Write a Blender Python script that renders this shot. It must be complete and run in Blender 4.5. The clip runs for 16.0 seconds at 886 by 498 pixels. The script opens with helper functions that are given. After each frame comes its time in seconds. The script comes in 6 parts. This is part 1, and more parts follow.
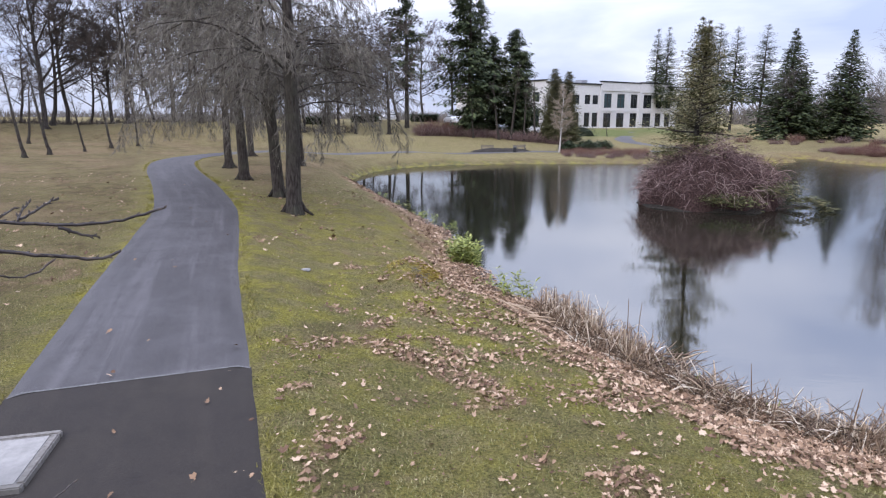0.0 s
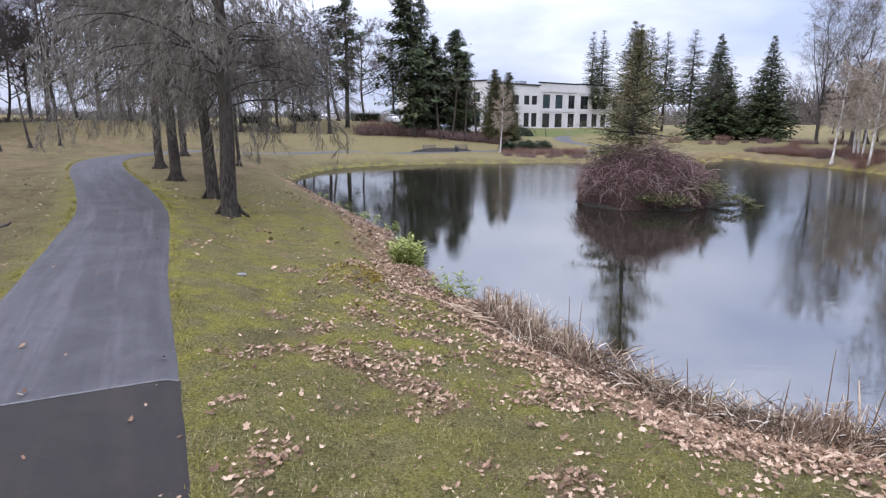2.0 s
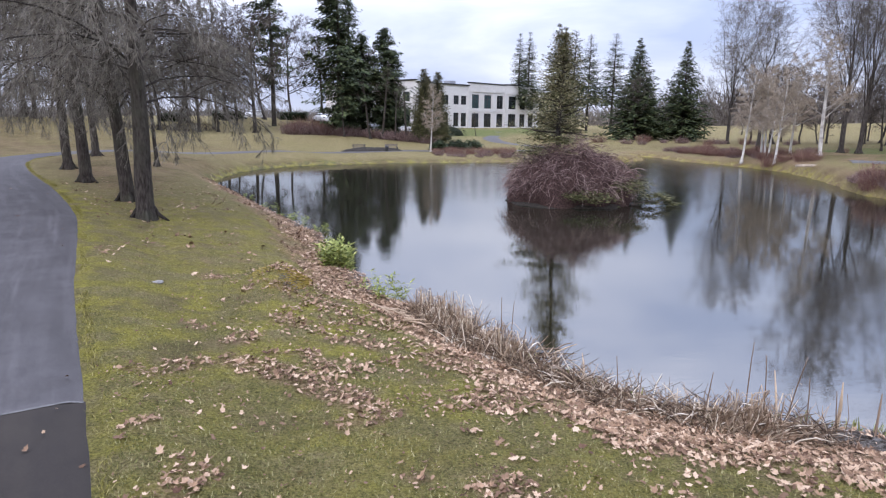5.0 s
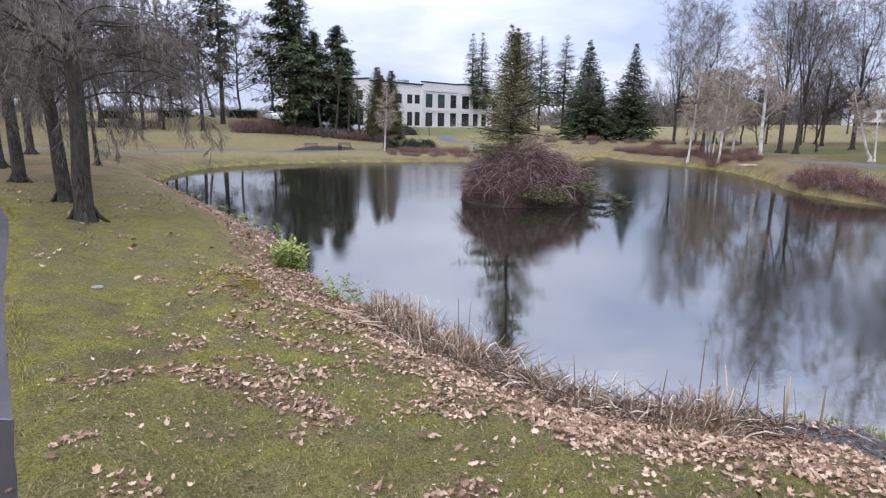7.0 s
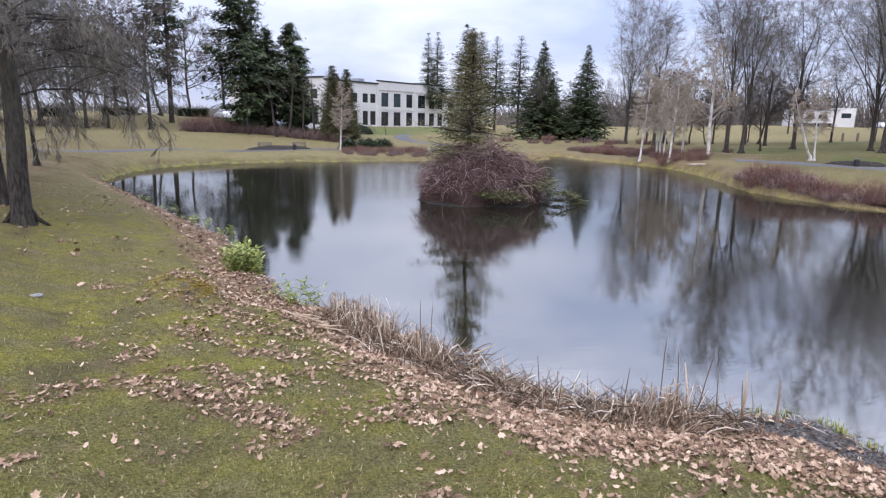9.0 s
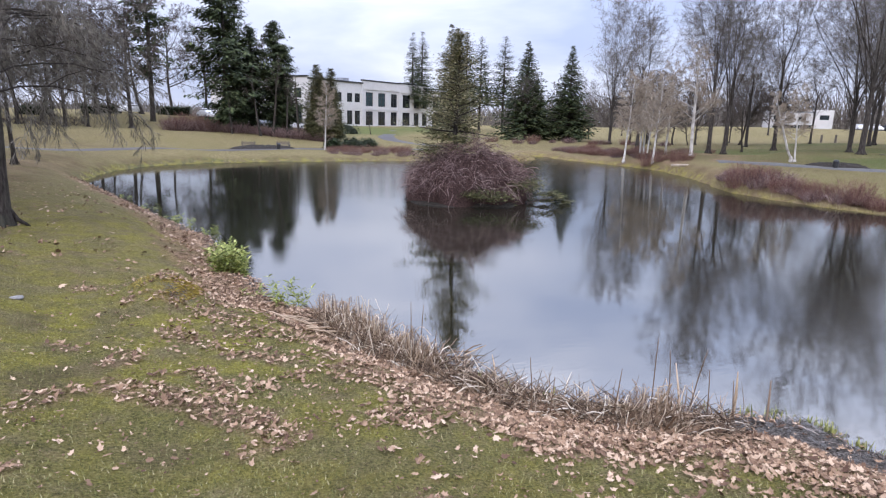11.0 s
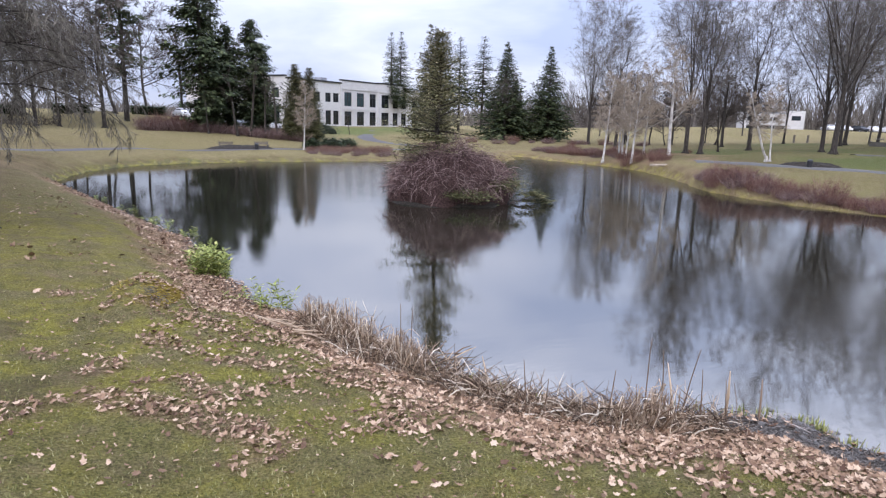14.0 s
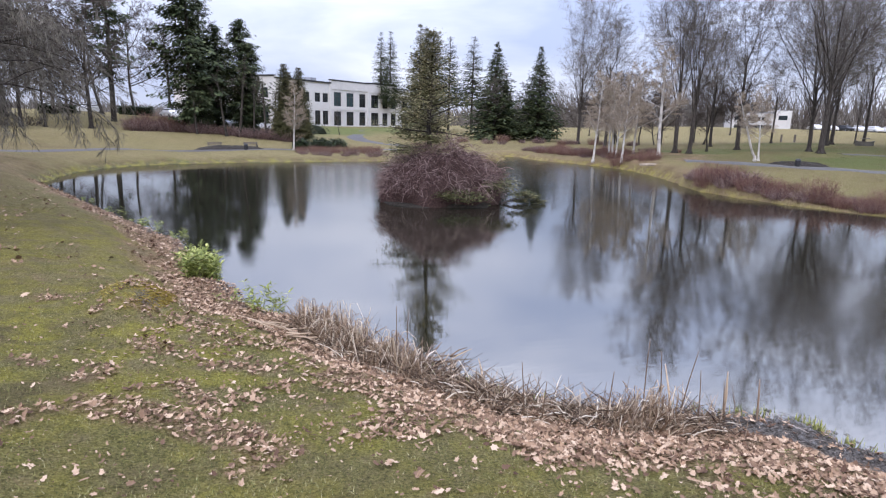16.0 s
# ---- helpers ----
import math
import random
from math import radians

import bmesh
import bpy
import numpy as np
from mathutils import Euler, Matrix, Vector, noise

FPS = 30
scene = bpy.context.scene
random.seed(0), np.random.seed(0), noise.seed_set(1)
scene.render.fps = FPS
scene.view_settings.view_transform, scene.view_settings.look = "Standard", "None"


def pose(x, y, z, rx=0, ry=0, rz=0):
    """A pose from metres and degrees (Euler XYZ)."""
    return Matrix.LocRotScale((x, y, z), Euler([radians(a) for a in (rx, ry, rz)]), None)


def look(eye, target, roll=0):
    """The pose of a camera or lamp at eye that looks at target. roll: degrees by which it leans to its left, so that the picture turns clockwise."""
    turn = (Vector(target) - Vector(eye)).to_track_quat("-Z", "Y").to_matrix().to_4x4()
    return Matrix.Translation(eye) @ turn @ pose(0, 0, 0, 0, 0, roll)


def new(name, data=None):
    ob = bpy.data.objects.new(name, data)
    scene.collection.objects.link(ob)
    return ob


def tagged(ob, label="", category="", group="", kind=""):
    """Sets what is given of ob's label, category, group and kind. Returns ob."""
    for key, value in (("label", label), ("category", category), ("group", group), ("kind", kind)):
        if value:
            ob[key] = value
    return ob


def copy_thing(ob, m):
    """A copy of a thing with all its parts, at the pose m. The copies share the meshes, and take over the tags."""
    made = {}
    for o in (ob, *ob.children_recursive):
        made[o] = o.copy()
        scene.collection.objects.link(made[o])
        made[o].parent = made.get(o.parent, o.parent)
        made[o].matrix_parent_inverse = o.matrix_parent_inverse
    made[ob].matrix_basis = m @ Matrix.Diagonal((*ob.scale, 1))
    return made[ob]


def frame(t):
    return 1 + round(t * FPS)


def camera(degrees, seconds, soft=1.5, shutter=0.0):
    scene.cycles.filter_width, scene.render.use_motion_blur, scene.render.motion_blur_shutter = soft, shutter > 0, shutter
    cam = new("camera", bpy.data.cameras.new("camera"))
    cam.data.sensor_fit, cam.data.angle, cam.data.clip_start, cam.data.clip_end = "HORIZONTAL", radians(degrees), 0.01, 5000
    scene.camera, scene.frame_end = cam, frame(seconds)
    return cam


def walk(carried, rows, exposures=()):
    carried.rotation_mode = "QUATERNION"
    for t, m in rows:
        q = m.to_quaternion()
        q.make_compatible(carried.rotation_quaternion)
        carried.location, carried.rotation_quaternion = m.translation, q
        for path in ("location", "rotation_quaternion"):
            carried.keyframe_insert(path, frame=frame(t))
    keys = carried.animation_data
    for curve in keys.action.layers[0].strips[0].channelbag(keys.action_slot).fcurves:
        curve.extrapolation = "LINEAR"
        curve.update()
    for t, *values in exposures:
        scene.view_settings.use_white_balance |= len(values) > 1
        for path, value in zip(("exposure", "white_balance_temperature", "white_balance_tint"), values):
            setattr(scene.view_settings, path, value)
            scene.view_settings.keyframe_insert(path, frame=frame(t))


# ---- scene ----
# ---------- camera and walk ----------
cam = camera(72.55, 16.0, soft=1.2)

# seconds, eye x y z, yaw, pitch, roll (degrees)
WALK = [
    (0.0, -0.014, 0.205, 2.509, 0.01, -12.27, -0.01),
    (0.5, -0.004, 0.243, 2.509, -1.22, -12.28, 0.09),
    (1.0, 0.005, 0.279, 2.507, -2.66, -12.28, 0.17),
    (1.5, 0.017, 0.309, 2.506, -4.21, -12.28, 0.25),
    (2.0, 0.026, 0.343, 2.506, -5.46, -12.29, 0.29),
    (2.5, 0.037, 0.372, 2.508, -6.59, -12.29, 0.33),
    (3.0, 0.046, 0.403, 2.509, -7.97, -12.29, 0.36),
    (3.5, 0.055, 0.433, 2.509, -9.19, -12.30, 0.40),
    (4.0, 0.063, 0.463, 2.508, -10.17, -12.29, 0.47),
    (6.5, 0.091, 0.621, 2.493, -15.16, -12.30, 0.98),
    (7.0, 0.096, 0.661, 2.490, -16.39, -12.29, 1.07),
    (7.5, 0.098, 0.703, 2.487, -17.55, -12.28, 1.12),
    (8.0, 0.098, 0.744, 2.486, -18.69, -12.27, 1.21),
    (8.5, 0.094, 0.782, 2.487, -19.76, -12.27, 1.25),
    (9.0, 0.087, 0.819, 2.486, -20.53, -12.26, 1.29),
    (11.5, 0.008, 0.948, 2.474, -22.33, -12.22, 1.64),
    (12.0, -0.006, 0.982, 2.466, -22.67, -12.21, 1.70),
    (12.5, -0.021, 1.016, 2.459, -23.08, -12.20, 1.78),
    (13.0, -0.037, 1.048, 2.454, -23.40, -12.18, 1.80),
    (13.5, -0.051, 1.077, 2.453, -23.71, -12.16, 1.73),
    (14.0, -0.065, 1.102, 2.456, -24.07, -12.15, 1.65),
    (14.5, -0.077, 1.129, 2.459, -24.41, -12.15, 1.59),
    (15.0, -0.088, 1.154, 2.460, -24.64, -12.14, 1.57),
    (15.5, -0.099, 1.179, 2.460, -24.84, -12.13, 1.57),
    (16.0, -0.108, 1.207, 2.460, -25.03, -12.13, 1.59),
]


def aim(x, y, z, yaw, pitch, roll):
    a, b = radians(yaw), radians(pitch)
    way = Vector((-math.sin(a) * math.cos(b), math.cos(a) * math.cos(b), math.sin(b)))
    return look((x, y, z), Vector((x, y, z)) + way, roll)


walk(cam, [(t, aim(*p)) for t, *p in WALK])

# ---------- sky and sun ----------
SUN_EL, SUN_AZ = 38.0, 215.0
world = bpy.data.worlds.new("world")
scene.world = world
world.use_nodes = True
wn, wl = world.node_tree.nodes, world.node_tree.links
wn.clear()
w_out = wn.new("ShaderNodeOutputWorld")
w_bg = wn.new("ShaderNodeBackground")
w_sky = wn.new("ShaderNodeTexSky")
w_sky.sky_type = "NISHITA"
w_sky.sun_disc = False
w_sky.sun_elevation, w_sky.sun_rotation = radians(SUN_EL), radians(SUN_AZ)
w_sky.air_density, w_sky.dust_density = 1.0, 0.4
w_dir = wn.new("ShaderNodeTexCoord")
w_map = wn.new("ShaderNodeMapping")
w_map.inputs["Scale"].default_value = (1.0, 1.0, 4.2)
wl.new(w_dir.outputs["Generated"], w_map.inputs["Vector"])
w_noise = wn.new("ShaderNodeTexNoise")
w_noise.inputs["Scale"].default_value = 2.2
w_noise.inputs["Detail"].default_value = 5.0
w_noise.inputs["Roughness"].default_value = 0.52
w_noise.inputs["Distortion"].default_value = 0.4
wl.new(w_map.outputs["Vector"], w_noise.inputs["Vector"])
w_ramp = wn.new("ShaderNodeValToRGB")
w_ramp.color_ramp.elements[0].position = 0.34
w_ramp.color_ramp.elements[0].color = (5.8, 6.7, 8.8, 1)
w_ramp.color_ramp.elements[1].position = 0.62
w_ramp.color_ramp.elements[1].color = (10.0, 10.5, 11.6, 1)
wl.new(w_noise.outputs["Fac"], w_ramp.inputs["Fac"])
# an overcast sky is brighter towards the zenith
w_sep = wn.new("ShaderNodeSeparateXYZ")
wl.new(w_dir.outputs["Generated"], w_sep.inputs["Vector"])
w_up = wn.new("ShaderNodeMapRange")
w_up.inputs["From Min"].default_value, w_up.inputs["From Max"].default_value = 0.38, 0.95
w_up.inputs["To Min"].default_value, w_up.inputs["To Max"].default_value = 1.08, 3.2
wl.new(w_sep.outputs["Z"], w_up.inputs["Value"])
w_mul = wn.new("ShaderNodeVectorMath")
w_mul.operation = "SCALE"
wl.new(w_ramp.outputs["Color"], w_mul.inputs[0])
w_low = wn.new("ShaderNodeMapRange")
w_low.inputs["From Min"].default_value, w_low.inputs["From Max"].default_value = 0.0, 0.2
w_low.inputs["To Min"].default_value, w_low.inputs["To Max"].default_value = 0.74, 1.0
wl.new(w_sep.outputs["Z"], w_low.inputs["Value"])
w_both = wn.new("ShaderNodeMath")
w_both.operation = "MULTIPLY"
wl.new(w_up.outputs["Result"], w_both.inputs[0])
wl.new(w_low.outputs["Result"], w_both.inputs[1])
wl.new(w_both.outputs["Value"], w_mul.inputs["Scale"])
w_mix = wn.new("ShaderNodeMix")
w_mix.data_type = "RGBA"
w_mix.inputs["Factor"].default_value = 0.9
wl.new(w_sky.outputs["Color"], w_mix.inputs["A"])
wl.new(w_mul.outputs["Vector"], w_mix.inputs["B"])
wl.new(w_mix.outputs["Result"], w_bg.inputs["Color"])
w_bg.inputs["Strength"].default_value = 0.09
wl.new(w_bg.outputs["Background"], w_out.inputs["Surface"])

sun_data = bpy.data.lights.new("sun", "SUN")
sun_data.energy, sun_data.angle, sun_data.color = 1.4, radians(20), (1.0, 0.95, 0.88)
sun = new("sun", sun_data)
sun.rotation_euler = (radians(90 - SUN_EL), 0, radians(180 - SUN_AZ))
sun.location = (0, -20, 40)
scene.view_settings.exposure = 0.29
scene.view_settings.use_white_balance = True
scene.view_settings.white_balance_temperature, scene.view_settings.white_balance_tint = 6050, 18.0

# ---------- materials ----------


def base_material(name, rough=0.85, spec=0.3):
    m = bpy.data.materials.new(name)
    m.use_nodes = True
    b = m.node_tree.nodes["Principled BSDF"]
    b.inputs["Roughness"].default_value = rough
    b.inputs["Specular IOR Level"].default_value = spec
    return m, m.node_tree.nodes, m.node_tree.links, b


def mixed(nodes, links, fac, a, b):
    n = nodes.new("ShaderNodeMix")
    n.data_type = "RGBA"
    for key, v in (("Factor", fac), ("A", a), ("B", b)):
        if isinstance(v, (int, float)):
            n.inputs[key].default_value = v
        elif isinstance(v, tuple):
            n.inputs[key].default_value = (*v, 1) if len(v) == 3 else v
        else:
            links.new(v, n.inputs[key])
    return n.outputs["Result"]


def noise_fac(nodes, links, scale, lo, hi, detail=4.0, rough=0.6, stretch=None, warp=0.0):
    co = nodes.new("ShaderNodeTexCoord")
    src = co.outputs["Object"]
    if stretch:
        mp = nodes.new("ShaderNodeMapping")
        mp.inputs["Scale"].default_value = stretch
        links.new(src, mp.inputs["Vector"])
        src = mp.outputs["Vector"]
    n = nodes.new("ShaderNodeTexNoise")
    n.inputs["Scale"].default_value = scale
    n.inputs["Detail"].default_value = detail
    n.inputs["Roughness"].default_value = rough
    n.inputs["Distortion"].default_value = warp
    links.new(src, n.inputs["Vector"])
    r = nodes.new("ShaderNodeMapRange")
    r.inputs["From Min"].default_value, r.inputs["From Max"].default_value = lo, hi
    links.new(n.outputs["Fac"], r.inputs["Value"])
    return r.outputs["Result"]


def bumped(nodes, links, bsdf, height, strength=0.4, distance=0.02):
    b = nodes.new("ShaderNodeBump")
    b.inputs["Strength"].default_value, b.inputs["Distance"].default_value = strength, distance
    links.new(height, b.inputs["Height"])
    links.new(b.outputs["Normal"], bsdf.inputs["Normal"])


def plain(name, c1, c2, scale=8.0, rough=0.85, spec=0.3, bump=0.3, dist=0.01, stretch=None, c3=None, big=0.6, metal=0.0):
    """Two-scale mottled material."""
    m, n, l, b = base_material(name, rough, spec)
    fine = noise_fac(n, l, scale, 0.35, 0.65, stretch=stretch)
    col = mixed(n, l, fine, c1, c2)
    if c3:
        col = mixed(n, l, noise_fac(n, l, big, 0.45, 0.7), col, c3)
    l.new(col, b.inputs["Base Color"])
    b.inputs["Metallic"].default_value = metal
    if bump:
        bumped(n, l, b, fine, bump, dist)
    return m


def varied(name, cols, rough=0.8, spec=0.25, fine=30.0):
    """Colour that differs from piece to piece of a mesh."""
    m, n, l, b = base_material(name, rough, spec)
    g = n.new("ShaderNodeNewGeometry")
    r = n.new("ShaderNodeValToRGB")
    el = r.color_ramp.elements
    el[0].color, el[1].color = (*cols[0], 1), (*cols[-1], 1)
    if len(cols) == 3:
        el.new(0.62).color = (*cols[1], 1)
    l.new(g.outputs["Random Per Island"], r.inputs["Fac"])
    f = noise_fac(n, l, fine, 0.3, 0.7)
    dark = n.new("ShaderNodeMix")
    dark.data_type, dark.blend_type = "RGBA", "MULTIPLY"
    dark.inputs["Factor"].default_value = 0.5
    l.new(r.outputs["Color"], dark.inputs["A"])
    l.new(mixed(n, l, f, (0.7, 0.7, 0.7), (1.15, 1.15, 1.15)), dark.inputs["B"])
    l.new(dark.outputs["Result"], b.inputs["Base Color"])
    return m


def attr(nodes, name):
    a = nodes.new("ShaderNodeAttribute")
    a.attribute_name = name
    return a.outputs["Fac"]


def times(nodes, links, a, b):
    m = nodes.new("ShaderNodeMath")
    m.operation = "MULTIPLY"
    m.use_clamp = True
    for i, v in enumerate((a, b)):
        if isinstance(v, (int, float)):
            m.inputs[i].default_value = v
        else:
            links.new(v, m.inputs[i])
    return m.outputs["Value"]


def ground_material():
    m, n, l, b = base_material("turf", 0.95, 0.12)
    g1 = noise_fac(n, l, 34.0, 0.36, 0.64, 6.0, 0.75)
    green = mixed(n, l, g1, (0.062, 0.059, 0.019), (0.305, 0.278, 0.093))
    straw = mixed(n, l, g1, (0.115, 0.092, 0.042), (0.38, 0.305, 0.16))
    moss = mixed(n, l, g1, (0.14, 0.132, 0.022), (0.43, 0.38, 0.083))
    mid = noise_fac(n, l, 1.6, 0.42, 0.64, 8.0, 0.8, warp=0.7)
    near = mixed(n, l, mid, green, straw)
    far = mixed(n, l, noise_fac(n, l, 0.35, 0.45, 0.95, 8.0, 0.7), straw, green)
    col = mixed(n, l, attr(n, "dry"), near, far)
    lush = mixed(n, l, g1, (0.055, 0.085, 0.022), (0.13, 0.175, 0.05))
    col = mixed(n, l, attr(n, "lush"), col, lush)
    leafy = mixed(n, l, noise_fac(n, l, 6.0, 0.35, 0.65, 7.0, 0.75), (0.062, 0.048, 0.022), (0.20, 0.143, 0.08))
    col = mixed(n, l, times(n, l, attr(n, "brown"), noise_fac(n, l, 1.1, 0.3, 0.6, 6.0, 0.7, warp=0.5)), col, leafy)
    mossy = times(n, l, noise_fac(n, l, 1.7, 0.43, 0.62, 5.0, 0.6, warp=0.25), attr(n, "moss"))
    col = mixed(n, l, mossy, col, moss)
    worn = times(n, l, noise_fac(n, l, 3.4, 0.46, 0.62, 8.0, 0.75, warp=0.6), 0.42)
    col = mixed(n, l, worn, col, mixed(n, l, g1, (0.038, 0.038, 0.014), (0.19, 0.175, 0.065)))
    tufts = times(n, l, noise_fac(n, l, 9.0, 0.47, 0.62, 5.0, 0.75, warp=0.4), 0.32)
    col = mixed(n, l, tufts, col, mixed(n, l, g1, (0.042, 0.035, 0.013), (0.185, 0.155, 0.06)))
    crumbs = noise_fac(n, l, 26.0, 0.62, 0.68, 4.0, 0.6)
    col = mixed(n, l, times(n, l, crumbs, 0.3), col, (0.38, 0.29, 0.18))
    specks = noise_fac(n, l, 17.0, 0.66, 0.72, 3.0, 0.6)
    col = mixed(n, l, times(n, l, specks, 0.4), col, (0.06, 0.045, 0.03))
    lit = noise_fac(n, l, 30.0, 0.38, 0.62, 4.0, 0.7)
    litter = mixed(n, l, lit, (0.06, 0.033, 0.02), (0.52, 0.345, 0.225))
    col = mixed(n, l, attr(n, "litter"), col, litter)
    # the mask also carries the painted shade of the hollow below the tussock
    mud = mixed(n, l, lit, (0.05, 0.043, 0.036), (0.25, 0.225, 0.20))
    col = mixed(n, l, attr(n, "mud"), col, mud)
    l.new(col, b.inputs["Base Color"])
    tall = noise_fac(n, l, 38.0, 0.2, 0.8, 7.0, 0.75)
    bumped(n, l, b, tall, 0.9, 0.06)
    return m


def water_material():
    m, n, l, b = base_material("pond_water", 0.035, 0.5)
    b.inputs["Base Color"].default_value = (0.018, 0.017, 0.012, 1)
    b.inputs["Specular Tint"].default_value = (0.985, 0.985, 0.955, 1)
    b.inputs["IOR"].default_value = 5.6
    big = noise_fac(n, l, 0.16, 0.45, 0.62, 3.0)
    rip = noise_fac(n, l, 16.0, 0.2, 0.8, 3.0, 0.55, stretch=(0.6, 1.5, 1.0), warp=0.3)
    slow = times(n, l, noise_fac(n, l, 9.0, 0.2, 0.8, 2.0, 0.5, stretch=(0.5, 1.4, 1.0)), 0.16)
    h = n.new("ShaderNodeMath")
    h.operation = "MULTIPLY_ADD"
    l.new(times(n, l, rip, big), h.inputs[0])
    h.inputs[1].default_value = 0.25
    l.new(slow, h.inputs[2])
    # longer wind ripples, stronger on the open middle of the pond
    co = n.new("ShaderNodeTexCoord")
    sep = n.new("ShaderNodeSeparateXYZ")
    l.new(co.outputs["Object"], sep.inputs["Vector"])
    reach = []
    for axis, lo, hi in (("X", 2.0, 9.0), ("Y", 24.0, 34.0)):
        r = n.new("ShaderNodeMapRange")
        r.inputs["From Min"].default_value, r.inputs["From Max"].default_value = lo, hi
        l.new(sep.outputs[axis], r.inputs["Value"])
        reach.append(r.outputs["Result"])
    open_water = times(n, l, reach[0], reach[1])
    ruffled = n.new("ShaderNodeMapRange")
    ruffled.inputs["To Min"].default_value, ruffled.inputs["To Max"].default_value = 0.035, 0.12
    l.new(open_water, ruffled.inputs["Value"])
    l.new(ruffled.outputs["Result"], b.inputs["Roughness"])
    swell = noise_fac(n, l, 2.6, 0.2, 0.8, 3.0, 0.55, stretch=(0.45, 1.5, 1.0), warp=0.4)
    amount = n.new("ShaderNodeMath")
    amount.operation = "MULTIPLY_ADD"
    l.new(open_water, amount.inputs[0])
    amount.inputs[1].default_value, amount.inputs[2].default_value = 5.0, 0.3
    whole = n.new("ShaderNodeMath")
    whole.operation = "MULTIPLY_ADD"
    l.new(swell, whole.inputs[0])
    l.new(amount.outputs["Value"], whole.inputs[1])
    l.new(h.outputs["Value"], whole.inputs[2])
    bumped(n, l, b, whole.outputs["Value"], 0.17, 0.012)
    return m


M_TURF = ground_material()
M_WATER = water_material()


def asphalt(name, c1, c2, c3, rough, streaks=1.0):
    m, n, l, b = base_material(name, rough, 0.4)
    f = noise_fac(n, l, 160.0, 0.3, 0.7, 2.0)
    col = mixed(n, l, f, c1, c2)
    col = mixed(n, l, noise_fac(n, l, 1.1, 0.42, 0.7, 5.0, 0.6, warp=0.5), col, c3)
    dark = times(n, l, noise_fac(n, l, 3.1, 0.5, 0.7, 7.0, 0.75), 0.4)
    lane = n.new("ShaderNodeAttribute")
    lane.attribute_name = "lane"
    for scale, lo, hi, k, tone in ((1.0, 0.5, 0.72, 0.7, 1.7), (2.3, 0.52, 0.7, 0.6, 0.45), (0.7, 0.5, 0.7, 0.5, 1.4)):
        mp = n.new("ShaderNodeMapping")
        mp.inputs["Scale"].default_value = (3.4 * scale, 0.16 * scale, 1.0)
        l.new(lane.outputs["Vector"], mp.inputs["Vector"])
        wn_ = n.new("ShaderNodeTexNoise")
        wn_.inputs["Scale"].default_value, wn_.inputs["Detail"].default_value, wn_.inputs["Roughness"].default_value = 1.0, 6.0, 0.6
        l.new(mp.outputs["Vector"], wn_.inputs["Vector"])
        mr = n.new("ShaderNodeMapRange")
        mr.inputs["From Min"].default_value, mr.inputs["From Max"].default_value = lo, hi
        l.new(wn_.outputs["Fac"], mr.inputs["Value"])
        col = mixed(n, l, times(n, l, mr.outputs["Result"], k * streaks), col, tuple(tone * v for v in c3))
    grit = noise_fac(n, l, 75.0, 0.66, 0.72, 2.0)
    col = mixed(n, l, times(n, l, grit, 0.4 * streaks), col, (0.26, 0.24, 0.21))
    col = mixed(n, l, dark, col, tuple(0.55 * v for v in c1))
    l.new(col, b.inputs["Base Color"])
    bumped(n, l, b, f, 0.35, 0.006)
    return m


M_PATH_OLD = asphalt("worn_asphalt", (0.022, 0.0195, 0.0198), (0.08, 0.0725, 0.073), (0.076, 0.07, 0.072), 0.62)
M_PATH_NEW = asphalt("dark_asphalt", (0.008, 0.006, 0.005), (0.038, 0.030, 0.024), (0.03, 0.024, 0.018), 0.85, 0.35)
M_PATH_FAR = asphalt("pale_asphalt", (0.05, 0.048, 0.046), (0.12, 0.115, 0.11), (0.12, 0.115, 0.108), 0.85)
M_SEAM = plain("seam_grit", (0.09, 0.088, 0.085), (0.20, 0.195, 0.19), 40)
M_CONCRETE = plain("concrete", (0.13, 0.12, 0.105), (0.22, 0.205, 0.185), 25, c3=(0.10, 0.095, 0.085))
M_METALLID = plain("galvanised_lid", (0.23, 0.22, 0.205), (0.31, 0.295, 0.275), 12, 0.6, c3=(0.15, 0.145, 0.14))
M_BARK = plain("bark", (0.026, 0.021, 0.018), (0.088, 0.075, 0.065), 9, 0.95, 0.15, 0.9, 0.03, (2.2, 2.2, 0.5), c3=(0.07, 0.068, 0.05), big=1.3)
M_BARK_GREY = plain("grey_bark", (0.032, 0.027, 0.024), (0.095, 0.083, 0.073), 8, 0.95, 0.15, 0.8, 0.03, (2, 2, 0.5))
M_TWIG = plain("twigs", (0.10, 0.088, 0.076), (0.235, 0.208, 0.182), 6, 0.9, 0.15, 0)
M_TWIG_LICHEN = plain("lichened_twigs", (0.07, 0.062, 0.051), (0.25, 0.226, 0.188), 5, 0.9, 0.15, 0)
M_TWIG_DARK = plain("dark_twigs", (0.052, 0.043, 0.036), (0.125, 0.10, 0.085), 5, 0.9, 0.15, 0)
M_TWIG_TAN = plain("tan_twigs", (0.22, 0.175, 0.13), (0.42, 0.35, 0.27), 5, 0.9, 0.15, 0)
M_BIRCH = plain("birch_bark", (0.45, 0.42, 0.38), (0.66, 0.63, 0.59), 6, 0.8, 0.3, 0.4, 0.01, (1, 1, 6), c3=(0.16, 0.14, 0.12), big=1.7)
M_NEEDLE = varied("dark_needles", [(0.018, 0.028, 0.014), (0.055, 0.074, 0.03), (0.12, 0.14, 0.06)])
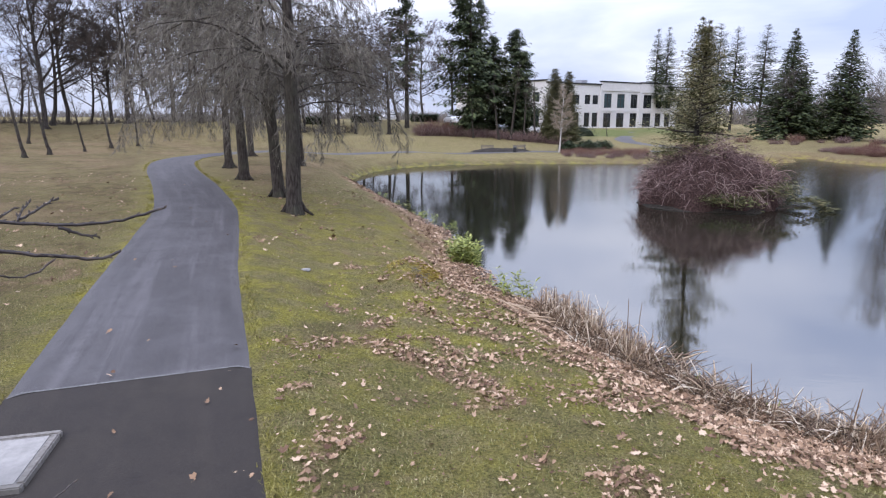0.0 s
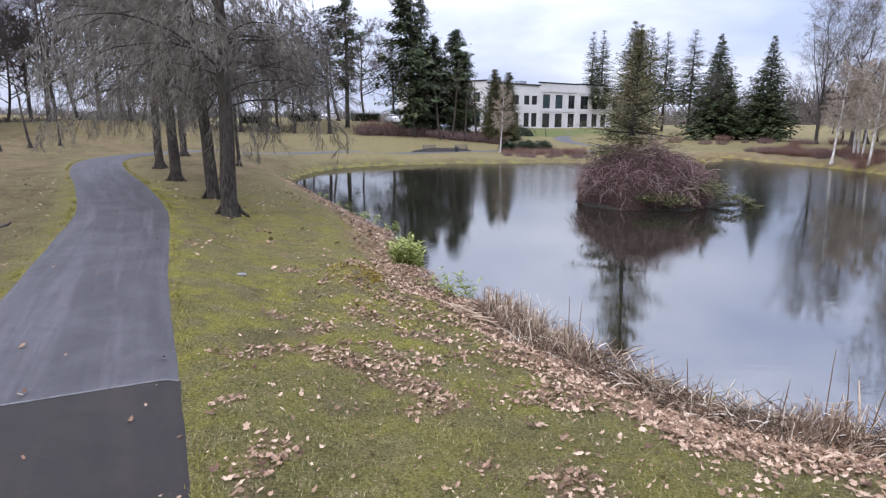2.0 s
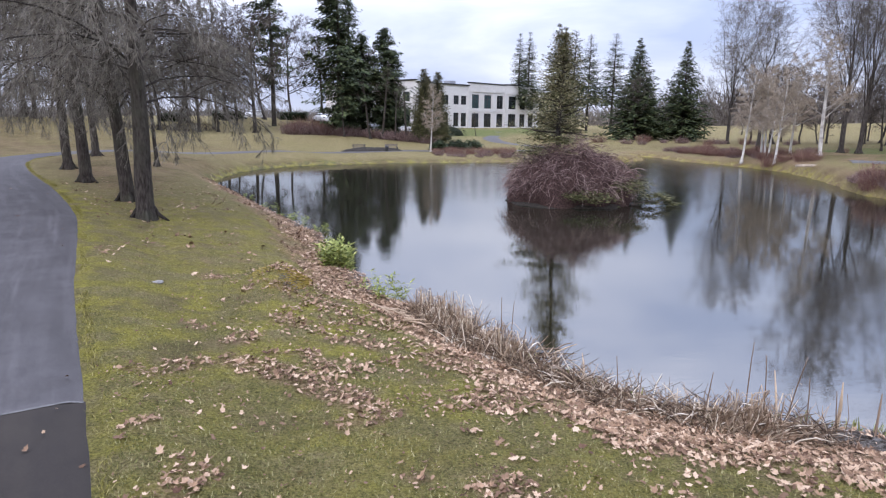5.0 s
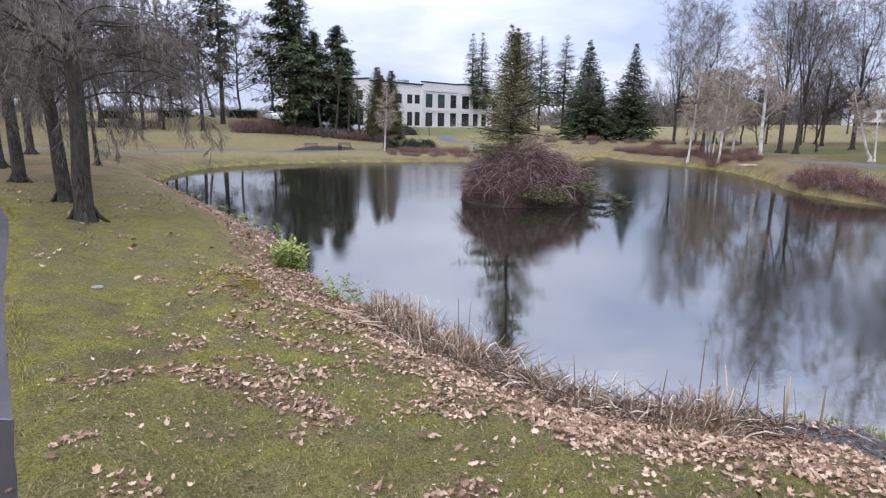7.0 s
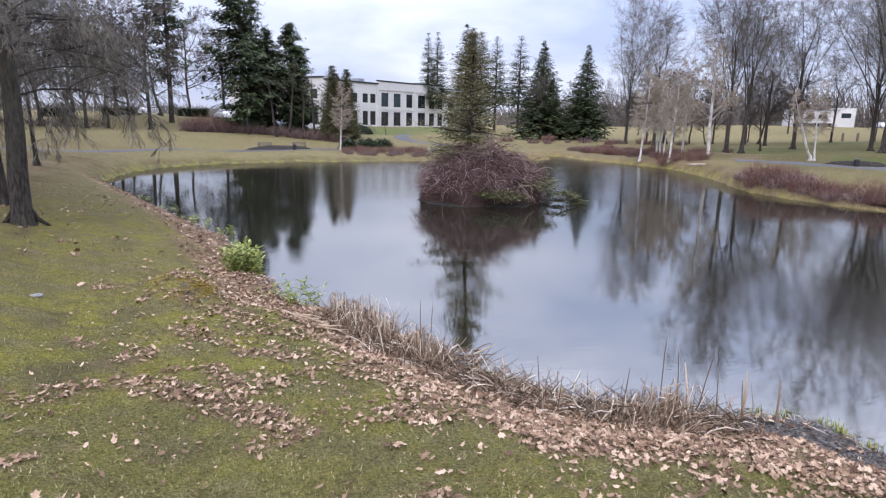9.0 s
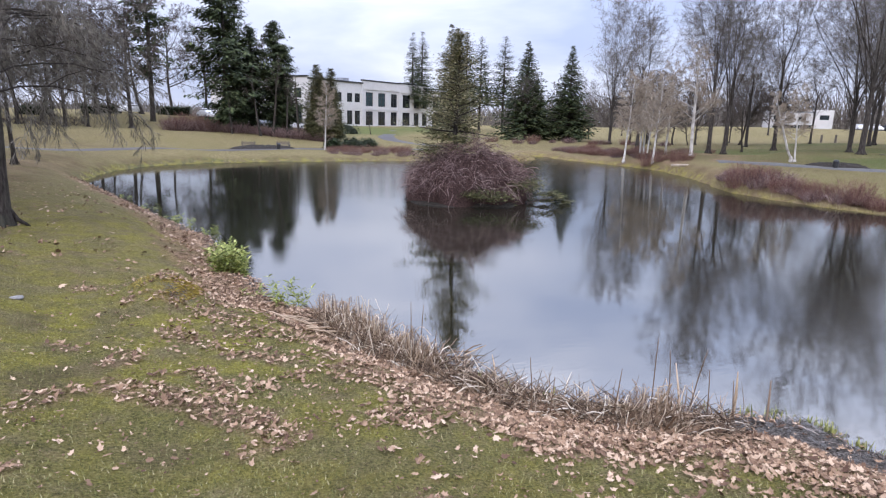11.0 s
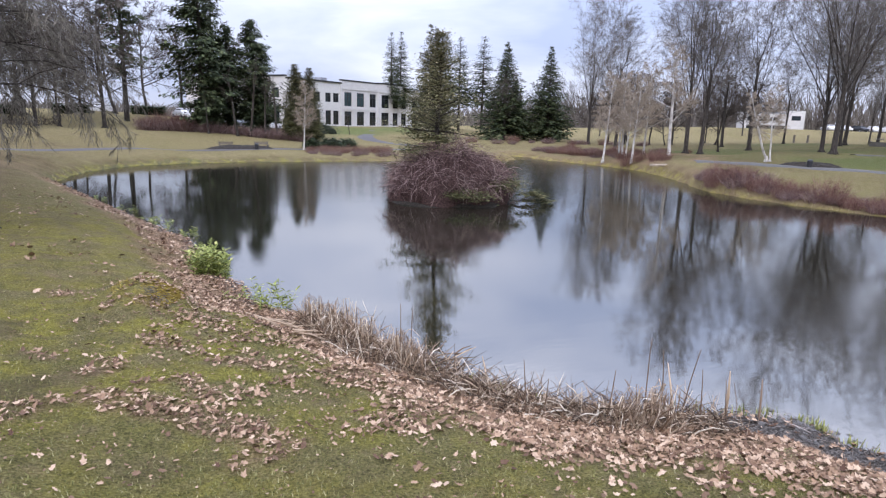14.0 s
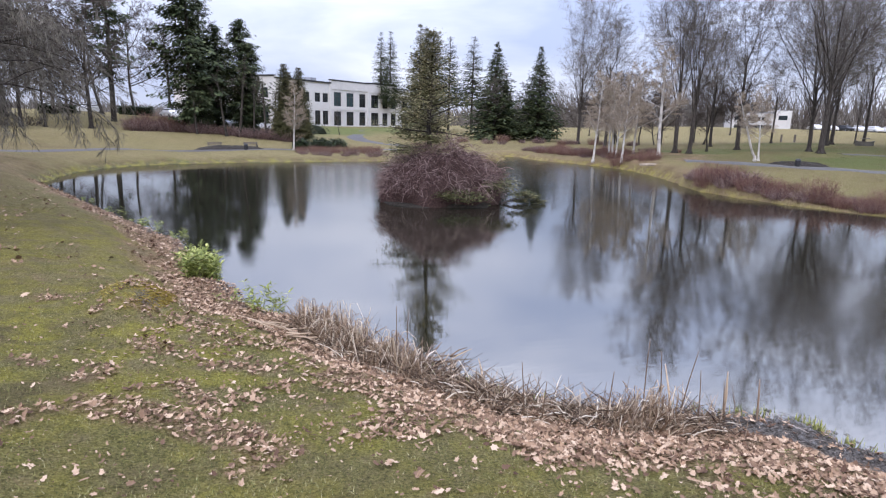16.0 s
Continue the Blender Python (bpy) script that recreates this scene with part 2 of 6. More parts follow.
M_NEEDLE_OLIVE = varied("olive_needles", [(0.045, 0.05, 0.02), (0.11, 0.11, 0.044), (0.20, 0.175, 0.085)])
M_NEEDLE_TAN = varied("sparse_needles", [(0.08, 0.085, 0.035), (0.26, 0.24, 0.115), (0.44, 0.38, 0.22)])
M_LEAF = varied("fallen_leaves", [(0.085, 0.043, 0.025), (0.34, 0.22, 0.135), (0.56, 0.415, 0.29)], 0.7)
M_REED = varied("dead_reeds", [(0.13, 0.08, 0.048), (0.43, 0.325, 0.22), (0.78, 0.69, 0.56)], 0.8)
M_REED_DARK = varied("rotten_reeds", [(0.045, 0.03, 0.021), (0.17, 0.115, 0.076), (0.38, 0.285, 0.20)], 0.85)
M_GREEN = varied("fresh_leaves", [(0.10, 0.13, 0.03), (0.25, 0.285, 0.065), (0.46, 0.47, 0.16)], 0.6)
M_SPROUT = varied("pale_sprouts", [(0.10, 0.115, 0.04), (0.31, 0.33, 0.09), (0.54, 0.53, 0.22)], 0.6)
M_BLADES = varied("grass_blades", [(0.07, 0.075, 0.02), (0.21, 0.205, 0.065), (0.42, 0.37, 0.19)], 0.8)
M_RED = varied("red_stems", [(0.085, 0.04, 0.032), (0.20, 0.098, 0.078), (0.38, 0.26, 0.185)], 0.7)
M_BRAMBLE = varied("bramble_stems", [(0.05, 0.029, 0.027), (0.20, 0.123, 0.112), (0.47, 0.36, 0.32)], 0.8)
M_ROCK = plain("wet_stone", (0.05, 0.046, 0.042), (0.22, 0.205, 0.19), 9, 0.6, 0.4, 0.6, 0.02)
M_STUCCO = plain("white_stucco", (0.60, 0.585, 0.57), (0.67, 0.655, 0.64), 3, 0.85, 0.2, 0.1, 0.01, c3=(0.55, 0.535, 0.52), big=0.2)
M_CAP = plain("dark_coping", (0.018, 0.018, 0.02), (0.03, 0.03, 0.032), 4, 0.5, 0.4, 0)
M_FRAME = plain("dark_frame", (0.02, 0.021, 0.022), (0.03, 0.03, 0.032), 5, 0.5, 0.4, 0)


def glass_material(name, c, rough=0.06):
    m, n, l, b = base_material(name, rough, 0.5)
    l.new(mixed(n, l, noise_fac(n, l, 0.5, 0.35, 0.65), c, tuple(1.9 * v for v in c)), b.inputs["Base Color"])
    return m


M_GLASS = glass_material("dark_window_glass", (0.010, 0.014, 0.016))
M_GLASS_TEAL = glass_material("teal_window_glass", (0.02, 0.038, 0.042), 0.1)
M_PAINT_WHITE = plain("white_paint", (0.66, 0.66, 0.66), (0.74, 0.74, 0.74), 2, 0.4, 0.5, 0)
M_PAINT_GREY = plain("grey_paint", (0.22, 0.23, 0.25), (0.28, 0.29, 0.31), 2, 0.4, 0.5, 0)
M_PAINT_DARK = plain("dark_paint", (0.02, 0.022, 0.028), (0.035, 0.037, 0.042), 2, 0.35, 0.5, 0)
M_RUBBER = plain("rubber", (0.014, 0.014, 0.014), (0.03, 0.03, 0.03), 10, 0.8, 0.2, 0)
M_WOOD = plain("weathered_wood", (0.10, 0.085, 0.07), (0.22, 0.19, 0.16), 6, 0.85, 0.2, 0.5, 0.01, (1, 8, 8))

# ---------- shapes ----------


def part(name, bm, material, parent=None, label=""):
    me = bpy.data.meshes.new(name)
    bm.to_mesh(me)
    bm.free()
    me.materials.append(material)
    ob = new(name, me)
    if parent:
        ob.parent = parent
    if label:
        ob["label"] = label
    return ob


def mesh_part(name, verts, faces, material, parent=None, label="", smooth=False):
    me = bpy.data.meshes.new(name)
    me.from_pydata(verts, [], faces)
    me.materials.append(material)
    if smooth:
        me.polygons.foreach_set("use_smooth", [True] * len(me.polygons))
    me.update()
    ob = new(name, me)
    if parent:
        ob.parent = parent
    if label:
        ob["label"] = label
    return ob


def thing(name, x, y, z, label, category, group="", turn=0.0):
    e = new(name)
    e.empty_display_size = 0.2
    e.location = (x, y, z)
    e.rotation_euler = (0, 0, turn)
    return tagged(e, label, category, group)


def box_bm(x0, y0, z0, x1, y1, z1, bevel=0.0):
    bm = bmesh.new()
    bmesh.ops.create_cube(bm, size=1.0)
    for v in bm.verts:
        v.co = Vector(((x0 + x1) / 2 + v.co.x * (x1 - x0), (y0 + y1) / 2 + v.co.y * (y1 - y0), (z0 + z1) / 2 + v.co.z * (z1 - z0)))
    if bevel:
        bmesh.ops.bevel(bm, geom=bm.edges[:], offset=bevel, segments=2, affect="EDGES")
    return bm


class Tubes:
    """Collects tapered tubes into one mesh."""

    def __init__(self):
        self.v, self.f = [], []

    def add(self, pts, radii, sides=4, closed=True):
        base = len(self.v)
        n = len(pts)
        for i in range(n):
            a = pts[max(i - 1, 0)]
            b = pts[min(i + 1, n - 1)]
            dx, dy, dz = b[0] - a[0], b[1] - a[1], b[2] - a[2]
            k = math.sqrt(dx * dx + dy * dy + dz * dz) or 1.0
            dx, dy, dz = dx / k, dy / k, dz / k
            if abs(dz) < 0.9:
                ux, uy, uz = -dy, dx, 0.0
            else:
                ux, uy, uz = 0.0, -dz, dy
            k = math.sqrt(ux * ux + uy * uy + uz * uz) or 1.0
            ux, uy, uz = ux / k, uy / k, uz / k
            wx, wy, wz = dy * uz - dz * uy, dz * ux - dx * uz, dx * uy - dy * ux
            p, r = pts[i], radii[i]
            for s in range(sides):
                c, q = COS[sides][s], SIN[sides][s]
                self.v.append((p[0] + r * (ux * c + wx * q), p[1] + r * (uy * c + wy * q), p[2] + r * (uz * c + wz * q)))
        for i in range(n - 1):
            o = base + i * sides
            for s in range(sides):
                t = (s + 1) % sides
                self.f.append((o + s, o + t, o + sides + t, o + sides + s))
        if closed:
            o = base + (n - 1) * sides
            self.f.append(tuple(range(o, o + sides)))

    def make(self, name, material, parent=None, label="", smooth=True):
        return mesh_part(name, self.v, self.f, material, parent, label, smooth)


COS = {s: [math.cos(2 * math.pi * i / s) for i in range(s)] for s in range(3, 17)}
SIN = {s: [math.sin(2 * math.pi * i / s) for i in range(s)] for s in range(3, 17)}


def curve_through(points, step):
    """Catmull-Rom through 2D points, about a step apart."""
    out = []
    n = len(points)
    for i in range(n - 1):
        p0, p1, p2, p3 = (np.array(points[min(max(j, 0), n - 1)], float) for j in (i - 1, i, i + 1, i + 2))
        k = max(2, int(np.linalg.norm(p2 - p1) / step))
        for t in np.arange(k) / k:
            out.append(0.5 * (2 * p1 + (p2 - p0) * t + (2 * p0 - 5 * p1 + 4 * p2 - p3) * t * t + (3 * p1 - p0 - 3 * p2 + p3) * t**3))
    out.append(np.array(points[-1], float))
    return np.array(out)

# ---------- the lie of the land ----------
WATER = -1.25
SHORE = [(8.9, 2.0), (7.45, 4.3), (7.05, 5.6), (6.45, 6.15), (5.6, 6.5), (4.5, 7.2), (3.7, 8.15), (3.1, 9.4), (2.6, 11.0), (1.6, 12.4), (1.05, 14.0),
         (0.7, 16.3), (0.1, 20.0), (-1.1, 23.3), (-2.6, 27.3), (-4.2, 32.0), (-5.6, 37.0), (-4.9, 43.0), (-2.5, 47.3), (2.0, 49.7),
         (11.0, 50.9), (22.0, 51.5), (30.0, 52.5), (31.5, 57.5), (34.0, 57.0), (33.6, 52.0), (34.9, 45.0), (34.4, 39.0), (31.0, 31.5),
         (28.4, 27.2), (27.9, 21.5), (29.0, 16.0), (30.0, 8.0), (26.0, 0.0), (17.0, -5.0), (11.0, -2.5), (8.9, 2.0)]
HEIGHTS = [(-3, 6, 0.0), (-6, 17, 0.08), (-9.5, 25, 0.15), (-13, 33, 0.2), (-15, 42, 0.1), (-5, 50, -0.4), (3, 59, -0.8), (16, 62, -0.9), (26, 65, -0.9),
           (-22, 36, 0.2), (-30, 47, 0.6), (-42, 54, 2.1), (-27, 63, 2.1), (-60, 90, 2.6), (-8, 70, 0.5), (-1, 80, 0.3), (-7, 100, 1.9), (-20, 120, 2.3), (22, 108, 0.7),
           (28, 90, -0.3), (36, 112, 0.6), (45, 76, -0.15), (36, 49, -0.8), (42, 43, -0.05), (50, 36, 0.5), (38, 27, -0.15), (33, 18, -0.75), (70, 40, 1.0),
           (120, 95, 2.4), (4, -6, 0.05), (-18, 4, 0.1), (18, -12, 0.0)]
PATH_LINE = [(-0.4, -4.0), (-1.2, 0.6), (-2.3, 3.65), (-3.0, 5.65), (-3.6, 7.3), (-4.45, 9.7), (-5.6, 13.2), (-6.85, 16.7), (-9.1, 21.5), (-12.6, 28.4), (-14.6, 33.4),
             (-15.35, 38.2), (-14.7, 42.4), (-11.8, 46.4), (-5.5, 51.5), (3.0, 58.0), (12.0, 61.5), (22.0, 63.0), (27.5, 65.5), (26.5, 71.0), (23.5, 78.0), (26.5, 90.0), (31.0, 100.0)]
shore_line = curve_through(SHORE, 0.6)
shore_line = shore_line + 0.10 * np.sin(shore_line[:, ::-1] * [2.3, 1.9]) + 0.05 * np.sin(shore_line[:, ::-1] * [6.1, 5.3])
path_line = curve_through(PATH_LINE, 0.5)
heights = np.array(HEIGHTS, float)


def to_segments(p, line):
    out = np.full(len(p), 1e9)
    for a, b in zip(line[:-1], line[1:]):
        d = b - a
        k = np.clip(((p - a) @ d) / max(d @ d, 1e-9), 0, 1)
        out = np.minimum(out, ((p - a - k[:, None] * d) ** 2).sum(1))
    return np.sqrt(out)


def in_pond(p):
    inside = np.zeros(len(p), bool)
    for a, b in zip(shore_line[:-1], shore_line[1:]):
        if a[1] == b[1]:
            continue
        cross = ((a[1] > p[:, 1]) != (b[1] > p[:, 1])) & (p[:, 0] < (b[0] - a[0]) * (p[:, 1] - a[1]) / (b[1] - a[1]) + a[0])
        inside ^= cross
    return inside


def smooth01(a, b, v):
    t = np.clip((v - a) / (b - a), 0, 1)
    return t * t * (3 - 2 * t)


def base_height(p):
    d2 = ((p[:, None, :] - heights[None, :, :2]) ** 2).sum(-1)
    w = 1.0 / (d2 + 9.0) ** 1.7
    return (w * heights[:, 2]).sum(1) / w.sum(1)


def land(p):
    """Heights of the ground at points, and their distance from the shore (negative in the pond)."""
    p = np.asarray(p, float).reshape(-1, 2)
    d = to_segments(p, shore_line)
    base = base_height(p)
    reach = 3.1 - 1.7 * smooth01(14.0, 30.0, p[:, 1]) - 0.9 * smooth01(18.0, 26.0, p[:, 0])
    out = WATER + 0.03 + (base - WATER - 0.03) * (1 - np.exp(-d / reach))
    out = out - 0.16 * smooth01(1.75, 1.3, d + 0.15 * np.sin(3 * p[:, 1]) * np.sin(2.3 * p[:, 0])) * smooth01(0.1, 0.8, d) * smooth01(24, 16, p[:, 1])
    lump = 0.03 * np.sin(p[:, 0] * 1.7 + 1.1 * np.sin(p[:, 1] * 0.9)) * np.sin(p[:, 1] * 1.4) + 0.012 * np.sin(p[:, 0] * 5.1) * np.sin(p[:, 1] * 4.3 + p[:, 0])
    out = out + lump * smooth01(0.1, 1.2, d)
    dp = to_segments(p, path_line[::2])
    out = out + (base - out) * (1 - smooth01(1.2, 2.6, dp)) * smooth01(0.5, 3.0, d)
    tump = np.exp(-(((p[:, 0] + 0.62) / 0.55) ** 2 + ((p[:, 1] - 11.5) / 1.1) ** 2))
    out = out + 0.36 * tump * smooth01(1.45, 1.62, d)
    wet = in_pond(p)
    bed = WATER - 0.02 - np.minimum(1.3, 0.32 * d)
    return np.where(wet, bed, out), np.where(wet, -d, d), dp


class Grid:
    """Heights of the ground at even steps, for quick look-up."""

    def __init__(self, x0, x1, y0, y1, step):
        self.x0, self.y0, self.step = x0, y0, step
        xs, ys = np.arange(x0, x1 + step, step), np.arange(y0, y1 + step, step)
        gx, gy = np.meshgrid(xs, ys, indexing="ij")
        self.z = land(np.column_stack([gx.ravel(), gy.ravel()]))[0].reshape(gx.shape)
        self.x1, self.y1 = xs[-2], ys[-2]

    def at(self, x, y):
        fx, fy = (x - self.x0) / self.step, (y - self.y0) / self.step
        i, j = int(fx), int(fy)
        u, v = fx - i, fy - j
        z = self.z
        return float(z[i, j] * (1 - u) * (1 - v) + z[i + 1, j] * u * (1 - v) + z[i, j + 1] * (1 - u) * v + z[i + 1, j + 1] * u * v)


grids = [Grid(-6.0, 10.0, -1.0, 18.0, 0.1), Grid(-50.0, 90.0, -6.0, 128.0, 0.6)]


def ground_at(x, y):
    for g in grids:
        if g.x0 <= x < g.x1 and g.y0 <= y < g.y1:
            return g.at(x, y)
    return float(land([(x, y)])[0][0])


# one sheet of ground out to the horizon
angles = np.radians(np.concatenate([np.arange(-48, 78, 0.5), np.arange(78, 312, 6.0)]))
rings = [0.0]
while rings[-1] < 2600:
    r = rings[-1]
    rings.append(r + (0.11 if r < 9 else 0.0125 * r if r < 75 else 0.09 * r))
rings = np.array(rings[1:])
A, R = np.meshgrid(angles, rings)
flat = np.stack([(R * np.sin(A)).ravel(), (R * np.cos(A)).ravel() + 0.2], 1)
gz, gd, gp = land(flat)
nA, nR = len(angles), len(rings)
verts = np.column_stack([flat, gz]).tolist()
verts.append((0.0, 0.2, ground_at(0.0, 0.2)))
faces = [(i * nA + (j + 1) % nA, i * nA + j, (i + 1) * nA + j, (i + 1) * nA + (j + 1) % nA) for i in range(nR - 1) for j in range(nA)]
faces += [(nR * nA, j, (j + 1) % nA) for j in range(nA)]
ground = mesh_part("ground", verts, faces, M_TURF, smooth=True)
tagged(ground, "mossy winter lawn with straw patches, leaf litter and muddy banks", "ground", kind="structure")


def wob(p, s, o=0.0):
    return np.sin(p[:, 0] * s + o + 1.7 * np.sin(p[:, 1] * s * 0.7 + o)) * np.sin(p[:, 1] * s * 1.1 - o + 1.3 * np.sin(p[:, 0] * s * 0.6))


def patches(p, s, o, lo, hi):
    a = wob(p, s, o) + 0.6 * wob(p, s * 2.3, o + 2) + 0.35 * wob(p, s * 4.7, o + 5)
    return smooth01(lo, hi, a)


drift = np.array([(-0.85, 7.35), (-0.45, 7.1), (-0.1, 6.85), (0.15, 6.5), (0.45, 6.25)])
drift_edge = np.array([(-1.05, 4.05), (-1.12, 4.4), (-0.85, 4.8)])


def drift_mask(p):
    k = smooth01(0.34, 0.12, to_segments(p, drift) + 0.10 * wob(p, 7.0))
    k = np.maximum(k, 0.8 * smooth01(0.26, 0.08, to_segments(p, drift_edge) + 0.09 * wob(p, 8.0)))
    return np.maximum(k, 0.85 * patches(p, 2.1, 0.4, 0.72, 0.92))


near_bank = smooth01(45, 30, flat[:, 1]) * smooth01(22, 16, flat[:, 0])
wide = 0.31 * np.clip(flat[:, 0], 0, 4.0) * smooth01(12, 8, flat[:, 1])
bank_edge = smooth01(1.6, 0.3, gd + 0.4 * wob(flat, 0.8))
litter = smooth01(1.75, 0.8, gd - wide + 0.35 * wob(flat, 1.9) + 0.2 * wob(flat, 5.0)) * near_bank * 0.85
litter = np.maximum(litter, 0.3 * (0.0 + 1.0 * smooth01(-0.2, 0.8, wob(flat, 0.5, 1.0) + 0.5 * wob(flat, 1.7, 2.0) + 0.4 * wob(flat, 4.1, 3.0))) * smooth01(1.5, 3.2, gp) * smooth01(-5.0, -8.0, flat[:, 0]) * smooth01(58, 44, flat[:, 1]))
litter = litter * (1 - smooth01(28, 33, flat[:, 1]) * smooth01(1.5, 0.8, gd))
litter = np.maximum(litter, 0.22 * smooth01(2.6, 0.6, gd + 0.6 * wob(flat, 0.9)) * (1 - near_bank) * smooth01(10, 20, flat[:, 0]))
litter = np.maximum(litter, 0.55 * drift_mask(flat) * smooth01(1.3, 1.5, gp) * smooth01(16, 12, R.ravel()))
litter = np.maximum(litter, 0.7 * smooth01(-0.3, 0.7, wob(flat, 0.7, 4.0) + 0.6 * wob(flat, 2.1, 1.0)) * smooth01(7.5, 4.0, np.hypot(flat[:, 0] - 38.5, 0.7 * (flat[:, 1] - 43.5))) * smooth01(0.0, 0.8, gd))
mud = smooth01(0.42, 0.05, gd + 0.1 * wob(flat, 4.0)) * 0.9 * (1 - 0.8 * smooth01(27, 34, flat[:, 1]))
mud_bank = np.array([(6.15, 6.1), (6.7, 5.75), (6.85, 5.2), (7.0, 4.5), (7.6, 3.6)])
mud = np.maximum(mud, smooth01(0.55, 0.3, to_segments(flat, mud_bank) + 0.12 * wob(flat, 5.0)))
# shaded hollow below the moss tussock, painted as a round spot of mud colour
mud = np.maximum(mud, smooth01(0.30, 0.14, np.hypot(flat[:, 0] - -0.37, 0.7 * (flat[:, 1] - 10.98))))
mud = mud * (1 - smooth01(23, 26, flat[:, 0]))
dry = np.maximum(smooth01(16, 34, flat[:, 1] - 0.3 * flat[:, 0]) * 0.85, 0.4 * smooth01(7.5, 12, flat[:, 1]))
moss = np.maximum(1.5 * smooth01(1.8, 1.25, gp), 0.75 * smooth01(13, 10.5, np.abs(flat[:, 1] - 13.5) + 4)) * smooth01(30, 20, R.ravel())
moss = np.maximum(moss, 1.0 * smooth01(16, 10, R.ravel()))
moss = np.maximum(moss, 1.6 * smooth01(0.4, 0.12, gd) * smooth01(28, 34, flat[:, 1]))
moss = moss * (1 - 0.75 * smooth01(-4.0, -7.0, flat[:, 0]) * smooth01(1.7, 2.4, gp) * smooth01(30, 26, flat[:, 1]))
lush = smooth01(0.45, 0.12, gd + 0.12 * wob(flat, 1.1)) * smooth01(29, 34, flat[:, 1]) * smooth01(14, 5, flat[:, 0]) + smooth01(36, 46, flat[:, 0] + 4 * wob(flat, 0.22)) * smooth01(60, 48, flat[:, 1]) * (0.3 + 0.6 * smooth01(0.0, 0.7, wob(flat, 0.16, 2.0) + 0.4 * wob(flat, 0.6))) + smooth01(9, 5, np.abs(flat[:, 1] - 97 - 0.7 * (flat[:, 0] - 25))) * smooth01(18, 22, flat[:, 0]) * smooth01(45, 38, flat[:, 0]) * 0.8
brown = smooth01(1.6, 3.0, gp) * smooth01(-3.5, -7.0, flat[:, 0]) * smooth01(70, 50, flat[:, 1]) * (0.55 + 0.45 * patches(flat, 0.45, 1.0, -0.5, 0.4))
brown = np.maximum(brown, 0.75 * smooth01(31, 36, flat[:, 0]) * smooth01(1.5, 4.0, gd) * smooth01(75, 60, flat[:, 1]) * (0.35 + 0.65 * patches(flat, 0.3, 3.0, -0.5, 0.6)))
brown = np.maximum(brown, 0.55 * patches(flat, 1.3, 2.0, -0.1, 0.7) * smooth01(22, 14, R.ravel()))
left = smooth01(0.0, -0.4, flat[:, 0] - np.interp(flat[:, 1], path_line[:60, 1], path_line[:60, 0])) * smooth01(60, 45, flat[:, 1]) * smooth01(1.25, 1.9, gp + 0.25 * wob(flat, 2.0))
brown = np.maximum(brown, left * (0.62 + 0.38 * patches(flat, 0.8, 1.0, -0.6, 0.4)))
moss = moss * (1 - 0.8 * left) * (1 - 0.55 * smooth01(0.0, -0.4, flat[:, 0] + 1.0 - np.interp(flat[:, 1], path_line[:60, 1], path_line[:60, 0])))
brown = np.maximum(brown, 0.8 * smooth01(31, 34, flat[:, 0]) * smooth01(36, 39, flat[:, 1]) * smooth01(62, 50, flat[:, 1]) * smooth01(47, 41, flat[:, 0]) * (0.5 + 0.5 * patches(flat, 0.7, 2.0, -0.6, 0.3)))
brown = np.maximum(brown, 0.95 * bank_edge * np.maximum(smooth01(28, 36, flat[:, 1]), smooth01(24, 27, flat[:, 0])))
moss = np.maximum(moss, 1.0 * smooth01(0.32, 0.12, gd + 0.1 * wob(flat, 2.0)) * smooth01(25, 28, flat[:, 0]) * smooth01(34, 30, flat[:, 1]))
moss = moss * (0.62 + 0.38 * smooth01(4.5, 8.5, R.ravel()))
litter = np.maximum(litter, 0.45 * smooth01(1.5, 0.7, gd + 0.3 * wob(flat, 1.7)) * smooth01(0.25, 0.6, gd) * smooth01(25, 27, flat[:, 0]) * smooth01(36, 31, flat[:, 1]))
for key, val in (("brown", brown), ("lush", lush), ("litter", litter), ("mud", mud), ("dry", dry), ("moss", moss)):
    a = ground.data.attributes.new(key, "FLOAT", "POINT")
    a.data.foreach_set("value", np.append(val, 0.0).astype(np.float32))

# the pond
pv = [(-12.0, -8.0, WATER), (40.0, -8.0, WATER), (40.0, 60.0, WATER), (-12.0, 60.0, WATER)]
water = mesh_part("water", pv, [(0, 1, 2, 3)], M_WATER)
tagged(water, "still grey pond water mirroring trees and sky", "pond", kind="structure")


